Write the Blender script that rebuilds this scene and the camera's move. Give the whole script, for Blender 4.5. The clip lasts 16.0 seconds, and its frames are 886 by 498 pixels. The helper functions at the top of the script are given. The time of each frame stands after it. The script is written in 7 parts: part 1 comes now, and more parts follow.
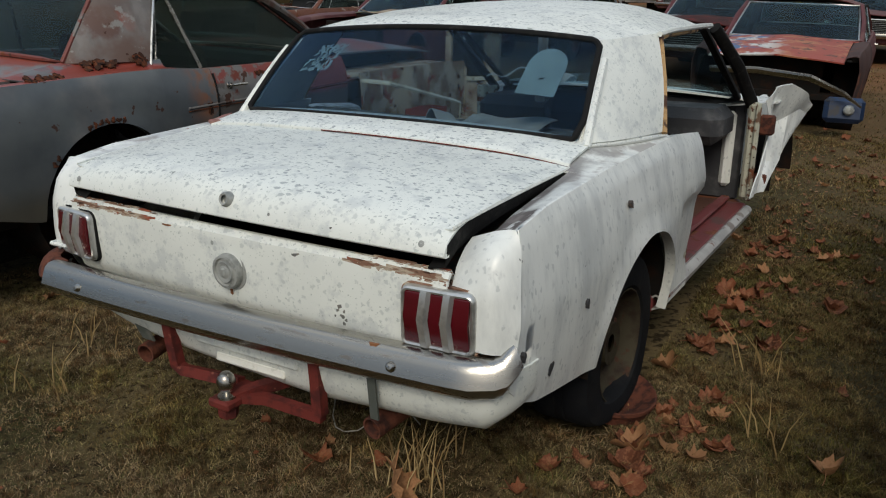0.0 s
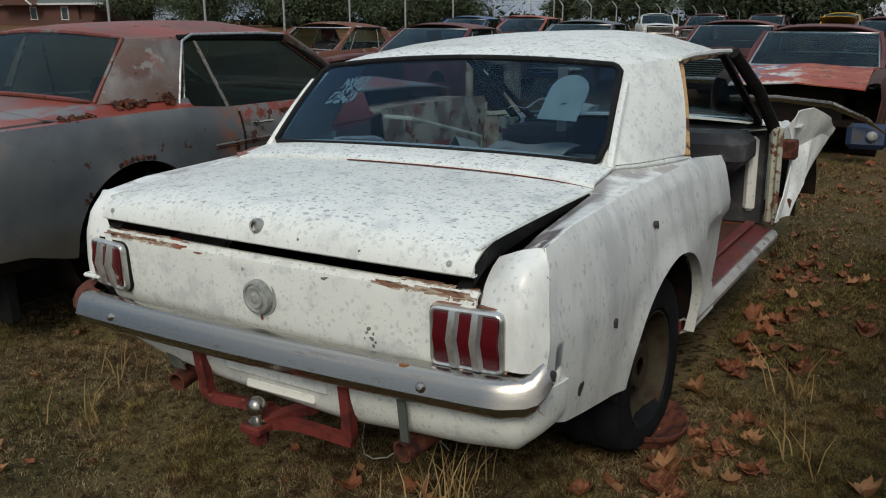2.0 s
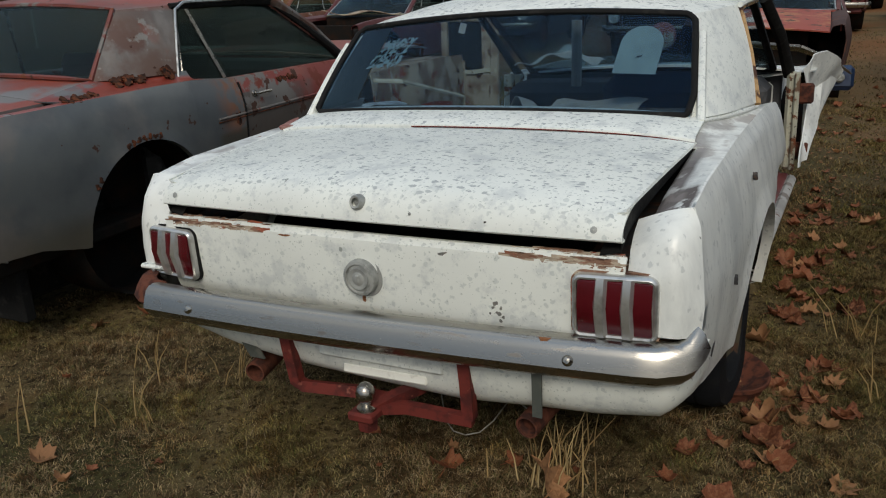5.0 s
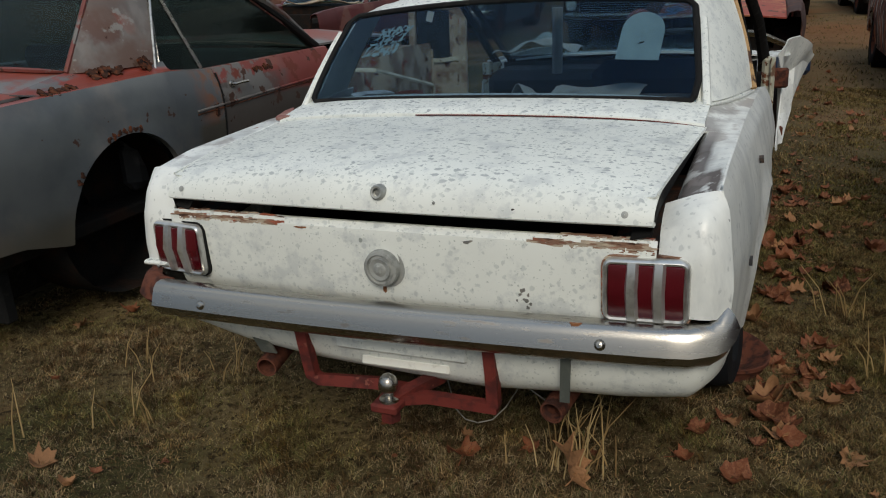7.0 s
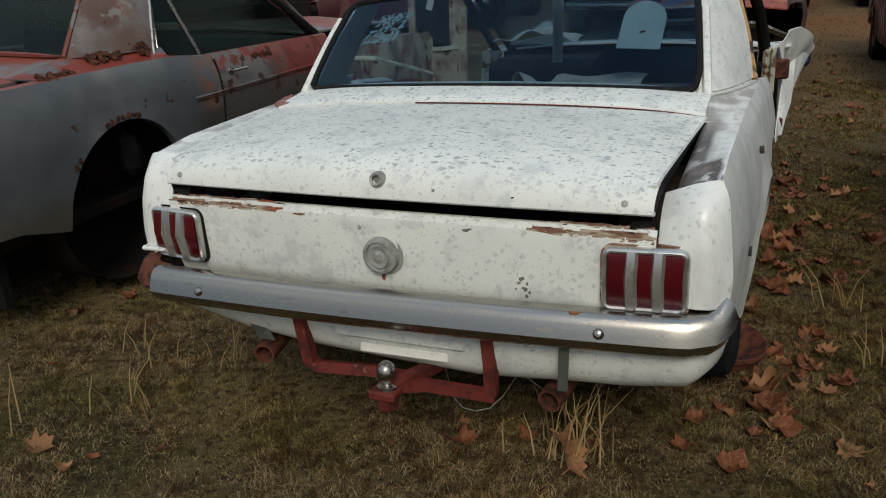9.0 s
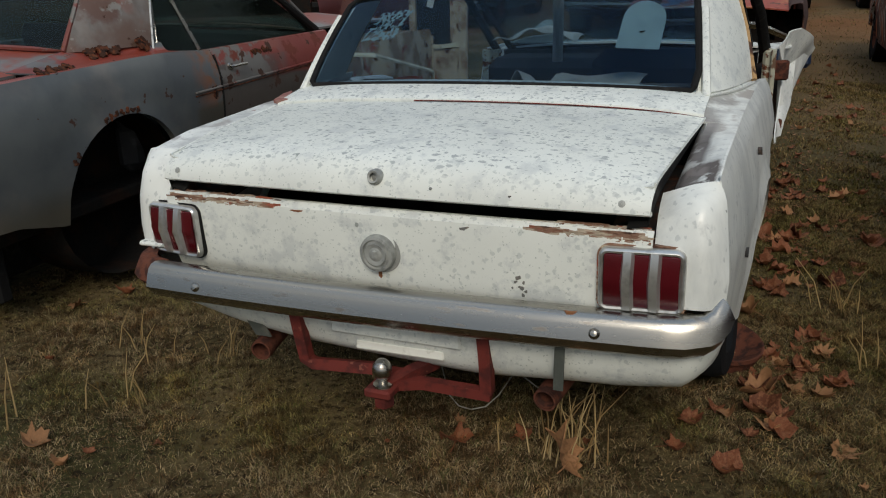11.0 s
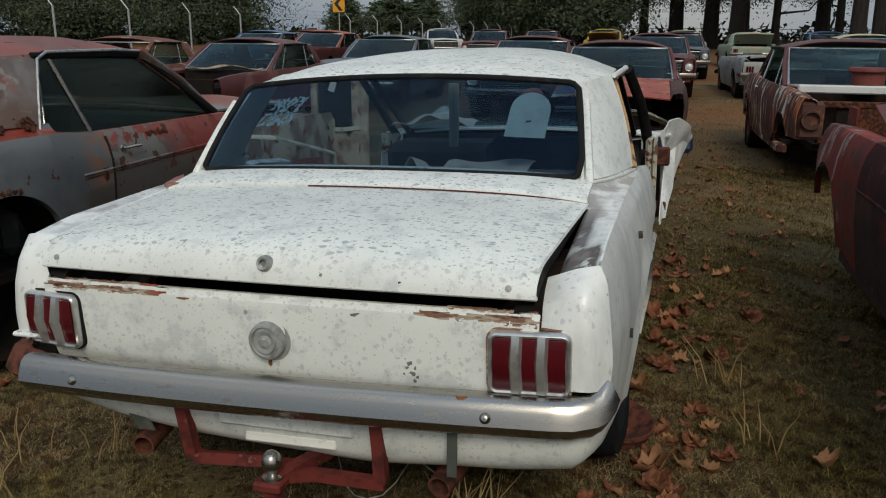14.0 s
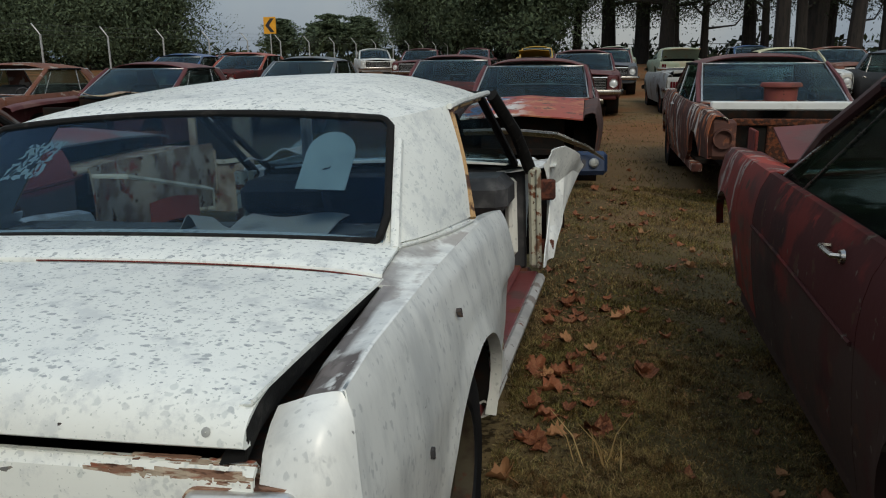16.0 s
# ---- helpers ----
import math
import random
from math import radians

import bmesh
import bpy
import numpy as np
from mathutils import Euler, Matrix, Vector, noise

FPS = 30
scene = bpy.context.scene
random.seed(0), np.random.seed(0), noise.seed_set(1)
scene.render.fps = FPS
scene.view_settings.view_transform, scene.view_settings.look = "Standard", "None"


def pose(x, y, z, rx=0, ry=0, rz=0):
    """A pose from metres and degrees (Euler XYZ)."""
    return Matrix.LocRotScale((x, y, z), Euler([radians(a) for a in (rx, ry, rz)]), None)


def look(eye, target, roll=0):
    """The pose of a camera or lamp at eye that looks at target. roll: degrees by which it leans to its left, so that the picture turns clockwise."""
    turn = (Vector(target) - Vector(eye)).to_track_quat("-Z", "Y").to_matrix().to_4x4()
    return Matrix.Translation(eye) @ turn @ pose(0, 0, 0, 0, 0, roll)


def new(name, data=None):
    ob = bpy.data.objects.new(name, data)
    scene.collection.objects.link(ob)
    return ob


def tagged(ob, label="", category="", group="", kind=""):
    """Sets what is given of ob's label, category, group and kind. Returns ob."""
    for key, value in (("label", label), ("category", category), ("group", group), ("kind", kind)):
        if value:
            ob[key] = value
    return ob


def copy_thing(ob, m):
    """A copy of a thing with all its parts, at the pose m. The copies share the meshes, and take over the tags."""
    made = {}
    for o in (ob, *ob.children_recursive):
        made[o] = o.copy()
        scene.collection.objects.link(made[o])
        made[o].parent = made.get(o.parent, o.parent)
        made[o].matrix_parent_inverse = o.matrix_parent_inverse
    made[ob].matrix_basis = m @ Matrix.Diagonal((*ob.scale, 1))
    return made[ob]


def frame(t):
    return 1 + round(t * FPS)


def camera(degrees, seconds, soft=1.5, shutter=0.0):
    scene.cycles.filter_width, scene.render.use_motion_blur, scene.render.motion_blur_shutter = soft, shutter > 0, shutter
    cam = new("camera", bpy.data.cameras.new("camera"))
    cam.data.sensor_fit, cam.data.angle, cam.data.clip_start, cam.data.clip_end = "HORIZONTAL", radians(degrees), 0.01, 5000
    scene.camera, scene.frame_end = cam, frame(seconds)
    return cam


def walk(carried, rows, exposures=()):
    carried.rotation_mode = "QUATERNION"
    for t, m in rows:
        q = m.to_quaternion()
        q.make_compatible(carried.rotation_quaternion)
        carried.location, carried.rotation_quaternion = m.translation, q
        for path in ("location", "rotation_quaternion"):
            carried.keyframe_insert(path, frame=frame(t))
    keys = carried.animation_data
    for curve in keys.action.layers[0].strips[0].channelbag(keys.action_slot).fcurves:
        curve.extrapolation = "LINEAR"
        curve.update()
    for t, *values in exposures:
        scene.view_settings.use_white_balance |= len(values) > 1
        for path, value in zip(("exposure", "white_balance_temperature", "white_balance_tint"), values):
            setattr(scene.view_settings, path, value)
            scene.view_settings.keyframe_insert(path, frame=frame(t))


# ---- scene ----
cam = camera(58.8, 16.0, 1.1)
PATH = [
    (0, (1.333, -1.401, 1.408), (0.444, 0.27, 0.761), 1.8),
    (0.5, (1.335, -1.404, 1.387), (0.42, 0.248, 0.728), 1.3),
    (1, (1.341, -1.428, 1.378), (0.4, 0.239, 0.798), 0.5),
    (1.5, (1.343, -1.436, 1.376), (0.387, 0.23, 0.818), 0.1),
    (2, (1.337, -1.432, 1.375), (0.383, 0.236, 0.819), 0.3),
    (2.5, (1.331, -1.435, 1.371), (0.367, 0.228, 0.818), 0.4),
    (3, (1.31, -1.45, 1.369), (0.334, 0.198, 0.792), 1.0),
    (3.5, (1.238, -1.441, 1.36), (0.25, 0.188, 0.753), 1.1),
    (6, (0.755, -1.604, 1.374), (0.067, 0.153, 0.71), -3.1),
    (6.5, (0.745, -1.605, 1.371), (0.057, 0.15, 0.704), -2.7),
    (7, (0.741, -1.605, 1.371), (0.052, 0.146, 0.693), -2.1),
    (7.5, (0.742, -1.606, 1.37), (0.063, 0.147, 0.688), -1.7),
    (8, (0.743, -1.606, 1.367), (0.077, 0.151, 0.68), -1.3),
    (8.5, (0.742, -1.604, 1.363), (0.085, 0.153, 0.671), -1.1),
    (9, (0.737, -1.604, 1.365), (0.056, 0.14, 0.663), -1.6),
    (11.5, (0.746, -1.6, 1.367), (0.078, 0.146, 0.657), -0.7),
    (12, (0.755, -1.593, 1.37), (0.129, 0.171, 0.668), -1.1),
    (12.5, (0.76, -1.591, 1.371), (0.166, 0.19, 0.684), -1.1),
    (13, (0.758, -1.593, 1.37), (0.199, 0.202, 0.688), -0.9),
    (13.5, (0.763, -1.595, 1.372), (0.234, 0.219, 0.716), -0.6),
    (14, (0.779, -1.591, 1.385), (0.307, 0.281, 0.865), 0.5),
    (14.5, (0.82, -1.539, 1.408), (0.371, 0.351, 0.931), 0.9),
    (15, (0.918, -1.398, 1.429), (0.465, 0.5, 0.99), 0.5),
    (15.5, (1.032, -1.226, 1.449), (0.641, 0.693, 1.042), 0.0),
    (16, (1.064, -0.974, 1.402), (0.718, 0.938, 0.926), -0.5),
]
walk(cam, [(t, look(eye, target, roll)) for t, eye, target, roll in PATH], exposures=((0, 0.15, 7100, 9), (3.5, 0.17, 7100, 9), (6, 0.02, 7200, 9), (13, 0.02, 7200, 9), (16, 0.06, 7100, 7)))

# ---------------------------------------------------------------- light
world = bpy.data.worlds.new("overcast_sky")
scene.world = world
world.use_nodes = True
wn = world.node_tree.nodes
wl = world.node_tree.links
sky = wn.new("ShaderNodeTexSky")
sky.sky_type = "NISHITA"
sky.sun_disc = False
SUN_EL, SUN_ROT = radians(40), radians(163)
sky.sun_elevation, sky.sun_rotation = SUN_EL, SUN_ROT
sky.dust_density, sky.air_density = 2.0, 1.0
skymix = wn.new("ShaderNodeMix")
skymix.data_type = "RGBA"
skymix.inputs[0].default_value = 0.9
skymix.inputs[7].default_value = (4.6, 5.3, 6.2, 1)
clouds = wn.new("ShaderNodeTexNoise")
clouds.inputs["Scale"].default_value = 1.6
clouds.inputs["Detail"].default_value = 6
cramp = wn.new("ShaderNodeValToRGB")
cramp.color_ramp.elements[0].position, cramp.color_ramp.elements[0].color = 0.38, (2.5, 3.6, 5.4, 1)
cramp.color_ramp.elements[1].position, cramp.color_ramp.elements[1].color = 0.62, (5.7, 6.1, 6.5, 1)
wl.new(clouds.outputs["Fac"], cramp.inputs[0])
# an overcast sky is about three times brighter overhead than at the horizon
stc = wn.new("ShaderNodeTexCoord")
sxyz = wn.new("ShaderNodeSeparateXYZ")
wl.new(stc.outputs["Generated"], sxyz.inputs[0])
rise = wn.new("ShaderNodeMapRange")
rise.inputs[1].default_value, rise.inputs[2].default_value = 0.0, 0.9
rise.inputs[3].default_value, rise.inputs[4].default_value = 0.64, 1.38
wl.new(sxyz.outputs[2], rise.inputs[0])
dome = wn.new("ShaderNodeVectorMath")
dome.operation = "SCALE"
wl.new(cramp.outputs[0], dome.inputs[0])
wl.new(rise.outputs[0], dome.inputs["Scale"])
wl.new(dome.outputs[0], skymix.inputs[7])
wl.new(sky.outputs[0], skymix.inputs[6])
wl.new(skymix.outputs[2], wn["Background"].inputs[0])
wn["Background"].inputs[1].default_value = 0.1

sun_data = bpy.data.lights.new("sun", "SUN")
sun_data.energy, sun_data.angle, sun_data.color = 1.45, radians(22), (1.0, 0.96, 0.90)
sun = new("sun", sun_data)
sun.matrix_world = look((2.4, -7.5, 6.7), (0, 0, 0))


# ---------------------------------------------------------------- materials
def mat(name, base, layers=(), rough=0.5, metal=0.0, bump=None, coat=0.0, vary=0.0, spec=0.5):
    """Layered procedural surface. Each layer: (colour, scale, low, high, options) laid over the base where its noise lies above low."""
    m = bpy.data.materials.new(name)
    m.use_nodes = True
    n, l = m.node_tree.nodes, m.node_tree.links
    b = n["Principled BSDF"]
    tc = n.new("ShaderNodeTexCoord")
    col = n.new("ShaderNodeRGB")
    col.outputs[0].default_value = (*base, 1)
    out = col.outputs[0]
    if vary:
        oi = n.new("ShaderNodeObjectInfo")
        hs = n.new("ShaderNodeHueSaturation")
        mr = n.new("ShaderNodeMapRange")
        mr.inputs[3].default_value, mr.inputs[4].default_value = 1 - vary, 1 + vary
        l.new(oi.outputs["Random"], mr.inputs[0])
        l.new(mr.outputs[0], hs.inputs["Value"])
        l.new(out, hs.inputs["Color"])
        out = hs.outputs[0]
    rsock = None
    for k, (colour, scale, low, high, *more) in enumerate(layers):
        opt = more[0] if more else {}
        mp = n.new("ShaderNodeMapping")
        mp.inputs["Location"].default_value = (k * 3.7 + opt.get("seed", 0), k * 1.9, k * 2.3)
        mp.inputs["Scale"].default_value = opt.get("stretch", (1, 1, 1))
        l.new(tc.outputs["Object"], mp.inputs[0])
        if opt.get("spots"):
            wv = n.new("ShaderNodeTexNoise")
            wv.inputs["Scale"].default_value = scale * 1.3
            l.new(mp.outputs[0], wv.inputs["Vector"])
            wm = n.new("ShaderNodeVectorMath")
            wm.operation = "MULTIPLY_ADD"
            wm.inputs[1].default_value = (1.1 / scale,) * 3
            l.new(wv.outputs["Color"], wm.inputs[0])
            l.new(mp.outputs[0], wm.inputs[2])
            vo = n.new("ShaderNodeTexVoronoi")
            vo.inputs["Scale"].default_value = scale
            l.new(wm.outputs[0], vo.inputs["Vector"])
            sx = n.new("ShaderNodeSeparateColor")
            l.new(vo.outputs["Color"], sx.inputs[0])
            sb = n.new("ShaderNodeMath")
            sb.operation = "MULTIPLY_ADD"
            sb.inputs[1].default_value = 0.55
            ng = n.new("ShaderNodeMath")
            ng.operation = "MULTIPLY"
            ng.inputs[1].default_value = -1.0
            l.new(vo.outputs["Distance"], ng.inputs[0])
            l.new(sx.outputs[0], sb.inputs[0])
            l.new(ng.outputs[0], sb.inputs[2])
        nz = n.new("ShaderNodeTexNoise")
        nz.inputs["Scale"].default_value = scale
        nz.inputs["Detail"].default_value = opt.get("detail", 5)
        nz.inputs["Roughness"].default_value = opt.get("rough", 0.55)
        l.new(mp.outputs[0], nz.inputs["Vector"])
        ra = n.new("ShaderNodeMapRange")
        ra.interpolation_type = "SMOOTHSTEP"
        ra.inputs[1].default_value, ra.inputs[2].default_value = low, high
        ra.inputs[4].default_value = opt.get("most", 1.0)
        l.new(sb.outputs[0] if opt.get("spots") else nz.outputs["Fac"], ra.inputs[0])
        f = ra.outputs[0]
        for key in ("within", "also"):
            if key not in opt:
                continue
            axis, a0, a1 = opt[key]
            sp = n.new("ShaderNodeSeparateXYZ")
            l.new(tc.outputs["Object"], sp.inputs[0])
            src = sp.outputs[axis]
            if opt.get("wobble"):
                ad = n.new("ShaderNodeMath")
                ad.operation = "MULTIPLY_ADD"
                ad.inputs[1].default_value = opt["wobble"]
                l.new(nz.outputs["Fac"], ad.inputs[0])
                l.new(sp.outputs[axis], ad.inputs[2])
                src = ad.outputs[0]
            w = n.new("ShaderNodeMapRange")
            w.inputs[1].default_value, w.inputs[2].default_value = a0, a1
            l.new(src, w.inputs[0])
            mu = n.new("ShaderNodeMath")
            mu.operation = "MULTIPLY"
            l.new(f, mu.inputs[0])
            l.new(w.outputs[0], mu.inputs[1])
            f = mu.outputs[0]
        if opt.get("up"):
            ge = n.new("ShaderNodeNewGeometry")
            sp = n.new("ShaderNodeSeparateXYZ")
            l.new(ge.outputs["Normal"], sp.inputs[0])
            w = n.new("ShaderNodeMapRange")
            w.inputs[1].default_value, w.inputs[2].default_value = opt["up"]
            l.new(sp.outputs[2], w.inputs[0])
            mu = n.new("ShaderNodeMath")
            mu.operation = "MULTIPLY"
            l.new(f, mu.inputs[0])
            l.new(w.outputs[0], mu.inputs[1])
            f = mu.outputs[0]
        mx = n.new("ShaderNodeMix")
        mx.data_type = "RGBA"
        mx.inputs[7].default_value = (*colour, 1)
        l.new(f, mx.inputs[0])
        l.new(out, mx.inputs[6])
        out = mx.outputs[2]
        if "gloss" in opt:
            rm = n.new("ShaderNodeMix")
            rm.data_type = "FLOAT"
            rm.inputs[2].default_value = rough
            rm.inputs[3].default_value = opt["gloss"]
            l.new(f, rm.inputs[0])
            if rsock is not None:
                l.new(rsock, rm.inputs[2])
            rsock = rm.outputs[0]
    l.new(out, b.inputs["Base Color"])
    b.inputs["Roughness"].default_value = rough
    if rsock is not None:
        l.new(rsock, b.inputs["Roughness"])
    b.inputs["Metallic"].default_value = metal
    b.inputs["Coat Weight"].default_value = coat
    b.inputs["Coat Roughness"].default_value = 0.25
    b.inputs["Specular IOR Level"].default_value = spec
    if bump:
        nz = n.new("ShaderNodeTexNoise")
        nz.inputs["Scale"].default_value = bump[0]
        nz.inputs["Detail"].default_value = 6
        l.new(tc.outputs["Object"], nz.inputs["Vector"])
        bp = n.new("ShaderNodeBump")
        bp.inputs["Strength"].default_value = bump[1]
        bp.inputs["Distance"].default_value = bump[2] if len(bump) > 2 else 0.01
        l.new(nz.outputs["Fac"], bp.inputs["Height"])
        l.new(bp.outputs[0], b.inputs["Normal"])
    return m


def glass_mat(name, tint, rough=0.03, haze=0.0, shine=(0.5, 0.72, 0.85)):
    """Old tinted car glass: a clear tint under a glossy face, with a film of dust."""
    m = bpy.data.materials.new(name)
    m.use_nodes = True
    n, l = m.node_tree.nodes, m.node_tree.links
    n.remove(n["Principled BSDF"])
    tr = n.new("ShaderNodeBsdfTransparent")
    tr.inputs[0].default_value = (*tint, 1)
    gl = n.new("ShaderNodeBsdfGlossy")
    gl.inputs["Roughness"].default_value = rough
    gl.inputs[0].default_value = (*shine, 1)
    lw = n.new("ShaderNodeLayerWeight")
    lw.inputs[0].default_value = 0.5
    pw = n.new("ShaderNodeMath")
    pw.operation = "POWER"
    pw.inputs[1].default_value = 4.0
    l.new(lw.outputs["Facing"], pw.inputs[0])
    fr = n.new("ShaderNodeMath")
    fr.operation = "MULTIPLY_ADD"
    fr.inputs[1].default_value, fr.inputs[2].default_value = 0.42, 0.013
    l.new(pw.outputs[0], fr.inputs[0])
    mx = n.new("ShaderNodeMixShader")
    l.new(fr.outputs[0], mx.inputs[0])
    l.new(tr.outputs[0], mx.inputs[1])
    l.new(gl.outputs[0], mx.inputs[2])
    df = n.new("ShaderNodeBsdfDiffuse")
    df.inputs[0].default_value = (0.45, 0.47, 0.46, 1)
    tc = n.new("ShaderNodeTexCoord")
    nz = n.new("ShaderNodeTexNoise")
    nz.inputs["Scale"].default_value = 3.5
    nz.inputs["Detail"].default_value = 8
    l.new(tc.outputs["Object"], nz.inputs["Vector"])
    ra = n.new("ShaderNodeMapRange")
    ra.inputs[1].default_value, ra.inputs[2].default_value = 0.35, 0.8
    ra.inputs[3].default_value, ra.inputs[4].default_value = haze * 0.4, haze * 1.8
    l.new(nz.outputs["Fac"], ra.inputs[0])
    m2 = n.new("ShaderNodeMixShader")
    l.new(ra.outputs[0], m2.inputs[0])
    l.new(mx.outputs[0], m2.inputs[1])
    l.new(df.outputs[0], m2.inputs[2])
    l.new(m2.outputs[0], n["Material Output"].inputs[0])
    return m


RUST = (0.16, 0.05, 0.02)
DKRUST = (0.06, 0.025, 0.015)
white_paint = mat("weathered_white_paint", (0.79, 0.815, 0.765), [
    ((0.62, 0.64, 0.61), 2.5, 0.35, 0.8, {"most": 0.6}),
    ((0.50, 0.54, 0.52), 60, 0.04, 0.22, {"spots": True, "most": 0.6, "seed": 9}),
    ((0.50, 0.53, 0.53), 11, 0.50, 0.64, {"detail": 8, "rough": 0.7, "most": 0.55, "seed": 21}),
    ((0.30, 0.33, 0.34), 58, 0.05, 0.22, {"spots": True, "stretch": (0.7, 1.1, 1), "most": 0.8, "up": (0.45, 0.92), "gloss": 0.75}),
    ((0.24, 0.27, 0.28), 110, 0.14, 0.24, {"spots": True, "stretch": (0.7, 1.1, 1), "most": 0.85, "up": (0.5, 0.95), "seed": 5}),
    ((0.38, 0.41, 0.42), 9, 0.54, 0.68, {"detail": 8, "rough": 0.7, "most": 0.5, "up": (0.6, 0.95), "seed": 3}),
    ((0.34, 0.38, 0.35), 130, 0.22, 0.28, {"spots": True, "most": 0.6, "seed": 14}),
    ((0.26, 0.29, 0.27), 9, 0.72, 0.735, {"detail": 4, "most": 0.9}),
    (RUST, 14, 0.78, 0.80, {"detail": 5}),
], rough=0.38, bump=(60, 0.08, 0.004), coat=0.2)
QUARTER = [
    ((0.52, 0.545, 0.54), 5.0, 0.42, 0.68, {"stretch": (1, 1.6, 0.45), "most": 0.75, "detail": 9, "rough": 0.65}),
    ((0.42, 0.445, 0.44), 16, 0.54, 0.70, {"stretch": (1, 1.2, 0.35), "most": 0.55, "detail": 9, "rough": 0.7, "seed": 13}),
    ((0.40, 0.43, 0.43), 62, 0.10, 0.24, {"spots": True, "stretch": (1, 1.0, 0.7), "most": 0.5}),
    ((0.40, 0.42, 0.42), 24, 0.60, 0.70, {"stretch": (1, 1.5, 0.7), "detail": 6, "most": 0.35}),
    ((0.16, 0.17, 0.17), 24, 0.44, 0.47, {"spots": True, "stretch": (1, 1.3, 0.45), "detail": 3, "most": 0.8}),
    ((0.24, 0.205, 0.19), 6, 0.55, 0.62, {"up": (0.80, 0.97), "detail": 8, "most": 0.75}),
    ((0.30, 0.30, 0.30), 14, 0.45, 0.7, {"up": (0.75, 0.97), "detail": 8, "most": 0.5, "seed": 8}),
]
quarter_paint = mat("weathered_white_quarter_paint", (0.79, 0.81, 0.775), QUARTER, rough=0.36, bump=(50, 0.08, 0.004), coat=0.25)
quarter_right = mat("bare_edged_quarter_paint", (0.79, 0.81, 0.775), QUARTER + [
    ((0.105, 0.088, 0.082), 7, 0.40, 0.45, {"within": (0, 0.757, 0.743), "also": (1, 0.66, 0.50), "wobble": 0.03, "detail": 8, "gloss": 0.7}),
    ((0.105, 0.088, 0.082), 9, 0.30, 0.36, {"within": (0, 0.812, 0.800), "also": (1, 0.325, 0.305), "wobble": 0.07, "detail": 8, "gloss": 0.85, "up": (0.3, 0.6)}),
    ((0.26, 0.225, 0.21), 22, 0.50, 0.60, {"within": (0, 0.757, 0.743), "also": (1, 0.5, 0.3), "most": 0.6}),
    ((0.20, 0.185, 0.18), 9, 0.34, 0.52, {"within": (0, 0.775, 0.740), "also": (1, 1.10, 0.80), "wobble": 0.04, "up": (0.55, 0.9), "most": 0.75, "detail": 8, "seed": 17})], rough=0.36, bump=(50, 0.08, 0.004), coat=0.25)
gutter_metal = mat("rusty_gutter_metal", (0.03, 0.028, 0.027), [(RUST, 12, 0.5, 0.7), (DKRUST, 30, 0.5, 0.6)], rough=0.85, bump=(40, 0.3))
flaking_rust = mat("flaking_rust", (0.24, 0.13, 0.085), [
    ((0.46, 0.38, 0.29), 30, 0.50, 0.57, {"stretch": (0.5, 1, 3)}), (DKRUST, 26, 0.56, 0.64, {"stretch": (0.5, 1, 3)}),
    ((0.33, 0.09, 0.05), 20, 0.55, 0.62, {"stretch": (0.5, 1, 2)})], rough=0.85, bump=(45, 0.7, 0.01))
chrome = mat("weathered_chrome", (0.395, 0.378, 0.345), [((0.29, 0.28, 0.26), 8, 0.46, 0.78, {"stretch": (0.2, 1, 2.5), "gloss": 0.5, "detail": 8}), ((0.22, 0.19, 0.17), 40, 0.60, 0.70, {"stretch": (0.3, 1, 1.5), "gloss": 0.6, "most": 0.6}),
             (RUST, 7, 0.70, 0.74, {"gloss": 0.9})], rough=0.26, metal=1.0, bump=(80, 0.05, 0.002))
dull_chrome = mat("dull_pitted_chrome", (0.50, 0.51, 0.50), [((0.25, 0.26, 0.25), 30, 0.5, 0.7)], rough=0.38, metal=0.9, bump=(90, 0.15, 0.003))
dead_metal = mat("oxidised_grey_metal", (0.36, 0.37, 0.35), [((0.22, 0.23, 0.22), 28, 0.45, 0.65)], rough=0.62, metal=0.35, bump=(70, 0.2, 0.003))
dark_steel = mat("dark_galvanised_strap", (0.085, 0.095, 0.085), [((0.15, 0.15, 0.13), 20, 0.5, 0.7)], rough=0.7, bump=(50, 0.3))
hitch_red = mat("oxide_red_steel", (0.145, 0.024, 0.018), [((0.07, 0.014, 0.012), 20, 0.45, 0.65), ((0.22, 0.07, 0.05), 35, 0.64, 0.7)], spec=0.3, rough=0.75, bump=(60, 0.4, 0.004))
exhaust_rust = mat("exhaust_rust", (0.13, 0.045, 0.028), [((0.05, 0.022, 0.018), 30, 0.45, 0.65)], spec=0.2, rough=0.9, bump=(60, 0.5))
rubber = mat("perished_rubber", (0.008, 0.009, 0.011), [((0.016, 0.016, 0.016), 10, 0.45, 0.75)], spec=0.15, rough=0.8, bump=(70, 0.25, 0.004))
# rubber black, also used for the west arch's shade boxes
gasket_and_shade_black = mat("black_gasket_and_shade", (0.010, 0.010, 0.010), [((0.026, 0.025, 0.023), 25, 0.55, 0.7)], spec=0.15, rough=0.75, bump=(60, 0.2))
rim_steel = mat("rusty_wheel_steel", (0.050, 0.042, 0.026), [((0.028, 0.018, 0.013), 12, 0.45, 0.65), (DKRUST, 25, 0.55, 0.7)], spec=0.2, rough=0.75, bump=(50, 0.3))
bright_trim = mat("brushed_lamp_trim", (0.62, 0.62, 0.60), [((0.36, 0.36, 0.34), 26, 0.48, 0.68, {"most": 0.75})], rough=0.30, metal=0.8, bump=(90, 0.1, 0.003))
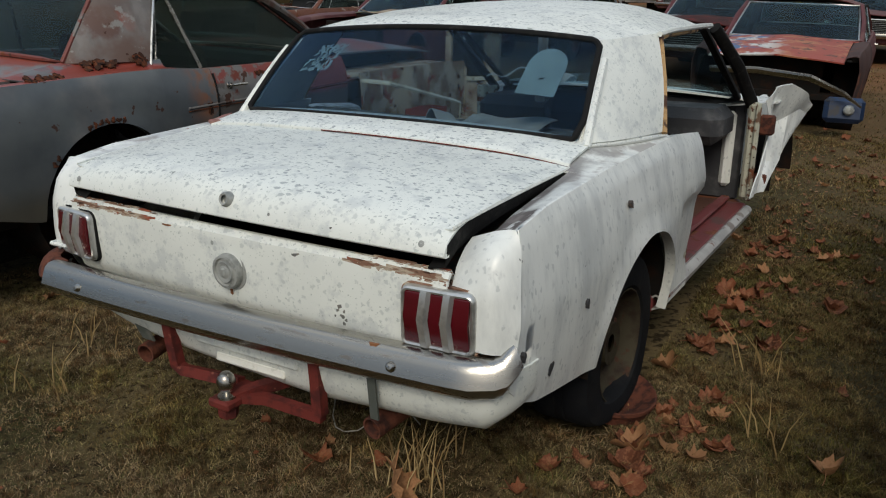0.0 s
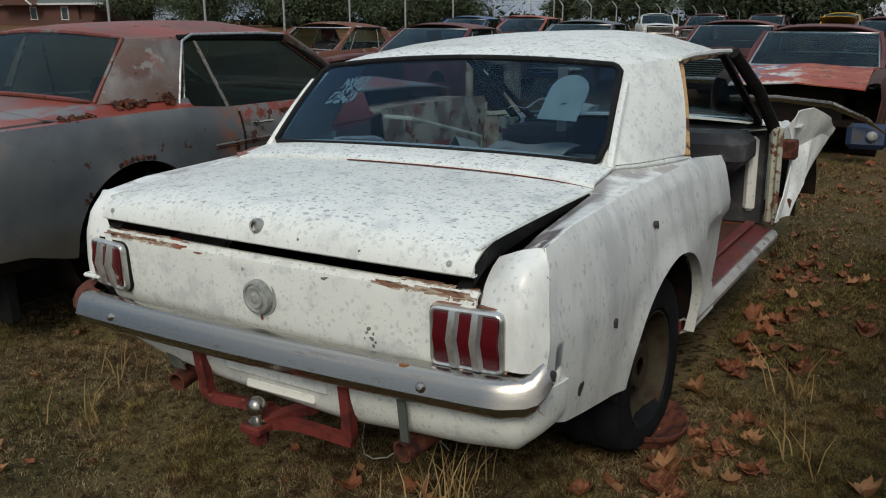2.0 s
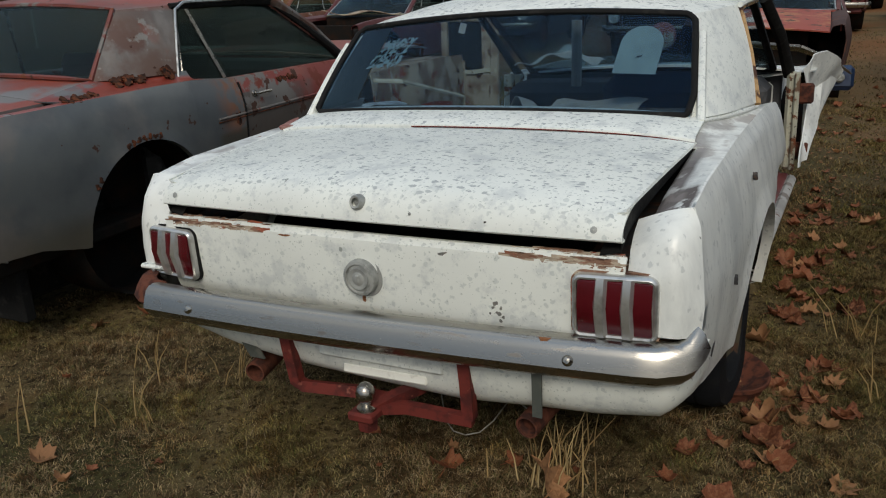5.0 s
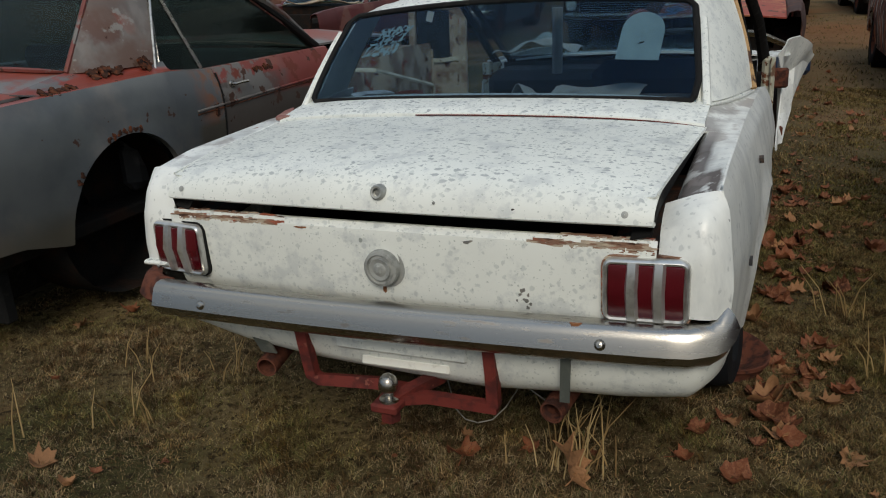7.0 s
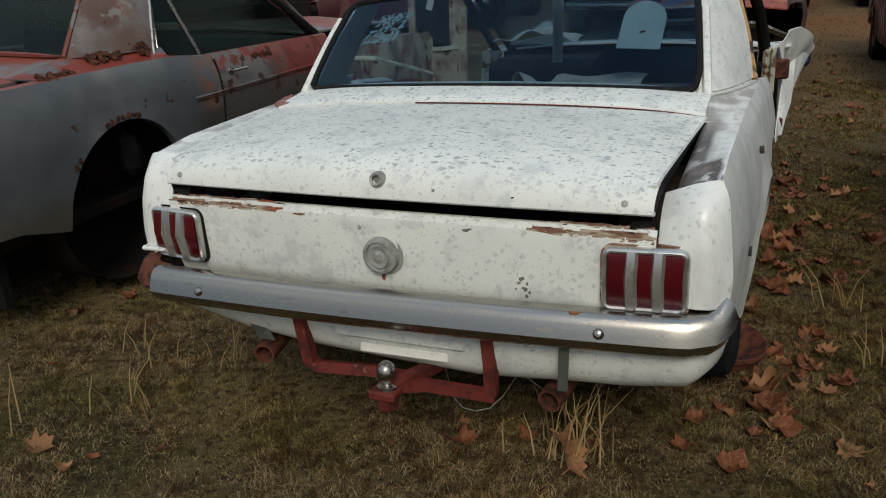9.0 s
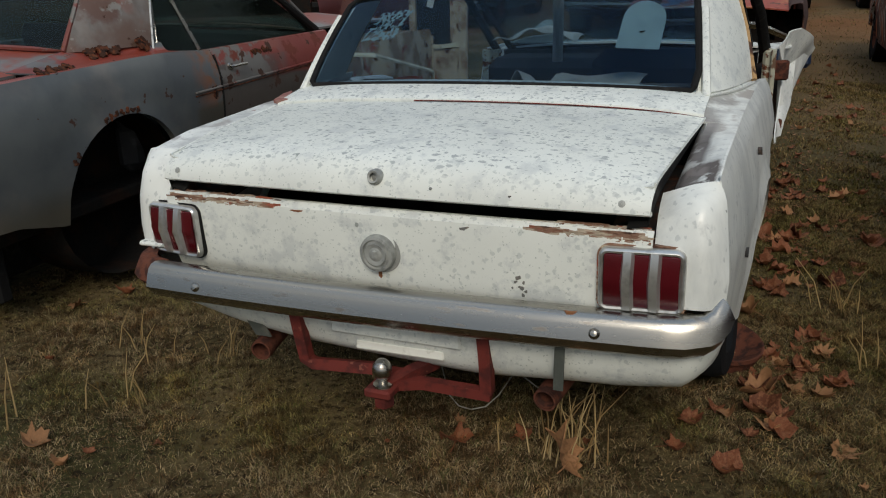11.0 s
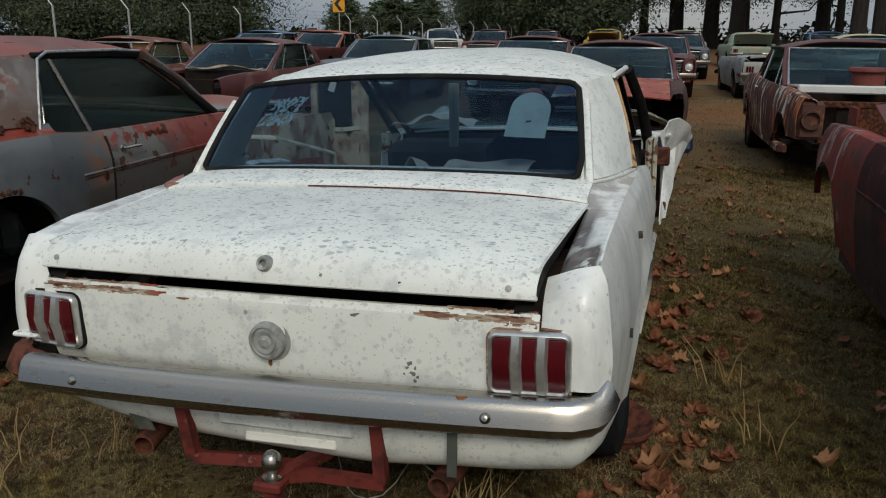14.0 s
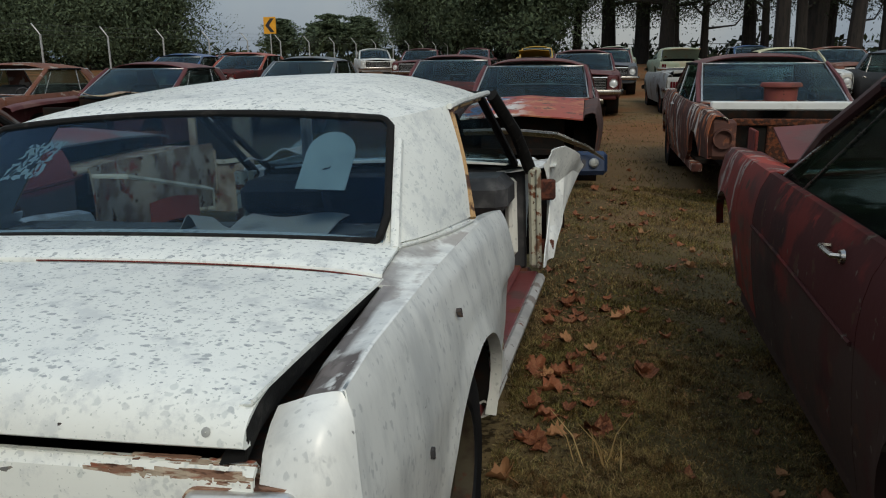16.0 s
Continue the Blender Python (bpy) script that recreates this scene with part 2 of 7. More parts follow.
red_lens = mat("red_lens", (0.085, 0.003, 0.008), [((0.06, 0.002, 0.005), 12, 0.4, 0.7)], rough=0.15, coat=0.3, bump=(220, 0.25, 0.002))
clear_lens = mat("clear_lens", (0.55, 0.58, 0.58), rough=0.15, coat=0.6)
interior_dark = mat("dark_vinyl", (0.035, 0.036, 0.04), [((0.10, 0.10, 0.10), 8, 0.5, 0.75)], rough=0.7, bump=(40, 0.2))
interior_blue = mat("dark_blue_vinyl", (0.03, 0.05, 0.085), [((0.06, 0.07, 0.08), 8, 0.5, 0.75)], rough=0.65, bump=(40, 0.2))
shelf_dust = mat("dusty_shelf_board", (0.16, 0.17, 0.17), [((0.05, 0.05, 0.055), 7, 0.45, 0.6), ((0.30, 0.31, 0.30), 12, 0.6, 0.7)], rough=0.85, bump=(40, 0.3))
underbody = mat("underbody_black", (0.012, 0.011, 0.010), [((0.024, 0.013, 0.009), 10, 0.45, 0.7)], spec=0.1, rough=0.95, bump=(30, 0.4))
glass_hero = glass_mat("tinted_rear_glass", (0.58, 0.69, 0.76), haze=0.003, shine=(0.32, 0.62, 1.0))
glass_car = glass_mat("dusty_car_glass", (0.50, 0.60, 0.61), haze=0.014)
glass_clear = glass_mat("clear_windshield", (0.66, 0.74, 0.76), haze=0.0)
glass_side = glass_mat("side_glass", (0.46, 0.54, 0.50), haze=0.006, shine=(0.55, 0.70, 0.66))
paper_teal = mat("sun_bleached_paper", (0.31, 0.40, 0.395), [((0.24, 0.31, 0.31), 14, 0.4, 0.75)], rough=0.8)
ink = mat("black_ink", (0.02, 0.02, 0.02), rough=0.8)
pale_trim = mat("pale_grey_trim", (0.46, 0.455, 0.42), [((0.3, 0.29, 0.27), 9, 0.5, 0.7)], rough=0.7)


def worn(name, paint, under, rust=0.5, rough=0.55, scale=3.0, top=None):
    """Old car paint over primer with rust breaking through. top: a second paint on the upward faces."""
    lay = [((paint[0] * 0.55, paint[1] * 0.55, paint[2] * 0.55), scale * 0.8, 0.4, 0.75, {"most": 0.8}),
           (under, scale, 0.56, 0.62, {"detail": 7}),
           (RUST, scale * 1.7, 0.74 - 0.28 * rust, 0.80 - 0.28 * rust, {"detail": 7, "gloss": 0.9}),
           (DKRUST, scale * 4, 0.74 - 0.2 * rust, 0.8 - 0.2 * rust, {"detail": 6, "gloss": 0.9})]
    if top:
        lay.insert(1, (top, scale * 0.7, 0.3, 0.5, {"up": (0.3, 0.8)}))
    return mat(name, paint, lay, rough=rough, bump=(35, 0.15, 0.005))


# ---------------------------------------------------------------- mesh helpers
def mesh_of(name, verts, faces, material, smooth=35):
    me = bpy.data.meshes.new(name)
    me.from_pydata([tuple(v) for v in verts], [], faces)
    bm = bmesh.new()
    bm.from_mesh(me)
    bmesh.ops.remove_doubles(bm, verts=bm.verts, dist=1e-5)
    bmesh.ops.recalc_face_normals(bm, faces=bm.faces)
    bm.to_mesh(me)
    bm.free()
    for p in me.polygons:
        p.use_smooth = smooth > 0
    if smooth:
        me.set_sharp_from_angle(angle=radians(smooth))
    me.materials.append(material)
    return me


def part(name, shape, material, parent, label="", smooth=35):
    """One mesh object under a thing or a part. shape: (verts, faces)."""
    ob = new(name, mesh_of(name, shape[0], shape[1], material, smooth))
    ob.parent = parent
    if label:
        ob["label"] = label
    return ob


def thing(name, label, category, m=None, group="", kind=""):
    ob = new(name)
    ob.empty_display_size = 0.1
    if m is not None:
        ob.matrix_world = m
    return tagged(ob, label, category, group, kind)


def solo(name, shape, material, label, category, m=None, group="", kind="", smooth=35):
    ob = new(name, mesh_of(name, shape[0], shape[1], material, smooth))
    if m is not None:
        ob.matrix_world = m
    return tagged(ob, label, category, group, kind)


def join(*shapes):
    v, f = [], []
    for a, b in shapes:
        k = len(v)
        v += [tuple(p) for p in a]
        f += [tuple(i + k for i in q) for q in b]
    return v, f


def moved(shape, m):
    return [m @ Vector(p) for p in shape[0]], shape[1]


def mirror(shape):
    return [(-p[0], p[1], p[2]) for p in shape[0]], [tuple(reversed(q)) for q in shape[1]]


def sheet(P, t=0.008):
    """A thick sheet from an n x m array of points, t deep against its normal."""
    P = np.asarray(P, float)
    n, m, _ = P.shape
    du, dv = np.gradient(P, axis=0), np.gradient(P, axis=1)
    nor = np.cross(du, dv)
    nor /= np.maximum(np.linalg.norm(nor, axis=2, keepdims=True), 1e-9)
    Q = P - nor * t
    idx = np.arange(n * m).reshape(n, m)
    f = []
    for i in range(n - 1):
        for j in range(m - 1):
            a, b, c, d = idx[i, j], idx[i + 1, j], idx[i + 1, j + 1], idx[i, j + 1]
            f += [(a, b, c, d), (d + n * m, c + n * m, b + n * m, a + n * m)]
    ring = list(idx[:, 0]) + list(idx[-1, 1:]) + list(idx[-2::-1, -1]) + list(idx[0, -2:0:-1])
    for a, b in zip(ring, ring[1:] + ring[:1]):
        f.append((b, a, a + n * m, b + n * m))
    return np.concatenate([P.reshape(-1, 3), Q.reshape(-1, 3)]).tolist(), [tuple(int(i) for i in q) for q in f]


def box(x0, y0, z0, x1, y1, z1, b=0.004):
    """A box with bevelled edges."""
    b = min(b, (x1 - x0) / 2.1, (y1 - y0) / 2.1, (z1 - z0) / 2.1)
    bm = bmesh.new()
    bmesh.ops.create_cube(bm, size=1, matrix=Matrix.Translation(((x0 + x1) / 2, (y0 + y1) / 2, (z0 + z1) / 2)) @ Matrix.Diagonal((x1 - x0, y1 - y0, z1 - z0, 1)))
    if b > 0:
        bmesh.ops.bevel(bm, geom=bm.edges[:], offset=b, segments=1, affect="EDGES")
    bm.verts.index_update()
    s = [v.co.copy() for v in bm.verts], [tuple(v.index for v in f.verts) for f in bm.faces]
    bm.free()
    return s


def tube(path, r, k=10, closed=False, flat=1.0):
    """A tube along points; r may be a list of radii. flat squeezes it in its second axis."""
    path = [Vector(p) for p in path]
    n = len(path)
    rs = r if isinstance(r, (list, tuple)) else [r] * n
    v, f = [], []
    up = None
    for i, p in enumerate(path):
        a = path[i - 1] if (i or closed) else p
        c = path[(i + 1) % n] if (i < n - 1 or closed) else p
        d = (c - a).normalized()
        if up is None:
            up = d.orthogonal().normalized()
        up = (up - d * up.dot(d)).normalized()
        side = d.cross(up)
        for j in range(k):
            w = 2 * math.pi * j / k
            v.append(p + rs[i] * (math.cos(w) * up + math.sin(w) * flat * side))
    for i in range(n if closed else n - 1):
        for j in range(k):
            a, b = i * k + j, i * k + (j + 1) % k
            c, d = ((i + 1) % n) * k + (j + 1) % k, ((i + 1) % n) * k + j
            f.append((a, b, c, d))
    if not closed:
        f += [tuple(reversed(range(k))), tuple((n - 1) * k + j for j in range(k))]
    return v, f


def lathe(profile, k=24, axis="y"):
    """Turn (radius, along) pairs round an axis through the origin."""
    v, f = [], []
    n = len(profile)
    for i in range(k):
        w = 2 * math.pi * i / k
        for r, a in profile:
            c, s = r * math.cos(w), r * math.sin(w)
            v.append({"x": (a, c, s), "y": (c, a, s), "z": (c, s, a)}[axis])
    for i in range(k):
        for j in range(n - 1):
            a, b = i * n + j, i * n + j + 1
            c, d = ((i + 1) % k) * n + j + 1, ((i + 1) % k) * n + j
            f.append((a, b, c, d))
    return v, f


def upper_half(v, f):
    """What of a shape lies above its own middle."""
    f = [q for q in f if all(v[i][2] > -1e-6 for i in q)]
    used = sorted({i for q in f for i in q})
    place = {i: k for k, i in enumerate(used)}
    return [v[i] for i in used], [tuple(place[i] for i in q) for q in f]


def extrude_outline(pts, a0, a1, plane="xz"):
    """A flat outline made thick: plane xz is pushed along y, xy along z, yz along x."""
    n = len(pts)
    v = []
    for a in (a0, a1):
        for p, q in pts:
            v.append({"xz": (p, a, q), "xy": (p, q, a), "yz": (a, p, q)}[plane])
    f = [tuple(range(n)), tuple(reversed(range(n, 2 * n)))]
    f += [(i, i + n, (i + 1) % n + n, (i + 1) % n) for i in range(n)]
    return v, f


def at(x, y, z):
    return Matrix.Translation((x, y, z))


def lerp(a, b, t):
    return a + (b - a) * t


def curve(y, ks):
    """Piecewise smooth value through (y, value) knots."""
    return float(np.interp(y, [k[0] for k in ks], [k[1] for k in ks]))


def ground_z(x, y):
    """The yard: it rises gently from the west cars to the lane east of the white car, level farther off."""
    near = 0.085 * np.tanh(x / 1.25) * np.exp(-((y - 1.0) / 9.0) ** 2)
    return near + 0.016 * np.clip(y - 10.0, 0, 55) + 0.018 * np.sin(x * 1.3 + 0.7) * np.cos(y * 0.9) + 0.01 * np.sin(x * 3.1 + y * 2.3)


# ---------------------------------------------------------------- the cars' common form
class Form:
    """The lines of a two-door coupe of the sixties: x to its right, y ahead from the tail, z up from the ground."""

    def __init__(self, length=None, half=None, top=None, low=None, axles=None, arch=None, arch_z=None, roof_z=None, belt_in=None, rear_glass=None, pillar=None, header=None, wind=None, cowl=None, deck=None, lid=None, hoodw=None, crown=None, step=None, quarter_glass=None, sail_z=None, door=None, roll=0.02, crease=None):
        self.roll, self.crease = roll, crease
        self.length = 4.47 if length is None else length
        self.half = [(0.0, 0.795), (0.12, 0.815), (0.5, 0.842), (1.0, 0.853), (1.6, 0.855), (3.0, 0.855), (3.9, 0.845), (4.35, 0.81), (4.47, 0.79)] if half is None else half
        self.top = [(0.0, 0.872), (0.3, 0.895), (0.7, 0.905), (1.1, 0.912), (1.35, 0.91), (1.6, 0.885), (2.9, 0.872), (3.8, 0.862), (4.3, 0.83), (4.47, 0.80)] if top is None else top
        self.low = [(0.0, 0.40), (0.35, 0.395), (0.55, 0.36), (1.3, 0.27), (3.2, 0.27), (4.1, 0.33), (4.47, 0.38)] if low is None else low
        self.axles = (0.94, 3.68) if axles is None else axles
        self.arch = 0.345 if arch is None else arch
        self.arch_z = 0.325 if arch_z is None else arch_z
        self.roof_z = 1.348 if roof_z is None else roof_z
        self.belt_in = 0.0 if belt_in is None else belt_in
        self.rear_glass = ((0.655, 0.80, 0.948), (0.60, 1.07, 1.225)) if rear_glass is None else rear_glass
        self.pillar = ((0.777, 1.22, 0.935), (0.677, 1.416, 1.238)) if pillar is None else pillar
        self.header = (0.62, 2.24, 1.238) if header is None else header
        self.wind = (0.69, 2.93, 0.875) if wind is None else wind
        self.cowl = 3.02 if cowl is None else cowl
        self.deck = 0.62 if deck is None else deck
        self.lid = 0.66 if lid is None else lid
        self.hoodw = 0.64 if hoodw is None else hoodw
        self.crown = 0.035 if crown is None else crown
        self.step = 0.05 if step is None else step
        self.quarter_glass = False if quarter_glass is None else quarter_glass
        self.sail_z = sail_z
        self.door = (1.60, 2.93) if door is None else door

    def zlow(self, y):
        z = curve(y, self.low)
        for a in self.axles:
            d = abs(y - a)
            if d < self.arch:
                z = max(z, self.arch_z + math.sqrt(self.arch ** 2 - d * d))
        return z

    def x_at(self, y, z):
        w, t = curve(y, self.half), max(curve(y, self.top), 0.83)
        over = [0.995, 0.968, 0.948, 0.938]
        if self.crease:
            q = 1 - curve(y, self.crease)
            over = [1 - 0.2 * q, 1 - 0.6 * q, 1 - 0.92 * q, 1 - q]
        k = float(np.interp(z, [0.22, 0.36, 0.50, 0.66, t - 0.14, t - 0.04, t - 0.008, t], [0.93, 0.965, 0.988, 1.0, *over]))
        x = w * k
        for a in self.axles:
            d = math.hypot(y - a, z - self.arch_z)
            x += 0.012 * math.exp(-((d - self.arch) / 0.04) ** 2)
        return x

    def side(self, y0, y1, rows=9, inset=None):
        """The outer side between two stations, as a thick sheet with a return lip below (right side)."""
        n = max(3, int((y1 - y0) / self.step) + 1)
        ys = sorted(set(np.linspace(y0, y1, n).round(4)) | {round(a + s * self.arch, 4) for a in self.axles for s in (-1, -0.985, -0.93, -0.8, 0.8, 0.93, 0.985, 1) if y0 < a + s * self.arch < y1})
        P = []
        for y in ys:
            z0, z1 = self.zlow(y), curve(y, self.top)
            row = [(self.x_at(y, z0) - 0.035, y, z0 + 0.002)]
            for j in range(rows):
                z = z0 + (z1 - z0) * (j / (rows - 1)) ** 0.8
                x = self.x_at(y, z)
                if inset:
                    x -= inset(y, z)
                row.append((x, y, z))
            row.append((self.x_at(y, z1) - self.roll, y, z1 + 0.2 * self.roll))
            P.append(row)
        return sheet(P, 0.006)

    def shoulder(self, y0, y1, inner, drop=0.012, gutter=0.05):
        """The upward strip between the side's top edge and the lid or hood, with a gutter at its inner edge (right side)."""
        n = max(3, int((y1 - y0) / self.step) + 1)
        P = []
        fall = drop
        for y in np.linspace(y0, y1, n):
            z1 = curve(y, self.top)
            xo = self.x_at(y, z1) - self.roll
            xi = inner(y)
            drop = fall(y) if callable(fall) else fall
            P.append([(xo, y, z1 + 0.2 * self.roll), (lerp(xo, xi, 0.4), y, z1 + 0.2 * self.roll - drop * 0.4), (lerp(xo, xi, 0.85), y, z1 - drop), (xi, y, z1 - drop - 0.012), (xi - 0.012, y, z1 - drop - gutter)])
        return sheet(P, 0.006)

    def sail(self):
        """The rising strip from the side's top edge to the foot of the roof pillar (right side)."""
        (bx, by, bz), (qx, qy, qz) = self.rear_glass[0], self.pillar[0]
        P = []
        for y in np.linspace(self.deck - 0.01, qy + 0.06, 16):
            k = min(1, max(0, (y - by) / (qy - by)))
            z1 = curve(y, self.top) + 0.2 * self.roll
            xo = self.x_at(y, z1 - 0.2 * self.roll) - self.roll
            xi, zi = lerp(bx, qx, k) - 0.004, lerp(bz, qz, k) + 0.006
            if y < by:
                zi = lerp(self.sail_z or z1, zi, max(0, (y - self.deck) / max(0.01, by - self.deck)))
            xi = min(xi, xo - 0.02)
            P.append([(lerp(xo, xi, t), y, lerp(z1, zi, t ** 2.2)) for t in (0, 0.25, 0.5, 0.75, 0.9, 1.0)])
        return sheet(P, 0.006)

    def deck_z(self, y, u):
        """Height of the deck or hood; u is -1 at the left edge, 1 at the right."""
        return curve(y, self.top) - 0.004 + self.crown * (1 - u * u)

    def roof(self):
        (gx, gy, gz), (px, py, pz) = self.rear_glass[1], self.pillar[1]
        hx, hy, hz = self.header
        split = (py - gy) / (hy - gy)
        vs = list(np.linspace(0, split, 9)) + list(np.linspace(split, 1, 9))[1:]
        P = []
        peak = self.roof_z
        for v in vs:
            if v <= split:
                k = v / split
                ex, ez = lerp(gx, px, k) + 0.0085 * math.sin(math.pi * k ** 0.6), lerp(gz, pz, k)
            else:
                k = (v - split) / (1 - split)
                ex, ez = lerp(px, hx, k), lerp(pz, hz, k)
            row = []
            for u in np.linspace(-1, 1, 17):
                s = 1 - abs(u) ** 3.3
                bow = -0.03 * (1 - v) * (1 - u * u) + 0.05 * v * (1 - u * u)
                crown = lerp(0.034, peak - ez, math.sin(math.pi * min(1, v * 0.93) * 0.62) ** 0.7) + 0.006 * math.exp(-((v - 0.07) / 0.03) ** 2) - 0.03 * max(0, v - 0.8) / 0.2
                row.append((ex * u, lerp(gy, hy, v) + bow, ez + crown * s))
            P.append(row)
        roof = sheet(P, -0.008)
        (bx, by, bz), (qx, qy, qz) = self.rear_glass[0], self.pillar[0]
        P = []
        for t in np.linspace(0, 1, 9):
            row = []
            for s in np.linspace(0, 1, 12):
                x = lerp(lerp(bx, qx, s), lerp(gx, px, s), t) + 0.034 * math.sin(math.pi * s ** 0.6) * (1 - 0.75 * t) + 0.012 * math.sin(math.pi * t)
                y = lerp(lerp(by, qy, s), lerp(gy, py, s), t)
                z = lerp(lerp(bz, qz, s), lerp(gz, pz, s), t)
                row.append((x, y, z))
            P.append(row)
        c = sheet(P, -0.012)
        return join(roof, c, mirror(c))

    def pane(self, a, b, bulge=0.03, rows=6, cols=11, t=0.005, shrink=0.0, crown=0.03):
        """A curved glass between a lower edge at +-a and an upper edge at +-b (points of the right side)."""
        P = []
        for i in range(rows):
            k = lerp(shrink, 1 - shrink, i / (rows - 1))
            row = []
            for u in np.linspace(-1, 1, cols):
                x, y, z = (lerp(a[n], b[n], k) for n in range(3))
                row.append((x * u * (1 - shrink), y + bulge * (1 - u * u), z + 0.012 * math.sin(math.pi * k) + (crown * k + 0.014 * (1 - k)) * (1 - u * u)))
            P.append(row)
        return sheet(P, t)


def wheel(parent, x, y, z, r=0.31, w=0.19, side=1, tyre=True, flat=None, rim_mat=None, turn=0.0):
    """A steel wheel with its tyre, at the axle's end. flat: height of the ground under a flat tyre."""
    e = part("wheel", moved(lathe([(0.03, 0.05), (0.07, 0.055), (0.075, 0.03), (0.13, 0.015), (0.16, 0.035), (0.175, 0.06), (0.185, 0.085), (0.19, 0.085), (0.18, 0.05), (0.17, -0.08), (0.03, -0.08)], 20, "x"), pose(0, 0, 0, 0, 0, 0)), rim_mat or rim_steel, parent)
    e.matrix_local = Matrix.Translation((x, y, z)) @ pose(0, 0, 0, 0, 0, turn + (0 if side > 0 else 180))
    if tyre:
        h = w / 2
        prof = [(0.183, -h * 0.75), (0.2, -h * 0.95), (r * 0.82, -h), (r * 0.95, -h * 0.9), (r, -h * 0.62), (r * 1.0, -h * 0.2), (r * 0.985, -h * 0.18), (r * 0.985, -h * 0.1), (r, -h * 0.08), (r, h * 0.08), (r * 0.985, h * 0.1), (r * 0.985, h * 0.18), (r, h * 0.2), (r, h * 0.62), (r * 0.95, h * 0.9), (r * 0.82, h), (0.2, h * 0.95), (0.183, h * 0.75), (0.183, -h * 0.75)]
        v, f = lathe(prof, 32, "x")
        if flat is not None:
            g = flat - z
            v2 = []
            for p in v:
                d = max(0.0, (g + 0.10) - p[2])
                zz = p[2] if d == 0 else max(g + 0.004, p[2] * 1.0)
                zz = zz if p[2] > g + 0.10 else g + 0.004 + max(0, (p[2] + r) / (g + 0.10 + r)) * 0.096
                v2.append((p[0] * (1 + (1.2 if p[0] > 0 else 5.0) * d), p[1] * (1 + 0.8 * d), zz))
            v = v2
        part("tyre", (v, f), rubber, e)
    return e


def headlamp(parent, x, y, z, r=0.085):
    e = part("headlight", moved(lathe([(0.001, 0.03), (r * 0.5, 0.025), (r * 0.85, 0.005), (r * 0.86, -0.03), (0.001, -0.03)], 18, "y"), at(x, y, z)), clear_lens, parent)
    part("bezel", moved(lathe([(r * 0.87, -0.04), (r * 0.87, 0.012), (r, 0.018), (r * 1.08, 0.0), (r * 1.08, -0.04), (r * 0.87, -0.04)], 18, "y"), at(x, y, z)), dull_chrome, e)


def bar_loft(path, section, tall=None):
    """Sweep a section of (out, up) pairs along plan points (x, y, z), facing away from the car's middle."""
    pts = [Vector(p) for p in path]
    P = []
    for i, p in enumerate(pts):
        d = (pts[min(i + 1, len(pts) - 1)] - pts[max(i - 1, 0)])
        d.z = 0
        d.normalize()
        out = Vector((d.y, -d.x, 0))
        P.append([p + out * a + Vector((0, 0, b * (tall[i] if tall else 1))) for a, b in section])
    return sheet([[tuple(q) for q in row] for row in P], 0.004)


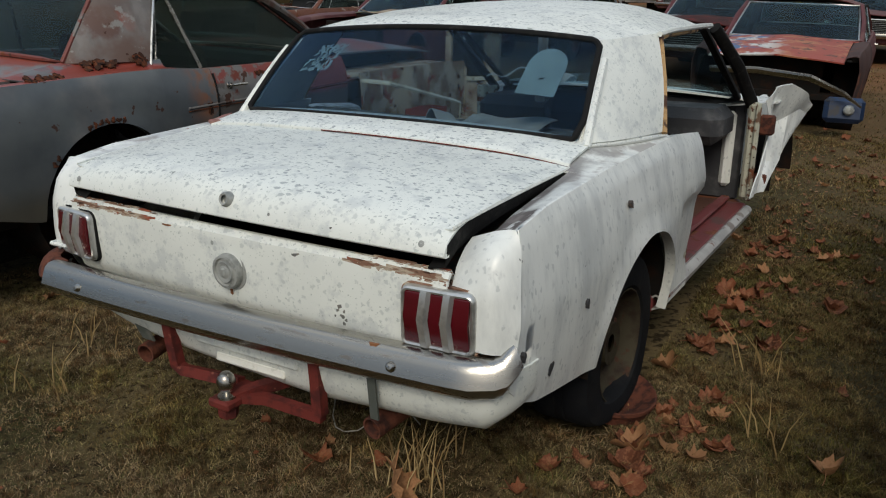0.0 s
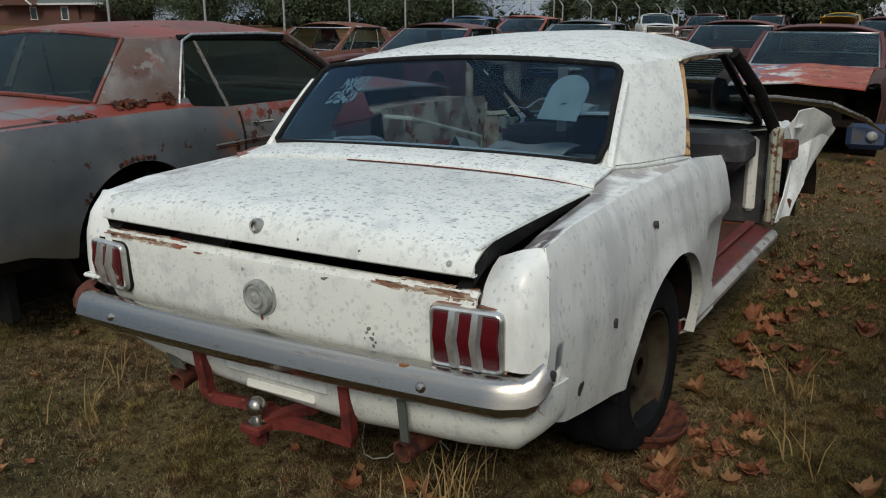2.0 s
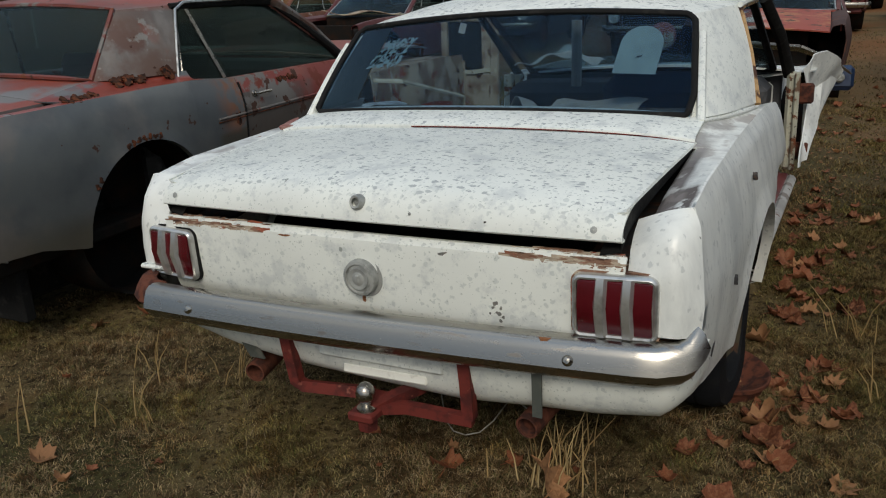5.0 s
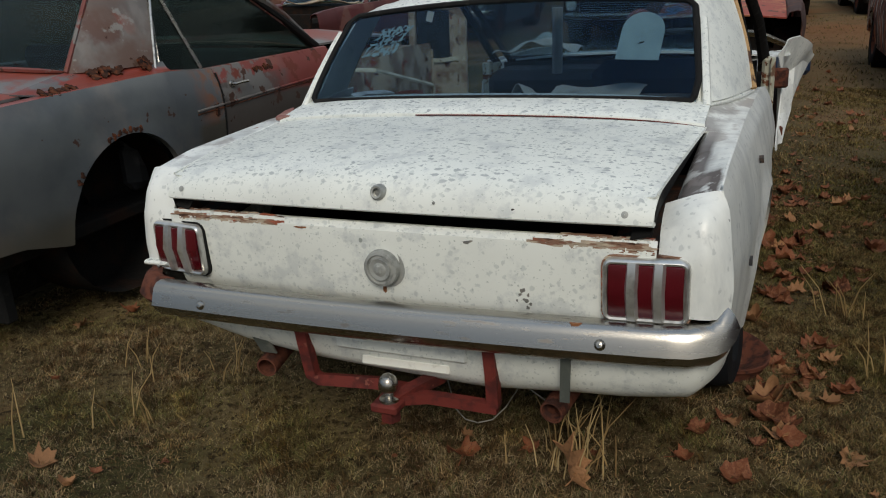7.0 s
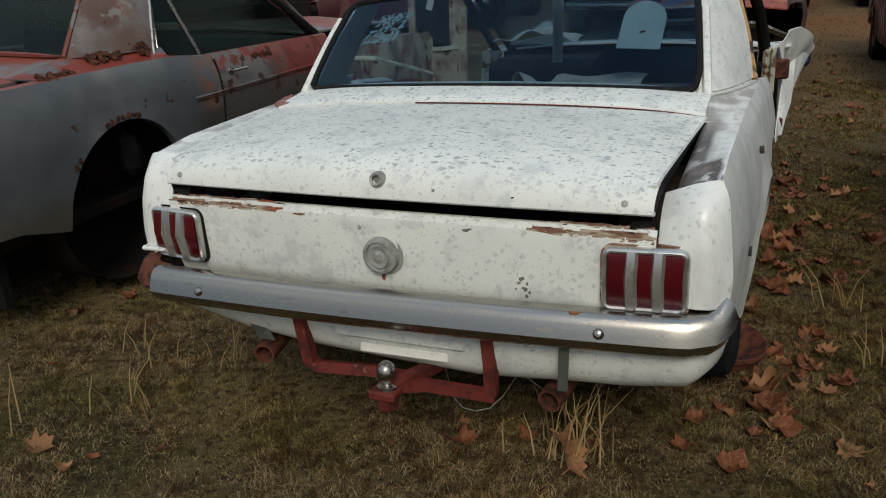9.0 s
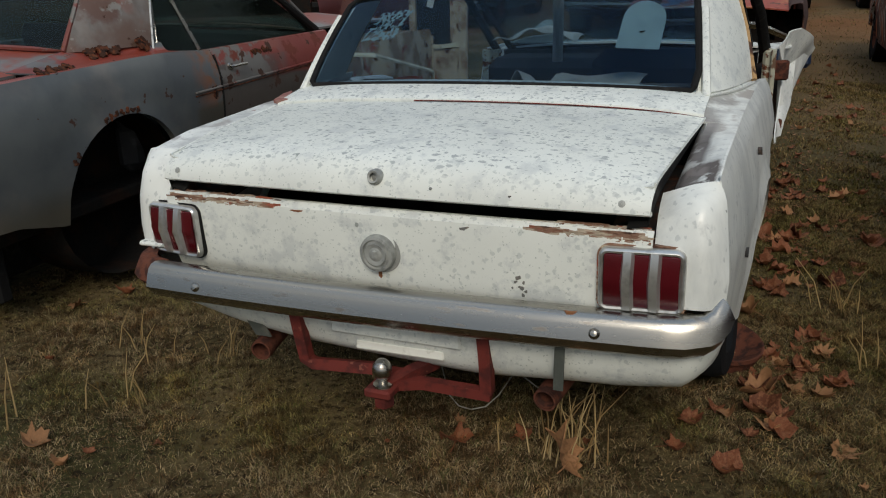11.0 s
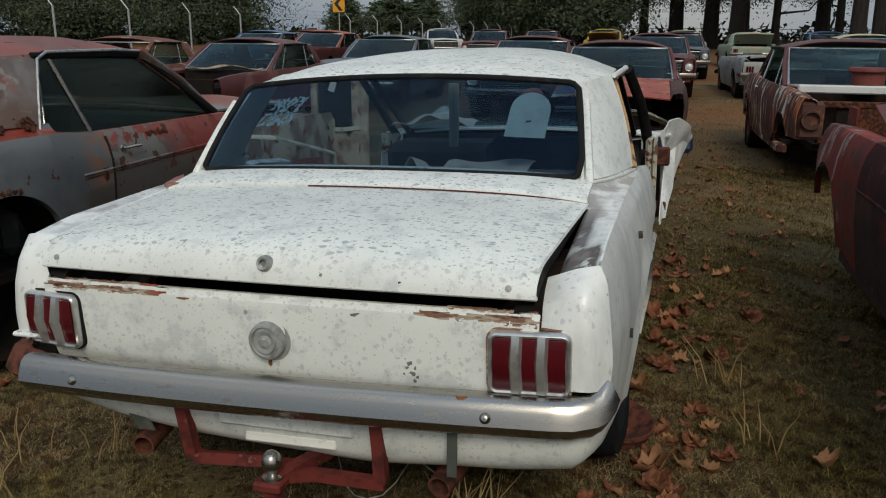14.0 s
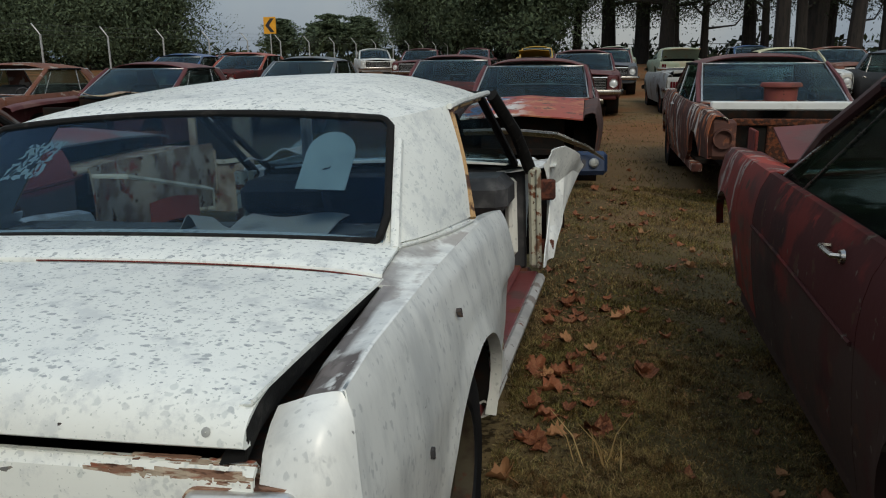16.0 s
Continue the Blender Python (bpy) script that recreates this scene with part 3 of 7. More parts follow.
def coupe(name, label, m, F, paint, group="", roof_paint=None, door_paint=None, quarter_paint_=None, hood_paint=None, front=True, hood=True, lid=True, right_door=True, left_door=True, glass=True, bumpers=True, wheels=True, hood_open=0.0, lid_open=0.0, seats=True, fender_paint=None, wheel_drop=0.0, lamps=True, side_glass=None, nose=True, wheel_mat=None, front_wheels=True, top=True, off=(), vents=True, handle=(0.16, 0.79), trim=None, fenders=(1, -1)):
    """A whole parked coupe of the given form, split into its panels."""
    c = thing(name, label, "car", m, group)
    qp, dp, rp, hp, fp = quarter_paint_ or paint, door_paint or paint, roof_paint or paint, hood_paint or paint, fender_paint or paint
    d0, d1 = F.door
    L = F.length
    for s in (1, -1):
        fl = (lambda q: q) if s > 0 else mirror
        part("quarter_panel", fl(join(F.side(0.03, d0 - 0.004), F.shoulder(0.05, F.deck, lambda y: F.lid + 0.012), F.sail(), F.shoulder(F.pillar[0][1] + 0.05, d0 - 0.004, lambda y: 0.74))), qp, c)
        if front and s in fenders:
            part("front_fender", fl(join(F.side(d1 + 0.004, L), F.shoulder(d1 + 0.004, L - 0.02, lambda y: F.hoodw + 0.01))), fp, c)
        if (right_door if s > 0 else left_door):
            d = part("door", fl(join(F.side(d0, d1), F.shoulder(d0, d1, lambda y: 0.76, gutter=0.08))), dp, c)
            hy, hz = d0 + handle[0], handle[1]
            xh = F.x_at(hy, hz)
            part("door_handle", fl(join(tube([(xh + 0.004, hy - 0.06, hz), (xh + 0.03, hy - 0.055, hz + 0.002), (xh + 0.034, hy, hz + 0.005), (xh + 0.03, hy + 0.055, hz + 0.002), (xh + 0.004, hy + 0.06, hz)], 0.008, 6), moved(lathe([(0.001, 0.012), (0.018, 0.01), (0.02, 0), (0.001, 0)], 12, "x"), at(xh + 0.002, hy - 0.06, hz)))), chrome, d)
        part("rocker_panel", fl(box(0.70, F.axles[0] + F.arch, 0.22, 0.80, F.axles[1] - F.arch, 0.30, 0.01)), qp, c)
        for a in F.axles if front else F.axles[:1]:
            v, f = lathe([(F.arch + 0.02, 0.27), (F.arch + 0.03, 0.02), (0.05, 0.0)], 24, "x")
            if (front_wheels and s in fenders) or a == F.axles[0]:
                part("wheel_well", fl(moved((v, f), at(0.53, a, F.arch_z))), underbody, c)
            if wheels and (front_wheels or a == F.axles[0]) and (s, a) not in off:
                wheel(c, s * 0.71, a, 0.31 - wheel_drop, side=s, rim_mat=wheel_mat or exhaust_rust)
    # tail
    zt = curve(0.0, F.top)
    P = [[(x, 0.03 + 0.015 * (x / 0.7) ** 2 - (0.012 if z > 0.7 else 0) + max(0, z - 0.76) * 0.3, z) for z in np.linspace(0.50, zt - 0.05, 7)] for x in np.linspace(-0.775, 0.775, 15)]
    tail = part("tail_panel", sheet(P, -0.01), paint, c)
    if lamps:
        for s in (1, -1):
            for k in range(3):
                part("tail_light", box(s * 0.64 - 0.075 + k * 0.054, -0.005, 0.60, s * 0.64 - 0.035 + k * 0.054, 0.04, 0.73, 0.006), red_lens, tail)
    P = [[(x, 0.045 + 0.12 * k + 0.04 * abs(x / 0.75) ** 3, 0.50 - 0.16 * k) for k in (0, 0.15, 0.5, 0.85, 1)] for x in np.linspace(-0.80, 0.80, 13)]
    part("rear_valance", sheet(P, 0.006), paint, c)
    # deck
    if lid:
        P = []
        for y in np.linspace(0.035, F.deck, 9):
            P.append([(F.lid * u, y, F.deck_z(y, u)) for u in np.linspace(-1, 1, 11)])
        lidm = sheet(P, -0.012)
        lip = sheet([[(F.lid * u, 0.03 + d, F.deck_z(0.03, u) - h) for d, h in ((0.006, 0.002), (-0.004, 0.01), (0.0, 0.05), (0.02, 0.065))] for u in np.linspace(-1, 1, 11)], -0.006)
        ob = part("trunk_lid", join(lidm, lip), hp if hood_paint else paint, c)
        if lid_open:
            ob.matrix_local = at(0, F.deck, curve(F.deck, F.top)) @ pose(0, 0, 0, -lid_open) @ at(0, -F.deck, -curve(F.deck, F.top))
    gx, gy, gz = F.rear_glass[0]
    P = [[(lerp(F.lid, gx + 0.03, k) * u, lerp(F.deck + 0.006, gy + 0.02, k), lerp(F.deck_z(F.deck, u), gz - 0.004 + 0.014 * (1 - u * u), k)) for u in np.linspace(-1, 1, 11)] for k in (0, 0.5, 1)]
    part("deck_filler_panel", sheet(P, -0.008), paint, c)
    if top:
        # roof, pillars and glass
        part("roof", F.roof(), rp, c)
        for s in (1, -1):
            a, b = F.header, F.wind
            part("windshield_pillar", tube([(s * (b[0] + 0.03), b[1], b[2] - 0.02), (s * (lerp(a[0], b[0], 0.5) + 0.042), lerp(a[1], b[1], 0.5), lerp(a[2], b[2], 0.5) + 0.012), (s * (a[0] + 0.02), a[1] + 0.01, a[2])], 0.032, 8, flat=0.7), rp, c)
            part("roof_rail", tube([(s * (F.pillar[1][0] + 0.004), F.pillar[1][1] - 0.02, F.pillar[1][2] - 0.004), (s * (lerp(F.pillar[1][0], a[0], 0.5) + 0.012), lerp(F.pillar[1][1], a[1], 0.5), a[2] + 0.004), (s * (a[0] + 0.03), a[1], a[2] - 0.002)], 0.014, 6), gasket_and_shade_black, c)
        if glass:
            g = part("rear_window", F.pane(*F.rear_glass, bulge=-0.02, shrink=0.01), glass_car, c)
            g.visible_shadow = False
            g = part("windshield", F.pane(F.wind, (F.header[0] - 0.02, F.header[1] + 0.03, F.header[2] - 0.01), bulge=0.10, shrink=0.005), glass_car, c)
            g.visible_shadow = False
        ga, gb = F.rear_glass
        loop = [(u * ga[0], ga[1] - 0.02 * (1 - u * u), ga[2] + 0.006 + 0.014 * (1 - u * u)) for u in np.linspace(-1, 1, 9)] + [(u * gb[0], gb[1] - 0.02 * (1 - u * u), gb[2] + 0.004 + 0.03 * (1 - u * u)) for u in np.linspace(1, -1, 9)]
        part("rear_window_gasket", tube(loop, 0.012, 6, closed=True), trim or dull_chrome, c)
        loop = [(u * F.wind[0], F.wind[1] + 0.10 * (1 - u * u), F.wind[2]) for u in np.linspace(-1, 1, 9)] + [(u * F.header[0], F.header[1] + 0.10 * (1 - u * u), F.header[2]) for u in np.linspace(1, -1, 9)]
        part("windshield_trim", tube(loop, 0.012, 6, closed=True), dull_chrome, c)
        for s in (1, -1):
            if side_glass is None or s in side_glass:
                q0, q1, h, w = F.pillar[0], F.pillar[1], F.header, F.wind
                lo = [(s * 0.765, q0[1] + 0.03, 0.89), (s * 0.765, w[1] - 0.06, 0.865)]
                hi = [(s * (q1[0] - 0.01), q1[1] + 0.02, q1[2] - 0.01), (s * (h[0] + 0.0), h[1] - 0.02, h[2] - 0.01)]
                P = [[[lerp(lerp(lo[0][n], lo[1][n], i / 6), lerp(hi[0][n], hi[1][n], i / 6), j / 4) for n in range(3)] for j in range(5)] for i in range(7)]
                g = part("side_window", sheet(P, 0.004), glass_side, c)
                g.visible_shadow = False
                k = (d0 - lo[0][1]) / (lo[1][1] - lo[0][1])
                p0 = [lerp(lo[0][n], lo[1][n], k) for n in range(3)]
                kk = 0.10
                p1 = [lerp(hi[0][n], hi[1][n], kk) for n in range(3)]
                part("window_divider", tube([p0, p1], 0.011, 6), chrome, c)
                if vents:
                    part("vent_divider", tube([[lerp(lo[0][n], lo[1][n], 0.80) for n in range(3)], [lerp(hi[0][n], hi[1][n], 0.86) for n in range(3)]], 0.008, 6), chrome, c)
                part("window_trim", tube([lo[0], hi[0], hi[1], lo[1]], 0.009, 6), chrome, c)
    # front
    if front:
        if hood:
            P = []
            for y in np.linspace(F.cowl + 0.01, L - 0.06, 9):
                P.append([(F.hoodw * u, y, F.deck_z(y, u) + 0.012 * max(0, 1 - abs(u) / 0.35)) for u in np.linspace(-1, 1, 13)])
            ob = part("hood", sheet(P, -0.014), hp, c)
            if hood_open:
                ob.matrix_local = at(0, F.cowl, curve(F.cowl, F.top)) @ pose(0, 0, 0, hood_open) @ at(0, -F.cowl, -curve(F.cowl, F.top))
        P = [[(x, y, curve(y, F.top) - 0.01 + F.crown * (1 - (x / 0.7) ** 2) + 0.03 * (F.cowl - y)) for x in np.linspace(-0.70, 0.70, 9)] for y in np.linspace(F.wind[1] - 0.01, F.cowl + 0.004, 3)]
        part("cowl_panel", sheet(P, -0.008), hp, c)
        part("engine_bay", join(box(-0.60, 3.08, 0.34, 0.60, L - 0.25, 0.40), box(-0.62, 3.04, 0.34, 0.62, 3.08, 0.84), box(-0.26, 3.3, 0.4, 0.26, 3.95, 0.68, 0.05), box(-0.45, 4.06, 0.36, 0.45, 4.12, 0.78, 0.01)), underbody, c)
        if nose:
            gr = part("grille", box(-0.52, L - 0.11, 0.50, 0.52, L - 0.07, 0.74, 0.01), gasket_and_shade_black, c)
            for k in range(7):
                part("grille_bar", box(-0.51, L - 0.075, 0.52 + k * 0.033, 0.51, L - 0.062, 0.526 + k * 0.033, 0.001), dull_chrome, gr)
            part("grille_surround", tube([(-0.53, L - 0.06, 0.49), (0.53, L - 0.06, 0.49), (0.56, L - 0.05, 0.62), (0.53, L - 0.06, 0.755), (-0.53, L - 0.06, 0.755), (-0.56, L - 0.05, 0.62)], 0.014, 6, closed=True), dull_chrome, gr)
            for s in (1, -1):
                part("headlight_panel", box(s * 0.66 - 0.11, L - 0.12, 0.48, s * 0.66 + 0.13, L - 0.01, 0.80, 0.03), fp, c)
                headlamp(c, s * 0.665, L + 0.005, 0.64)
            part("front_valance", box(-0.74, L - 0.12, 0.30, 0.74, L - 0.05, 0.48, 0.03), fp, c)
        if bumpers:
            sec = [(0.0, 0.05), (0.02, 0.045), (0.03, 0.01), (0.028, -0.02), (0.01, -0.045), (-0.01, -0.05)]
            path = [(x, L + 0.06 - 0.10 * abs(x / 0.8) ** 3, 0.46) for x in np.linspace(0.80, -0.80, 13)]
            path = [(0.855, L - 0.2, 0.46)] + path + [(-0.855, L - 0.2, 0.46)]
            part("front_bumper", bar_loft(path, sec), chrome, c)
    if bumpers:
        sec = [(0.0, 0.05), (0.02, 0.045), (0.03, 0.01), (0.028, -0.02), (0.01, -0.045), (-0.01, -0.05)]
        path = [(-0.85, 0.2, 0.55)] + [(x, -0.04 + 0.07 * abs(x / 0.8) ** 3, 0.55) for x in np.linspace(-0.80, 0.80, 13)] + [(0.85, 0.2, 0.55)]
        part("rear_bumper", bar_loft(path, sec), chrome, c)
    # inside
    part("floor_pan", box(-0.74, 0.08, 0.26, 0.74, (F.cowl + 0.05) if front else 3.05, 0.32, 0.01), underbody, c)
    part("package_shelf", box(-0.66, gy - 0.05, gz - 0.06, 0.66, gy + 0.34, gz - 0.03, 0.005), interior_dark, c)
    if seats:
        part("rear_seat", join(box(-0.62, gy + 0.30, 0.32, 0.62, gy + 0.82, 0.58, 0.05), moved(box(-0.62, -0.06, 0, 0.62, 0.07, 0.46, 0.05), at(0, gy + 0.40, 0.48) @ pose(0, 0, 0, 14))), interior_dark, c)
        for s in (1, -1):
            part("front_seat", join(box(s * 0.36 - 0.25, gy + 1.02, 0.34, s * 0.36 + 0.25, gy + 1.52, 0.56, 0.05), moved(box(s * 0.36 - 0.25, -0.06, 0, s * 0.36 + 0.25, 0.07, 0.52, 0.05), at(0, gy + 1.02, 0.48) @ pose(0, 0, 0, 14))), interior_dark, c)
        part("dashboard", box(-0.70, F.wind[1] - 0.32, 0.66, 0.70, F.wind[1] + 0.0, 0.86, 0.05), interior_dark, c)
        v, f = tube([(0.18 * math.cos(w), 0, 0.18 * math.sin(w)) for w in np.linspace(0, 2 * math.pi, 21)[:-1]], 0.012, 6, closed=True)
        part("steering_wheel", moved(join((v, f), tube([(-0.17, 0, 0), (0, 0.03, 0), (0.17, 0, 0)], 0.01, 6), tube([(0, 0.03, 0), (0, 0.30, -0.1)], 0.02, 8)), at(-0.36, F.wind[1] - 0.52, 0.80) @ pose(0, 0, 0, -25)), interior_dark, c)
    return c


# ---------------------------------------------------------------- the white wreck
HERO = Matrix(((0.99802, 0.05233, -0.03485, -0.0541), (-0.05203, 0.99860, 0.00935, 0.0001), (0.03529, -0.00752, 0.99935, 0.0082), (0, 0, 0, 1)))


def hero_tail_lamp(c, s):
    """A three-lens tail lamp: a chrome housing with a raised rim, each lens creased across its middle."""
    x0, x1, z0, z1 = 0.556, 0.742, 0.586, 0.735

    def rounded(a0, a1, b0, b1, r):
        pts = []
        for cx, cz, w0 in ((a1 - r, b1 - r, 0), (a0 + r, b1 - r, 90), (a0 + r, b0 + r, 180), (a1 - r, b0 + r, 270)):
            pts += [(cx + r * math.cos(radians(w0 + k * 22.5)), cz + r * math.sin(radians(w0 + k * 22.5))) for k in range(5)]
        return pts

    fl = (lambda q: q) if s > 0 else mirror
    yb = 0.075

    def ring(d, y):
        return [(p, y + 0.016 + 0.02 * (p - x0) / (x1 - x0), q) for p, q in rounded(x0 + d, x1 - d, z0 + d, z1 - d, 0.022 - min(d, 0.014))]

    loops = [ring(-0.002, yb), ring(0.0, 0.018), ring(0.003, 0.010), ring(0.007, 0.007), ring(0.012, 0.009), ring(0.0135, 0.026)]
    n = len(loops[0])
    v = [p for lp in loops for p in lp]
    f = [(i * n + j, i * n + (j + 1) % n, (i + 1) * n + (j + 1) % n, (i + 1) * n + j) for i in range(len(loops) - 1) for j in range(n)]
    f.append(tuple((len(loops) - 1) * n + j for j in range(n)))
    lamp = part("tail_light", fl((v, f)), bright_trim, c, "chrome-framed three-bar tail light")
    # ring added behind the bezel for the shadowed gap round it; rust-coloured on the right
    back = [ring(-0.0045, 0.024), ring(-0.0045, 0.070)]
    part("lamp_gap_outline", fl((back[0] + back[1], [tuple(range(n))] + [(k, n + k, n + (k + 1) % n, (k + 1) % n) for k in range(n)])), flaking_rust if s > 0 else gasket_and_shade_black, lamp)
    zm = 0.664
    for k in range(3):
        a = x0 + 0.0140 + k * 0.0565
        b = a + 0.0450
        yy = 0.016 + 0.02 * (a - x0) / (x1 - x0)
        P = [[(x, yy + (0.023, 0.018, 0.008, 0.017, 0.023)[j] + 0.004 * ((x - a) / 0.045), z) for j, z in enumerate((z0 + 0.014, z0 + 0.018, zm, z1 - 0.018, z1 - 0.014))] for x in np.linspace(a, b, 4)]
        part("lens", fl(sheet(P, -0.008)), red_lens, lamp, "dark red ribbed lens")
        if k < 2:
            P = [[(x, yy + 0.004 + (0.0 if i in (1, 2) else 0.008) + (0.010, -0.007, 0.010)[j], z) for j, z in enumerate((z0 + 0.009, zm, z1 - 0.009))] for i, x in enumerate((b - 0.001, b + 0.002, b + 0.0095, b + 0.0125))]
            part("divider", fl(sheet(P, -0.008)), bright_trim, lamp)
    part("rim_screw", fl(moved(lathe([(0.001, -0.003), (0.004, -0.002), (0.005, 0.002), (0.001, 0.004)], 8, "y"), at(x1 - 0.010, 0.03, z0 + 0.016))), dull_chrome, lamp)
    return lamp


def white_wreck():
    F = Form(step=0.03, sail_z=0.908, roll=0.005, crease=[(0.15, 0.962), (0.5, 0.935), (0.9, 0.926), (1.3, 0.93), (1.6, 0.94)],
             top=[(0.0, 0.60), (0.100, 0.64), (0.122, 0.752), (0.137, 0.82), (0.147, 0.862), (0.30, 0.886), (0.7, 0.905), (1.1, 0.912), (1.35, 0.91), (1.6, 0.885), (2.9, 0.872), (3.8, 0.862), (4.3, 0.83), (4.47, 0.80)], low=[(0.0, 0.56), (0.10, 0.50), (0.16, 0.445), (0.24, 0.410), (0.35, 0.392), (0.55, 0.365), (1.3, 0.30), (3.2, 0.30), (4.47, 0.38)])
    c = thing("coupe", "wrecked white two-door coupe, paint spotted and flaking, standing on dead grass", "car", HERO)
    d0, d1 = F.door
    sill_red = worn("sill_red_primer", (0.16, 0.035, 0.035), (0.10, 0.045, 0.04), 0.5, scale=6)
    pale_sill = worn("dirty_white_sill", (0.42, 0.41, 0.39), (0.20, 0.17, 0.15), 0.45, scale=7)

    def scoop(y, z):
        """The hollow ahead of the rear wheel."""
        a = min(1, max(0, (y - 1.27) / 0.10)) * min(1, max(0, (0.70 - z) / 0.05)) * min(1, max(0, (z - 0.34) / 0.05))
        return 0.035 * a

    for s in (1, -1):
        fl = (lambda q: q) if s > 0 else mirror
        F.step = 0.008
        rear = F.side(0.10, 0.16, rows=16)
        F.step = 0.03
        q = join(rear, F.side(0.16, d0 - 0.01, rows=16, inset=scoop), F.shoulder(0.147, 0.64, lambda y: lerp(0.690, 0.698, y), drop=lambda y: lerp(0.040 if s > 0 else 0.006, -0.004, (y - 0.147) / 0.49), gutter=0.04), F.sail(), F.shoulder(1.27, d0 - 0.01, lambda y: 0.735, drop=0.01))
        part("quarter_panel", fl(q), quarter_right if s > 0 else quarter_paint, c, "white rear quarter, grey streaks and bare patches")
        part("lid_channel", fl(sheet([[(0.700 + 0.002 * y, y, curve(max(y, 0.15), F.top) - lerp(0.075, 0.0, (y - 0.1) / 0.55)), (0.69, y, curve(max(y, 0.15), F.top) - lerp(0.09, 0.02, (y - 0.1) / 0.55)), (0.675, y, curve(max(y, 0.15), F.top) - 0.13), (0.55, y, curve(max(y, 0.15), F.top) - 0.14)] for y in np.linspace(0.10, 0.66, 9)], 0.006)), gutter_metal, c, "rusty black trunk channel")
        # end cap behind the fender: a rear face, a soft corner and a flank that meets the side at a seam
        P, seam = [], []
        for v in np.linspace(0, 1, 15):
            yi, yc, yo = (float(np.interp(v, (0, 0.55, 0.8, 0.92, 1), k)) for k in ((0.062, 0.066, 0.095, 0.125, 0.160), (0.058, 0.060, 0.078, 0.104, 0.150), (0.099, 0.117, 0.134, 0.142, 0.148)))
            zi, zc, zo = lerp(0.600, 0.822 if s > 0 else 0.856, v), lerp(0.602, 0.850 if s > 0 else 0.860, v), lerp(0.600, 0.864, v)
            xo = F.x_at(max(yo, 0.15), zo) + 0.001
            xc = xo - 0.046
            row = [(lerp(0.672, xc, u), lerp(yi, yc, u), lerp(zi, zc, u)) for u in (0, 0.25, 0.5, 0.75, 0.92)]
            for u in (0.15, 0.35, 0.6, 0.8, 1.0):
                row.append((lerp(xc, xo, u ** 0.8), lerp(yc, yo, u ** 1.25), lerp(zc, zo, u)))
            P.append(row)
            seam.append((xo + 0.0005, yo + 0.002, zo))
        part("quarter_end_cap", fl(sheet(P, 0.008)), quarter_paint, c, "white fender end cap, chipped")
        part("panel_seam", fl(tube(seam[:8], 0.0018, 5)), gasket_and_shade_black, c)
        part("panel_seam", fl(tube(seam[7:], 0.0022, 5)), white_paint, c)
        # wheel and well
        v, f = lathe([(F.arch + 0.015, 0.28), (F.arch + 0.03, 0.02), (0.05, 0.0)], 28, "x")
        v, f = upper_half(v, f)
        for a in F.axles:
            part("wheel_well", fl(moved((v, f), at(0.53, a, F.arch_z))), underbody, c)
        part("rocker_panel", fl(sheet([[(0.768, y, 0.335), (0.782, y, 0.344), (0.800, y, 0.338), (0.812, y, 0.322), (0.808, y, 0.300), (0.77, y, 0.282)] for y in np.linspace(F.axles[0] + F.arch + 0.01, 2.84 if s > 0 else 3.3, 9)], -0.006)), pale_sill if s > 0 else quarter_paint, c, "dirty white outer sill" if s > 0 else "")
        part("sill_plate", fl(join(box(0.60, F.axles[0] + F.arch, 0.27, 0.774, 2.90, 0.340, 0.012), box(0.640, 1.62, 0.352, 0.690, 2.88, 0.372, 0.008))), sill_red, c, "rusty door sill with faded red paint")
    wheel(c, 0.70, F.axles[0], 0.285, flat=0.045)
    wheel(c, -0.70, F.axles[0], 0.285, side=-1, flat=-0.03)
    wheel(c, -0.70, F.axles[1], 0.285, side=-1, flat=-0.03)
    # tail panel with its ledge
    P = []
    for x in np.linspace(-0.668, 0.668, 25):
        P.append([(x, y + 0.012 * (x / 0.7) ** 2, z) for y, z in ((0.085, 0.535), (0.062, 0.555), (0.052, 0.585), (0.048, 0.66), (0.046, 0.735), (0.048, 0.752), (0.060, 0.763))])
    tail = part("tail_panel", sheet(P, -0.008), white_paint, c, "white tail panel with grey lichen spots")
    P = [[(x, 0.060 + 0.012 * (x / 0.7) ** 2 + 0.03 * k, 0.763 - 0.05 * max(0, k - 0.35)) for k in (0, 0.3, 0.6, 1)] for x in np.linspace(-0.66, 0.66, 21)]
    part("trunk_ledge", sheet(P, -0.006), white_paint, tail)
    random.seed(5)
    for x0, x1, k in ((0.40, 0.650, 1), (-0.650, -0.27, -1)):
        shards = []
        for _ in range(150):
            amt = random.random() ** 0.7
            x = lerp(x0, x1, amt) if k > 0 else lerp(x1, x0, amt)
            w, d = random.uniform(0.005, 0.028), random.uniform(0.0015, 0.0055)
            bend = 0.012 * (x / 0.7) ** 2
            if random.random() < 0.55:
                y, z = random.uniform(0.055, 0.098) + bend, 0.766 + random.uniform(0, 0.004)
                z -= 0.05 * max(0, (y - bend - 0.060) / 0.03 - 0.35)
                box_ = [[(x + (i - 1) * w, y + (j - 0.5) * d * 2, z + random.uniform(-0.001, 0.003)) for j in range(2)] for i in range(3)]
            else:
                y, z = 0.0435 + bend, random.uniform(0.742 + 0.010 * (1 - amt), 0.762)
                box_ = [[(x + (i - 1) * w, y + random.uniform(-0.003, 0.001), z - (j - 0.5) * d * 2 + random.uniform(-0.001, 0.001)) for j in range(2)] for i in range(3)]
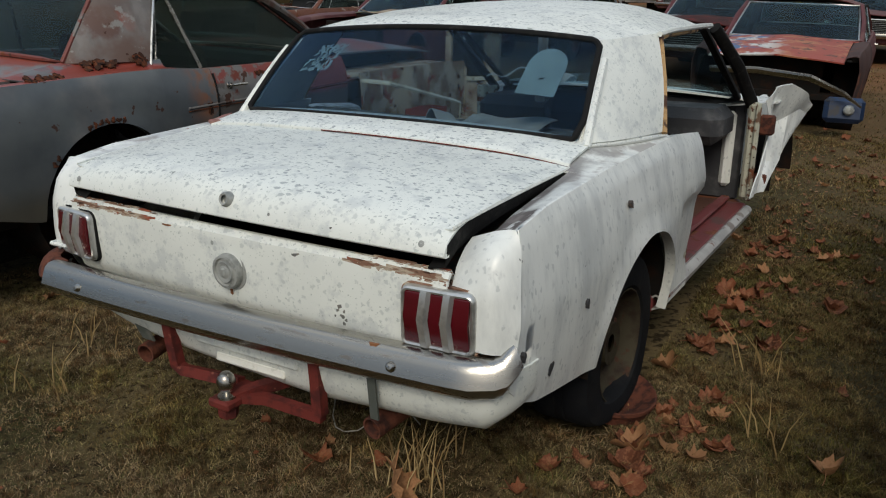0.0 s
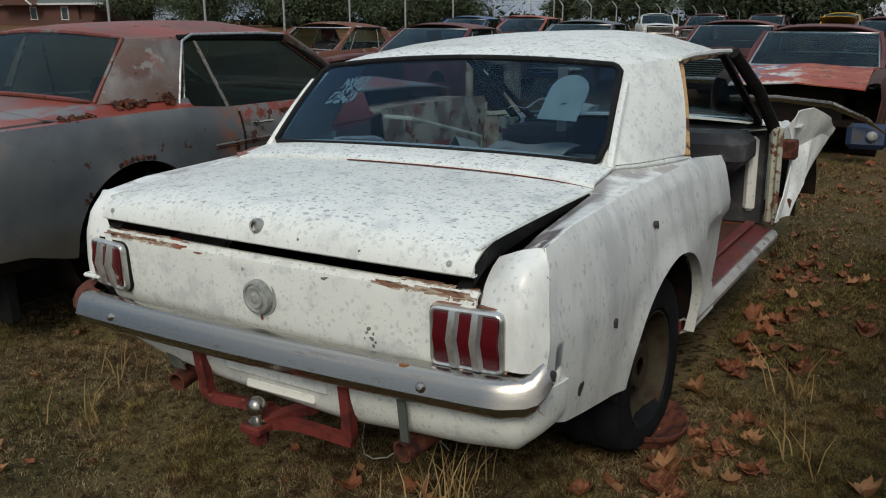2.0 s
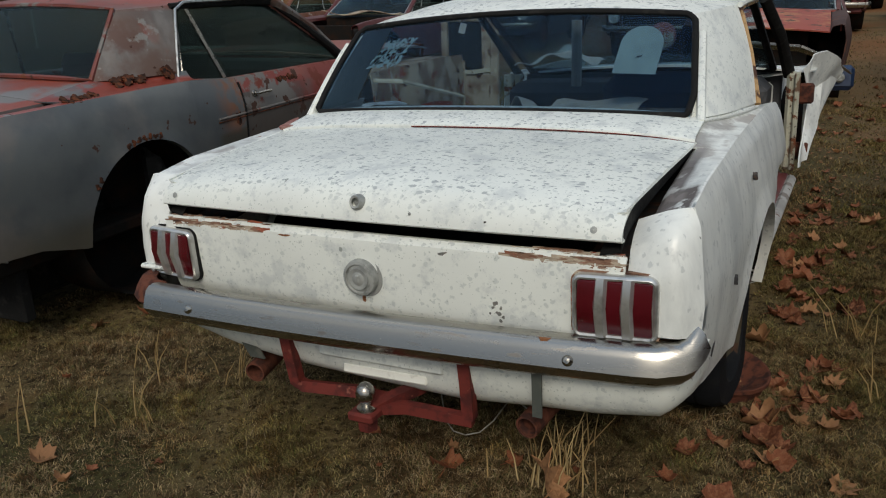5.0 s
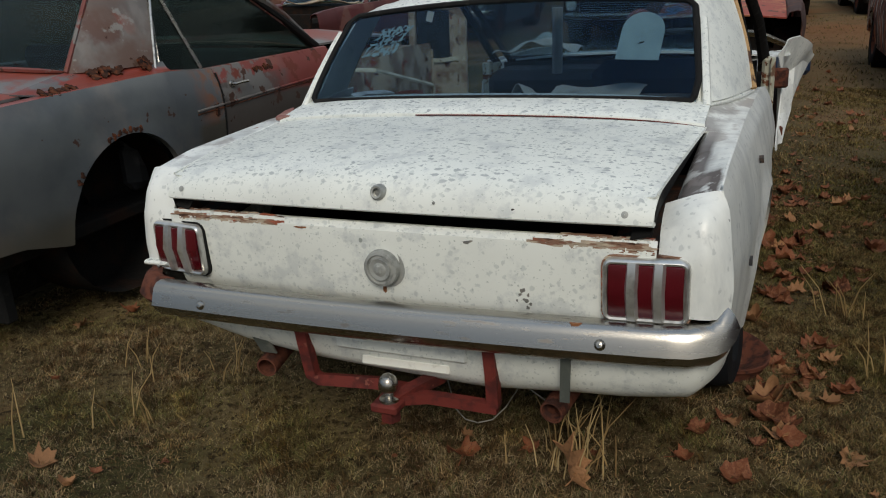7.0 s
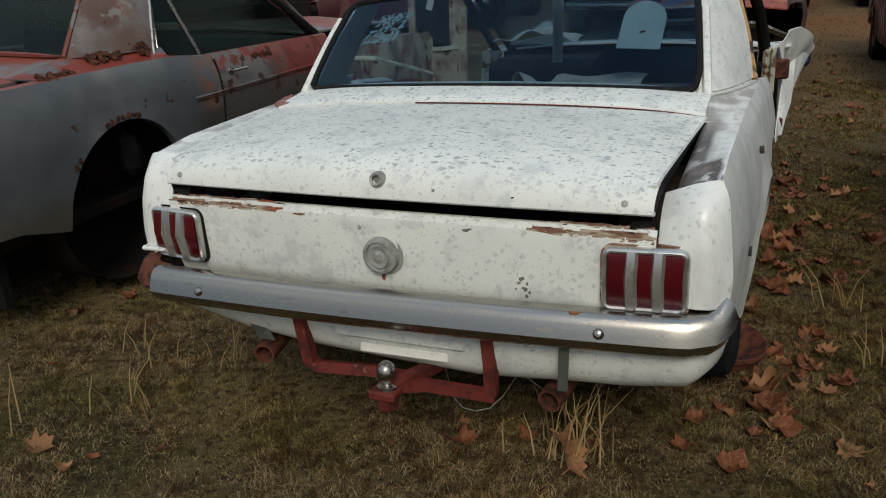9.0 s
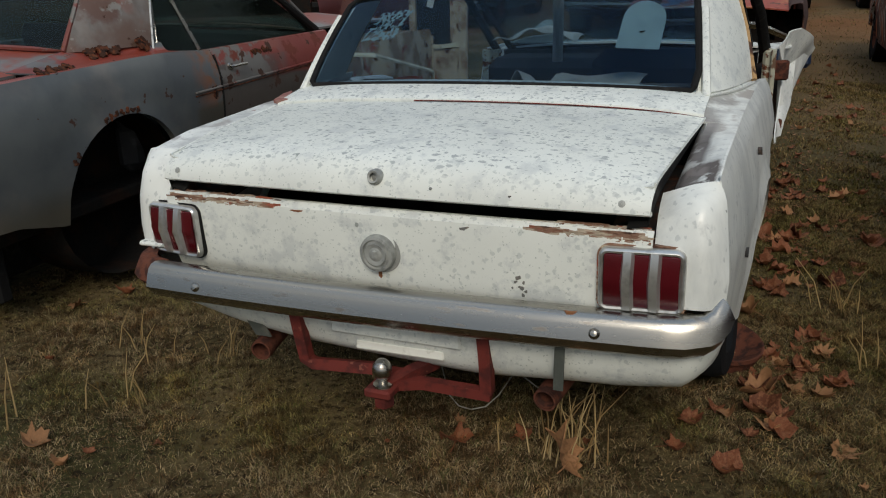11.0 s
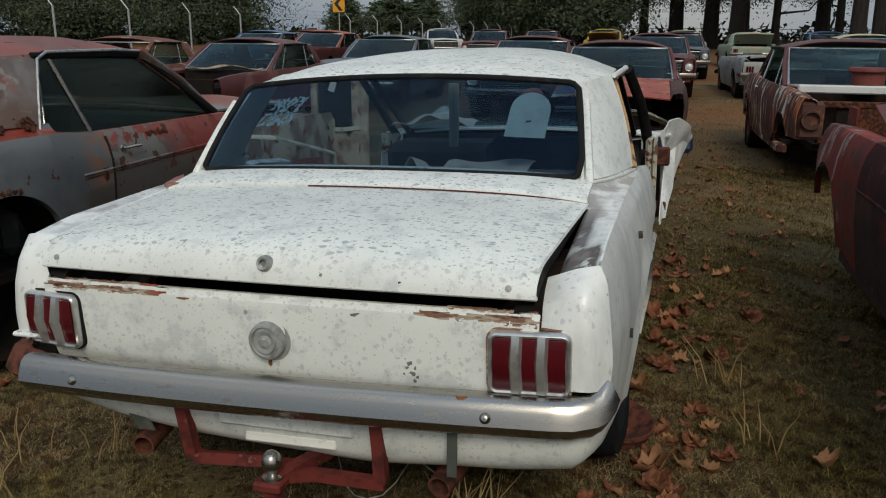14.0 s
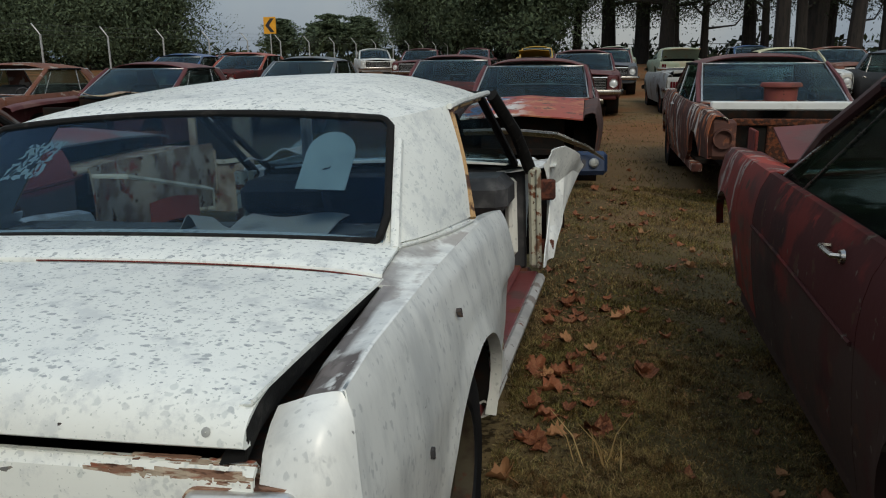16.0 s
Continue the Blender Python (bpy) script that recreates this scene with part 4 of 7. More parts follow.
            shards.append(sheet(box_, 0.002))
        part("rust_seam", join(*shards), flaking_rust, tail, "delaminated rusty seam", smooth=0)
    part("trunk_floor", box(-0.66, 0.10, 0.45, 0.66, 0.86, 0.50), underbody, c)
    # fuel cap, lock, script holes
    cap = part("fuel_cap", moved(lathe([(0.001, -0.020), (0.010, -0.021), (0.018, -0.017), (0.028, -0.019), (0.030, -0.014), (0.035, -0.012), (0.038, -0.017), (0.045, -0.015), (0.048, -0.004), (0.048, 0.012), (0.001, 0.012)], 36, "y"), at(0.005, 0.036, 0.661)), dead_metal, tail, "oxidised grey metal fuel cap")
    part("cap_badge", moved(box(-0.006, -0.024, -0.010, 0.006, -0.017, 0.012, 0.003), at(0.005, 0.036, 0.661)), dead_metal, cap)
    part("cap_gasket", moved(lathe([(0.02, 0.0), (0.052, -0.002), (0.054, 0.004), (0.052, 0.014), (0.02, 0.014)], 30, "y"), at(0.012, 0.041, 0.661)), dead_metal, tail)
    # trunk lid: one sheet rolled over at its rear edge
    roll = ((0.628, 0.928), (0.56, 0.925), (0.48, 0.921), (0.40, 0.917), (0.32, 0.912), (0.25, 0.907), (0.19, 0.901), (0.15, 0.896), (0.12, 0.890), (0.095, 0.882), (0.075, 0.872), (0.060, 0.860), (0.049, 0.846), (0.041, 0.831), (0.036, 0.817), (0.034, 0.808), (0.040, 0.803), (0.055, 0.803))
    P = []
    for y, z in roll:
        hw = lerp(0.662, 0.695, (y - 0.05) / 0.58)
        fade = min(1, max(0, (z - 0.815) / 0.07))
        P.append([(hw * u, y + 0.012 * u * u, z + (0.018 * (1 - u * u) - 0.010 * abs(u) ** 8 - 0.010) * fade) for u in np.linspace(-1, 1, 25)])
    top = sheet(P, 0.010)
    edge = sheet([[(lerp(0.660, 0.695, k) + d, lerp(0.085, 0.64, k), 0.868 + 0.041 * k ** 0.8 - h) for d, h in ((0, 0), (0.0015, 0.003), (-0.001, 0.006), (-0.02, 0.008))] for k in np.linspace(0, 1, 12)], 0.004)
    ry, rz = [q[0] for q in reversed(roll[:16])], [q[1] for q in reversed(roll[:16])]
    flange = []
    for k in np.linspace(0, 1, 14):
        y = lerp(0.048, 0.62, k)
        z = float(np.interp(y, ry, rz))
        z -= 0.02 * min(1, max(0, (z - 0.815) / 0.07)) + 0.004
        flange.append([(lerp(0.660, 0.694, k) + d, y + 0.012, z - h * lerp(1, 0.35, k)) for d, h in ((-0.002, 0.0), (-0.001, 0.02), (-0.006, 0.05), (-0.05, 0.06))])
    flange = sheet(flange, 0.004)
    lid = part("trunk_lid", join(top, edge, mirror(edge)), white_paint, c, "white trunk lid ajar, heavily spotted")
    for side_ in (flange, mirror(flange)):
        part("lid_flange", side_, gasket_and_shade_black, lid, "black inner flange of the lid")
    part("trunk_lock", moved(join(lathe([(0.010, -0.014), (0.015, -0.016), (0.019, -0.010), (0.021, 0.004), (0.010, 0.004)], 20, "y"), lathe([(0.001, -0.004), (0.010, -0.003), (0.010, 0.004), (0.001, 0.004)], 12, "y")), at(0.006, 0.050, 0.851) @ pose(0, 0, 0, -14)), dead_metal, lid, "bare lock cylinder")
    for x, z in ((-0.615, 0.832), (0.60, 0.828), (0.155, 0.834)):
        part("lid_hole", moved(lathe([(0.001, -0.002), (0.008 if abs(x) > 0.5 else 0.004, -0.001), (0.001, 0.004)], 12, "y"), at(x, 0.041 + 0.012 * (x / 0.66) ** 2, z) @ pose(0, 0, 0, -25)), dead_metal, lid)
    # filler panel below the rear glass
    P = []
    for k, (y, z) in enumerate(((0.642, 0.900), (0.640, 0.918), (0.644, 0.928), (0.66, 0.936), (0.74, 0.950), (0.795, 0.959), (0.815, 0.963))):
        P.append([(lerp(0.695, 0.69, k / 6) * u, y + 0.006 * u * u, z + 0.016 * (1 - u * u) - 0.012 * abs(u) ** 6) for u in np.linspace(-1, 1, 21)])
    part("deck_filler_panel", sheet(P, -0.008), white_paint, c)
    part("lid_seam", tube([(0.68 * u, 0.636 + 0.010 * u * u, 0.921 + 0.018 * (1 - u * u) - 0.012 * abs(u) ** 6) for u in np.linspace(-0.25, 0.97, 15)], 0.0022, 5), hitch_red, c, "thin red primer seam")
    # roof
    part("roof", F.roof(), white_paint, c, "white roof with grey spotting")
    for s in (1, -1):
        fl = (lambda q: q) if s > 0 else mirror
        part("roof_rail", fl(tube([(0.688, 1.40, 1.236), (0.700, 1.5, 1.246), (0.690, 1.9, 1.25), (0.66, 2.22, 1.246)], 0.010, 6)), white_paint, c)
        part("weather_strip", fl(tube([(0.782, 1.228, 0.930), (0.738, 1.328, 1.085), (0.687, 1.418, 1.222), (0.690, 1.5, 1.232), (0.680, 1.9, 1.236)], 0.010, 6)), mat("ochre_sealant", (0.42, 0.26, 0.12), [(DKRUST, 20, 0.5, 0.6)], rough=0.85, bump=(60, 0.4)), c, "perished ochre sealant")
        part("windshield_pillar", fl(tube([(0.735, 2.92, 0.85), (0.715, 2.6, 1.05), (0.672, 2.24, 1.236)], [0.034, 0.03, 0.026], 8, flat=0.7)), gasket_and_shade_black, c)
    for s in (1, -1):
        fl = (lambda q: q) if s > 0 else mirror
        part("pillar_fillet", fl(tube([(lerp(0.672, 0.783, k) + 0.012 * math.sin(math.pi * k), lerp(0.79, 1.23, k), lerp(0.944, 0.927, k) - 0.004) for k in np.linspace(0, 1, 9)], [0.004, 0.006, 0.008, 0.009, 0.009, 0.009, 0.008, 0.006, 0.004], 8)), white_paint, c)
    # rear glass with gasket and papers
    ga, gb = F.rear_glass
    g = part("rear_window", F.pane(ga, gb, bulge=-0.02, shrink=0.006, cols=15, rows=8), glass_hero, c, "tinted rear glass, dusty")
    g.visible_shadow = False
    loop = []
    for u in np.linspace(-0.97, 0.97, 15):
        loop.append((u * ga[0], ga[1] - 0.02 * (1 - u * u) - 0.002, ga[2] + 0.006 + 0.014 * (1 - u * u)))
    loop.append((0.985 * ga[0], ga[1], ga[2] + 0.02))
    for k in (0.2, 0.4, 0.6, 0.8, 0.88, 0.92):
        loop.append((lerp(ga[0], gb[0], k) + 0.006, lerp(ga[1], gb[1], k) - 0.002, lerp(ga[2], gb[2], k) + 0.012 * math.sin(math.pi * k)))
    loop.append((gb[0] + 0.002, lerp(ga[1], gb[1], 0.955) - 0.003, lerp(ga[2], gb[2], 0.955)))
    loop.append((gb[0] - 0.008, lerp(ga[1], gb[1], 0.985) - 0.004, lerp(ga[2], gb[2], 0.985)))
    for u in np.linspace(0.965, -0.965, 17):
        loop.append((u * gb[0], gb[1] - 0.006 - 0.02 * (1 - u * u), gb[2] - 0.001 + 0.03 * (1 - u * u)))
    loop.append((-gb[0] + 0.008, lerp(ga[1], gb[1], 0.985) - 0.004, lerp(ga[2], gb[2], 0.985)))
    loop.append((-gb[0] - 0.002, lerp(ga[1], gb[1], 0.955) - 0.003, lerp(ga[2], gb[2], 0.955)))
    for k in (0.92, 0.88, 0.8, 0.6, 0.4, 0.2):
        loop.append((-lerp(ga[0], gb[0], k) - 0.006, lerp(ga[1], gb[1], k) - 0.002, lerp(ga[2], gb[2], k) + 0.012 * math.sin(math.pi * k)))
    loop.append((-0.985 * ga[0], ga[1], ga[2] + 0.02))
    part("rear_window_gasket", tube(loop, 0.0105, 8, closed=True), gasket_and_shade_black, c, "cracked black rubber gasket")
    for s in (1, -1):
        rv = [(s * (lerp(ga[0], gb[0], k) + 0.026), lerp(ga[1], gb[1], k) - 0.002 + 0.012 * k, lerp(ga[2], gb[2], k) + 0.012 * math.sin(math.pi * k) - 0.002) for k in np.linspace(-0.02, 0.78, 8)]
        part("window_reveal", tube(rv, 0.013, 8), white_paint, c)

    def on_glass(x, k, d=0.010):
        """A point just inside the glass; k runs up it."""
        u = x / lerp(ga[0], gb[0], k)
        return Vector((x, lerp(ga[1], gb[1], k) - 0.02 * (1 - u * u) + d, lerp(ga[2], gb[2], k) + 0.012 * math.sin(math.pi * k) + (0.03 * k + 0.014 * (1 - k)) * (1 - u * u) - d * 0.6))

    outline = [(0.395, 0.37), (0.525, 0.37), (0.530, 0.66)] + [(0.465 + 0.065 * math.cos(radians(a)), 0.66 + 0.20 * math.sin(radians(a))) for a in range(18, 180, 18)] + [(0.400, 0.66)]
    v = [on_glass(x, k) for x, k in outline] + [on_glass(x, k, 0.012) for x, k in outline]
    n = len(outline)
    f = [tuple(range(n)), tuple(reversed(range(n, 2 * n)))] + [(i, i + n, (i + 1) % n + n, (i + 1) % n) for i in range(n)]
    st = part("window_sheet", (v, f), paper_teal, c, "pale round-topped paper sheet stuck inside the glass", smooth=0)
    mk = [(0.456, 0.520), (0.462, 0.535), (0.472, 0.538), (0.476, 0.55), (0.474, 0.53), (0.464, 0.522)]
    v = [on_glass(x, k, 0.008) for x, k in mk] + [on_glass(x, k, 0.009) for x, k in mk]
    n = len(mk)
    part("ink_mark", (v, [tuple(range(n)), tuple(reversed(range(n, 2 * n)))] + [(i, i + n, (i + 1) % n + n, (i + 1) % n) for i in range(n)]), ink, st, smooth=0)
    # what is left of a window sticker: its torn rim and a few scraps inside it
    rs = random.Random(11)
    grid = [[(lerp(-0.512, -0.385, i / 15) + 0.05 * j / 11 + rs.uniform(-0.005, 0.005), lerp(0.47, 0.80, j / 11) + rs.uniform(-0.012, 0.012)) for j in range(12)] for i in range(16)]
    bits = []
    for i in range(15):
        for j in range(11):
            rim = i in (0, 1, 13, 14) or j in (0, 1, 9, 10)
            if rs.random() < (0.72 if rim else 0.45):
                q = [grid[i][j], grid[i + 1][j], grid[i + 1][j + 1], grid[i][j + 1]]
                if rs.random() < 0.4:
                    q.pop(rs.randrange(4))
                v = [on_glass(a, b) for a, b in q] + [on_glass(a, b, 0.011) for a, b in q]
                n = len(q)
                bits.append((v, [tuple(range(n)), tuple(reversed(range(n, 2 * n)))] + [(k, k + n, (k + 1) % n + n, (k + 1) % n) for k in range(n)]))
    part("torn_sticker", join(*bits), paper_teal, c, "torn remains of a window sticker", smooth=0)
    # bumper, skewed on its brackets
    path, n = [], 31
    for i in range(n):
        x = lerp(-0.70, 0.765, i / (n - 1))
        y = -0.050 + 0.030 * abs(x / 0.8) ** 2 + 0.022 * (max(0, abs(x) - 0.70) / 0.065) ** 2
        path.append((x, y, 0.543 + 0.004 * max(0, x - 0.70) / 0.065))
    path += [(0.783, 0.013, 0.554), (0.794, 0.028, 0.570), (0.800, 0.045, 0.588)]
    sec = [(-0.050, 0.040), (-0.030, 0.044), (-0.014, 0.042), (-0.004, 0.034), (0.003, 0.020), (0.010, 0.002), (0.0145, -0.010), (0.006, -0.022), (-0.004, -0.035), (-0.014, -0.045), (-0.028, -0.050)]
    bm_ = at(0.03, 0, 0) @ pose(0, 0, 0, 0, 0, 3.0)
    tall = [1.0] * n + [1.0, 0.92, 0.78]
    bump = part("rear_bumper", moved(bar_loft(path, sec, tall), bm_), chrome, c, "dulled chrome bumper with a rust bleed")
    for x in (-0.531, 0.531):
        y = -0.052 + 0.030 * abs(x / 0.8) ** 2
        part("bumper_bolt", moved(lathe([(0.001, -0.014), (0.007, -0.013), (0.012, -0.008), (0.014, 0.0), (0.001, 0.004)], 16, "y"), bm_ @ at(x, y - 0.006, 0.548) @ pose(0, 0, 0, -25)), chrome, bump)
    part("bumper_end", moved(bar_loft([(-0.812, 0.15, 0.562), (-0.810, 0.10, 0.560), (-0.800, 0.055, 0.558), (-0.776, 0.015, 0.553), (-0.740, -0.008, 0.549), (-0.690, -0.018, 0.547)], [(a - 0.006, b * 0.82) for a, b in sec]), bm_), exhaust_rust, c, "rusted stump of the bumper end")
    part("end_strip", box(-0.792, 0.034, 0.600, -0.69, 0.075, 0.614, 0.005), white_paint, c)
    # valance
    P = []
    turn = [k / 6 for k in range(7)]
    for side_, x, q in [(-1, 0.735, k) for k in reversed(turn[1:])] + [(1, x, 0) for x in np.linspace(-0.735, 0.735, 31)] + [(1, 0.735, k) for k in turn[1:]]:
        x0 = side_ * x
        zb = float(np.interp(x0, (-0.735, -0.68, -0.5, -0.29, -0.03, 0.23, 0.355, 0.46, 0.6, 0.735), (0.420, 0.406, 0.366, 0.346, 0.337, 0.329, 0.340, 0.350, 0.358, 0.378)))
        row = []
        for k, y in ((0, 0.058), (0.15, 0.050), (0.4, 0.050), (0.6, 0.056), (0.78, 0.068), (0.9, 0.086), (0.97, 0.104), (1.0, 0.122), (1.0, 0.150)):
            y += 0.016 * (x0 / 0.8) ** 2 + 0.010 * math.exp(-((x0 - 0.02) / 0.24) ** 6) * (0.1 < k < 0.7)
            z = lerp(0.54, lerp(zb, max(zb, 0.424), q), k) + (0.004 if y > 0.165 else 0)
            yy = lerp(y, 0.215, 1 - math.cos(q * math.pi / 2))
            xx = lerp(0.735, F.x_at(0.2, z) + 0.0025 - 0.035 * max(0, (k - 0.75) / 0.25) ** 2, math.sin(q * math.pi / 2)) if q else x0
            row.append((side_ * xx if q else x0, yy, z))
        P.append(row)
    val = part("rear_valance", sheet(P, 0.006), white_paint, c, "dented white valance with a rusty lower edge")
    part("plate_recess", moved(box(-0.19, -0.006, -0.032, 0.19, 0.006, 0.032, 0.006), at(0.02, 0.056, 0.445) @ pose(0, 0, 0, -4, -0.5, 0)), white_paint, val, "raised plate panel with rusty holes")
    for x in (-0.15, -0.02, 0.09):
        part("plate_hole", moved(lathe([(0.001, -0.002), (0.005, -0.0015), (0.001, 0.004)], 8, "y"), at(x + 0.02, 0.049, 0.462)), dark_steel, val)
    part("rusted_lip", tube([(q[-2][0], q[-2][1] - 0.002, q[-2][2] + 0.001 * math.sin(40 * q[-2][0])) for q in P[10:-12]], 0.0028, 5), flaking_rust, val)
    plate_white = mat("painted_plate_bar", (0.80, 0.80, 0.74), [((0.55, 0.54, 0.48), 20, 0.55, 0.7)], rough=0.5, bump=(60, 0.1, 0.003))
    part("plate_bar", moved(box(-0.128, -0.006, -0.013, 0.128, 0.006, 0.013, 0.004), at(0.030, 0.062, 0.384) @ pose(0, 0, 0, -14, -1.0, 0)), plate_white, c, "white painted plate bar")
    # tow hitch and exhausts
    h = part("tow_hitch", join(box(-0.02, -0.055, 0.296, 0.055, 0.085, 0.322, 0.006), moved(lathe([(0.001, -0.04), (0.026, -0.04), (0.028, -0.03), (0.028, -0.008), (0.001, -0.008)], 6, "z"), at(0.021, -0.02, 0.305))), hitch_red, c, "home-made hitch of oxide-red steel bar")
    for path_, r_ in (([(-0.285, 0.07, 0.50), (-0.272, 0.045, 0.465), (-0.264, 0.045, 0.40), (-0.256, 0.05, 0.318), (-0.235, 0.055, 0.303), (-0.16, 0.062, 0.306), (-0.02, 0.07, 0.314)], 0.018),
                      ([(0.262, 0.07, 0.49), (0.272, 0.055, 0.468), (0.276, 0.056, 0.40), (0.276, 0.06, 0.305)], 0.018), ([(0.285, 0.06, 0.300), (0.10, 0.045, 0.308), (0.02, -0.01, 0.318)], 0.016), ([(0.03, -0.01, 0.315), (0.065, 0.05, 0.328), (0.10, 0.12, 0.330), (0.115, 0.26, 0.330)], 0.018)):
        part("hitch_bar", tube(path_, r_ * 1.2, 4), hitch_red, h)
    part("tow_ball", moved(lathe([(0.001, 0.074), (0.012, 0.071), (0.021, 0.062), (0.026, 0.048), (0.0255, 0.036), (0.02, 0.025), (0.014, 0.018), (0.013, 0.008), (0.026, 0.006), (0.027, 0.0), (0.001, 0.0)], 20, "z"), at(0.021, -0.02, 0.322)), chrome, h, "scuffed steel tow ball")
    for s, x, y, z in ((-1, -0.435, 0.075, 0.298), (1, 0.412, 0.10, 0.285)):
        ring_ = lathe([(0.026, 0.5), (0.026, 0.0), (0.031, 0.0), (0.032, 0.02), (0.031, 0.5)], 16, "y")
        part("exhaust_pipe", moved(ring_, at(x, y, z) @ pose(0, 0, 0, 6, 0, -8 * s)), exhaust_rust, c, "rusted open exhaust tip")
        p0, p1 = (((-0.468, 0.06, 0.475), (-0.425, 0.09, 0.345)) if s < 0 else ((0.474, 0.024, 0.487), (0.462, 0.052, 0.354)))
        part("exhaust_hanger", sheet([[(lerp(p0[0], p1[0], k) + a, lerp(p0[1], p1[1], k), lerp(p0[2], p1[2], k)) for k in np.linspace(0, 1, 5)] for a in ((-0.026, -0.01, 0.01, 0.026) if s < 0 else (-0.012, -0.005, 0.005, 0.012))], 0.006), dark_steel, c)
    # right side: open doorway, hinge post, torn fender
    post = worn("hinge_post_paint", (0.50, 0.50, 0.40), (0.16, 0.09, 0.055), 0.7, scale=9)
    part("hinge_post", join(box(0.73, 2.87, 0.36, 0.785, 2.93, 0.86, 0.015), box(0.77, 2.85, 0.36, 0.795, 2.875, 0.86, 0.006)), post, c, "pale hinge post with rust and a torn hinge")
    part("door_hinge", box(0.785, 2.88, 0.70, 0.86, 2.93, 0.80, 0.01), exhaust_rust, c)
    part("door_hinge", box(0.785, 2.88, 0.43, 0.85, 2.93, 0.50, 0.01), exhaust_rust, c)
    part("latch_pillar", box(0.70, 1.56, 0.36, 0.80, 1.62, 0.86, 0.012), post, c)
    tor = [[(0.80, 2.92, 0.87), (0.82, 2.95, 0.70), (0.83, 2.80, 0.52), (0.83, 2.62, 0.43)],
           [(0.84, 2.93, 0.935), (0.815, 3.04, 0.74), (0.815, 2.97, 0.55), (0.815, 2.74, 0.42)],
           [(0.90, 3.02, 0.945), (0.87, 3.12, 0.78), (0.88, 3.05, 0.56), (0.85, 2.86, 0.41)],
           [(0.955, 3.18, 0.89), (0.925, 3.22, 0.80), (0.875, 3.12, 0.62), (0.830, 2.90, 0.41)],
           [(0.975, 3.29, 0.83), (0.935, 3.30, 0.77), (0.872, 3.20, 0.63), (0.826, 2.98, 0.45)]]
    fine = []
    T = np.array(tor)
    for a in np.linspace(0, 4, 17):
        i, t = min(int(a), 3), a - min(int(a), 3)
        r = T[i] * (1 - t) + T[i + 1] * t
        row = []
        for b in np.linspace(0, 3, 13):
            j, u = min(int(b), 2), b - min(int(b), 2)
            row.append(r[j] * (1 - u) + r[j + 1] * u + np.array([0.008 * math.sin(a * 3 + b * 2), 0, 0.006 * math.sin(b * 4 + a)]))
        fine.append(row)
    part("front_fender", sheet(fine, 0.006), quarter_paint, c, "crumpled white fender torn outward", smooth=20)
    part("inner_fender", join(moved(box(0.60, 2.95, 0.40, 0.66, 3.9, 0.80, 0.02), Matrix()), sheet([[(x, y, 0.845 + 0.02 * math.sin(y * 9 + x * 7)) for x in np.linspace(0.56, 0.86, 5)] for y in np.linspace(2.94, 3.5, 9)], -0.006)), quarter_paint, c)
    part("front_fender", mirror(F.side(d1 + 0.004, 4.3, rows=10)), quarter_paint, c)
    part("cowl_panel", sheet([[(x, y, 0.87 + 0.03 * (1 - (x / 0.7) ** 2)) for x in np.linspace(-0.72, 0.72, 11)] for y in (2.93, 3.0, 3.08)], -0.01), white_paint, c)
    # inside
    part("floor_pan", box(-0.74, 0.86, 0.28, 0.72, 3.02, 0.33, 0.01), worn("floor_rust", (0.10, 0.045, 0.03), (0.05, 0.03, 0.02), 0.6), c)
    part("firewall", box(-0.72, 2.98, 0.33, 0.70, 3.02, 0.86, 0.01), interior_dark, c)
    part("seat_bulkhead", box(-0.66, 0.86, 0.33, 0.66, 0.89, 0.90, 0.005), interior_dark, c)
    part("package_shelf", sheet([[(x, y, 0.925 + 0.006 * math.sin(x * 9) * math.sin(y * 11)) for x in np.linspace(-0.65, 0.65, 21)] for y in np.linspace(0.81, 1.18, 7)], -0.02), shelf_dust, c, "dusty package shelf with warped board")
    part("headliner", sheet([[(x, y, 1.205 + 0.05 * (1 - (x / 0.66) ** 2)) for x in np.linspace(-0.57, 0.57, 9)] for y in np.linspace(1.17, 2.2, 7)], 0.008), interior_dark, c)
    part("rear_seat", join(box(-0.60, 1.15, 0.33, 0.60, 1.62, 0.56, 0.05), moved(box(-0.60, -0.06, 0, 0.60, 0.06, 0.42, 0.05), at(0, 1.22, 0.50) @ pose(0, 0, 0, 12))), interior_blue, c)
    for s in (1, -1):
        part("front_seat", join(box(s * 0.36 - 0.25, 1.82, 0.36, s * 0.36 + 0.25, 2.32, 0.54, 0.05), moved(box(s * 0.36 - 0.24, -0.06, 0, s * 0.36 + 0.24, 0.06, 0.50 if s > 0 else 0.14, 0.06), at(0, 1.86, 0.50) @ pose(0, 0, 0, 16))), interior_blue if s > 0 else interior_dark, c)
    part("dashboard", join(box(-0.70, 2.62, 0.66, 0.66, 2.95, 0.84, 0.05), box(-0.66, 2.60, 0.56, 0.10, 2.72, 0.68, 0.02)), interior_dark, c)
    loop = [(u * 0.66, 2.93 + 0.10 * (1 - u * u), 0.875) for u in np.linspace(-1, 1, 9)] + [(u * 0.62, 2.24 + 0.08 * (1 - u * u), 1.238) for u in np.linspace(1, -1, 9)]
    part("door_jamb", join(box(-0.765, 2.74, 0.34, -0.715, 2.80, 0.88, 0.008), box(-0.725, 2.81, 0.34, -0.690, 2.86, 0.87, 0.006), box(-0.775, 2.735, 0.60, -0.758, 2.765, 0.66, 0.004)), post, c, "chipped pale door jamb")
    part("windshield_frame", tube(loop, 0.018, 6, closed=True), gasket_and_shade_black, c)
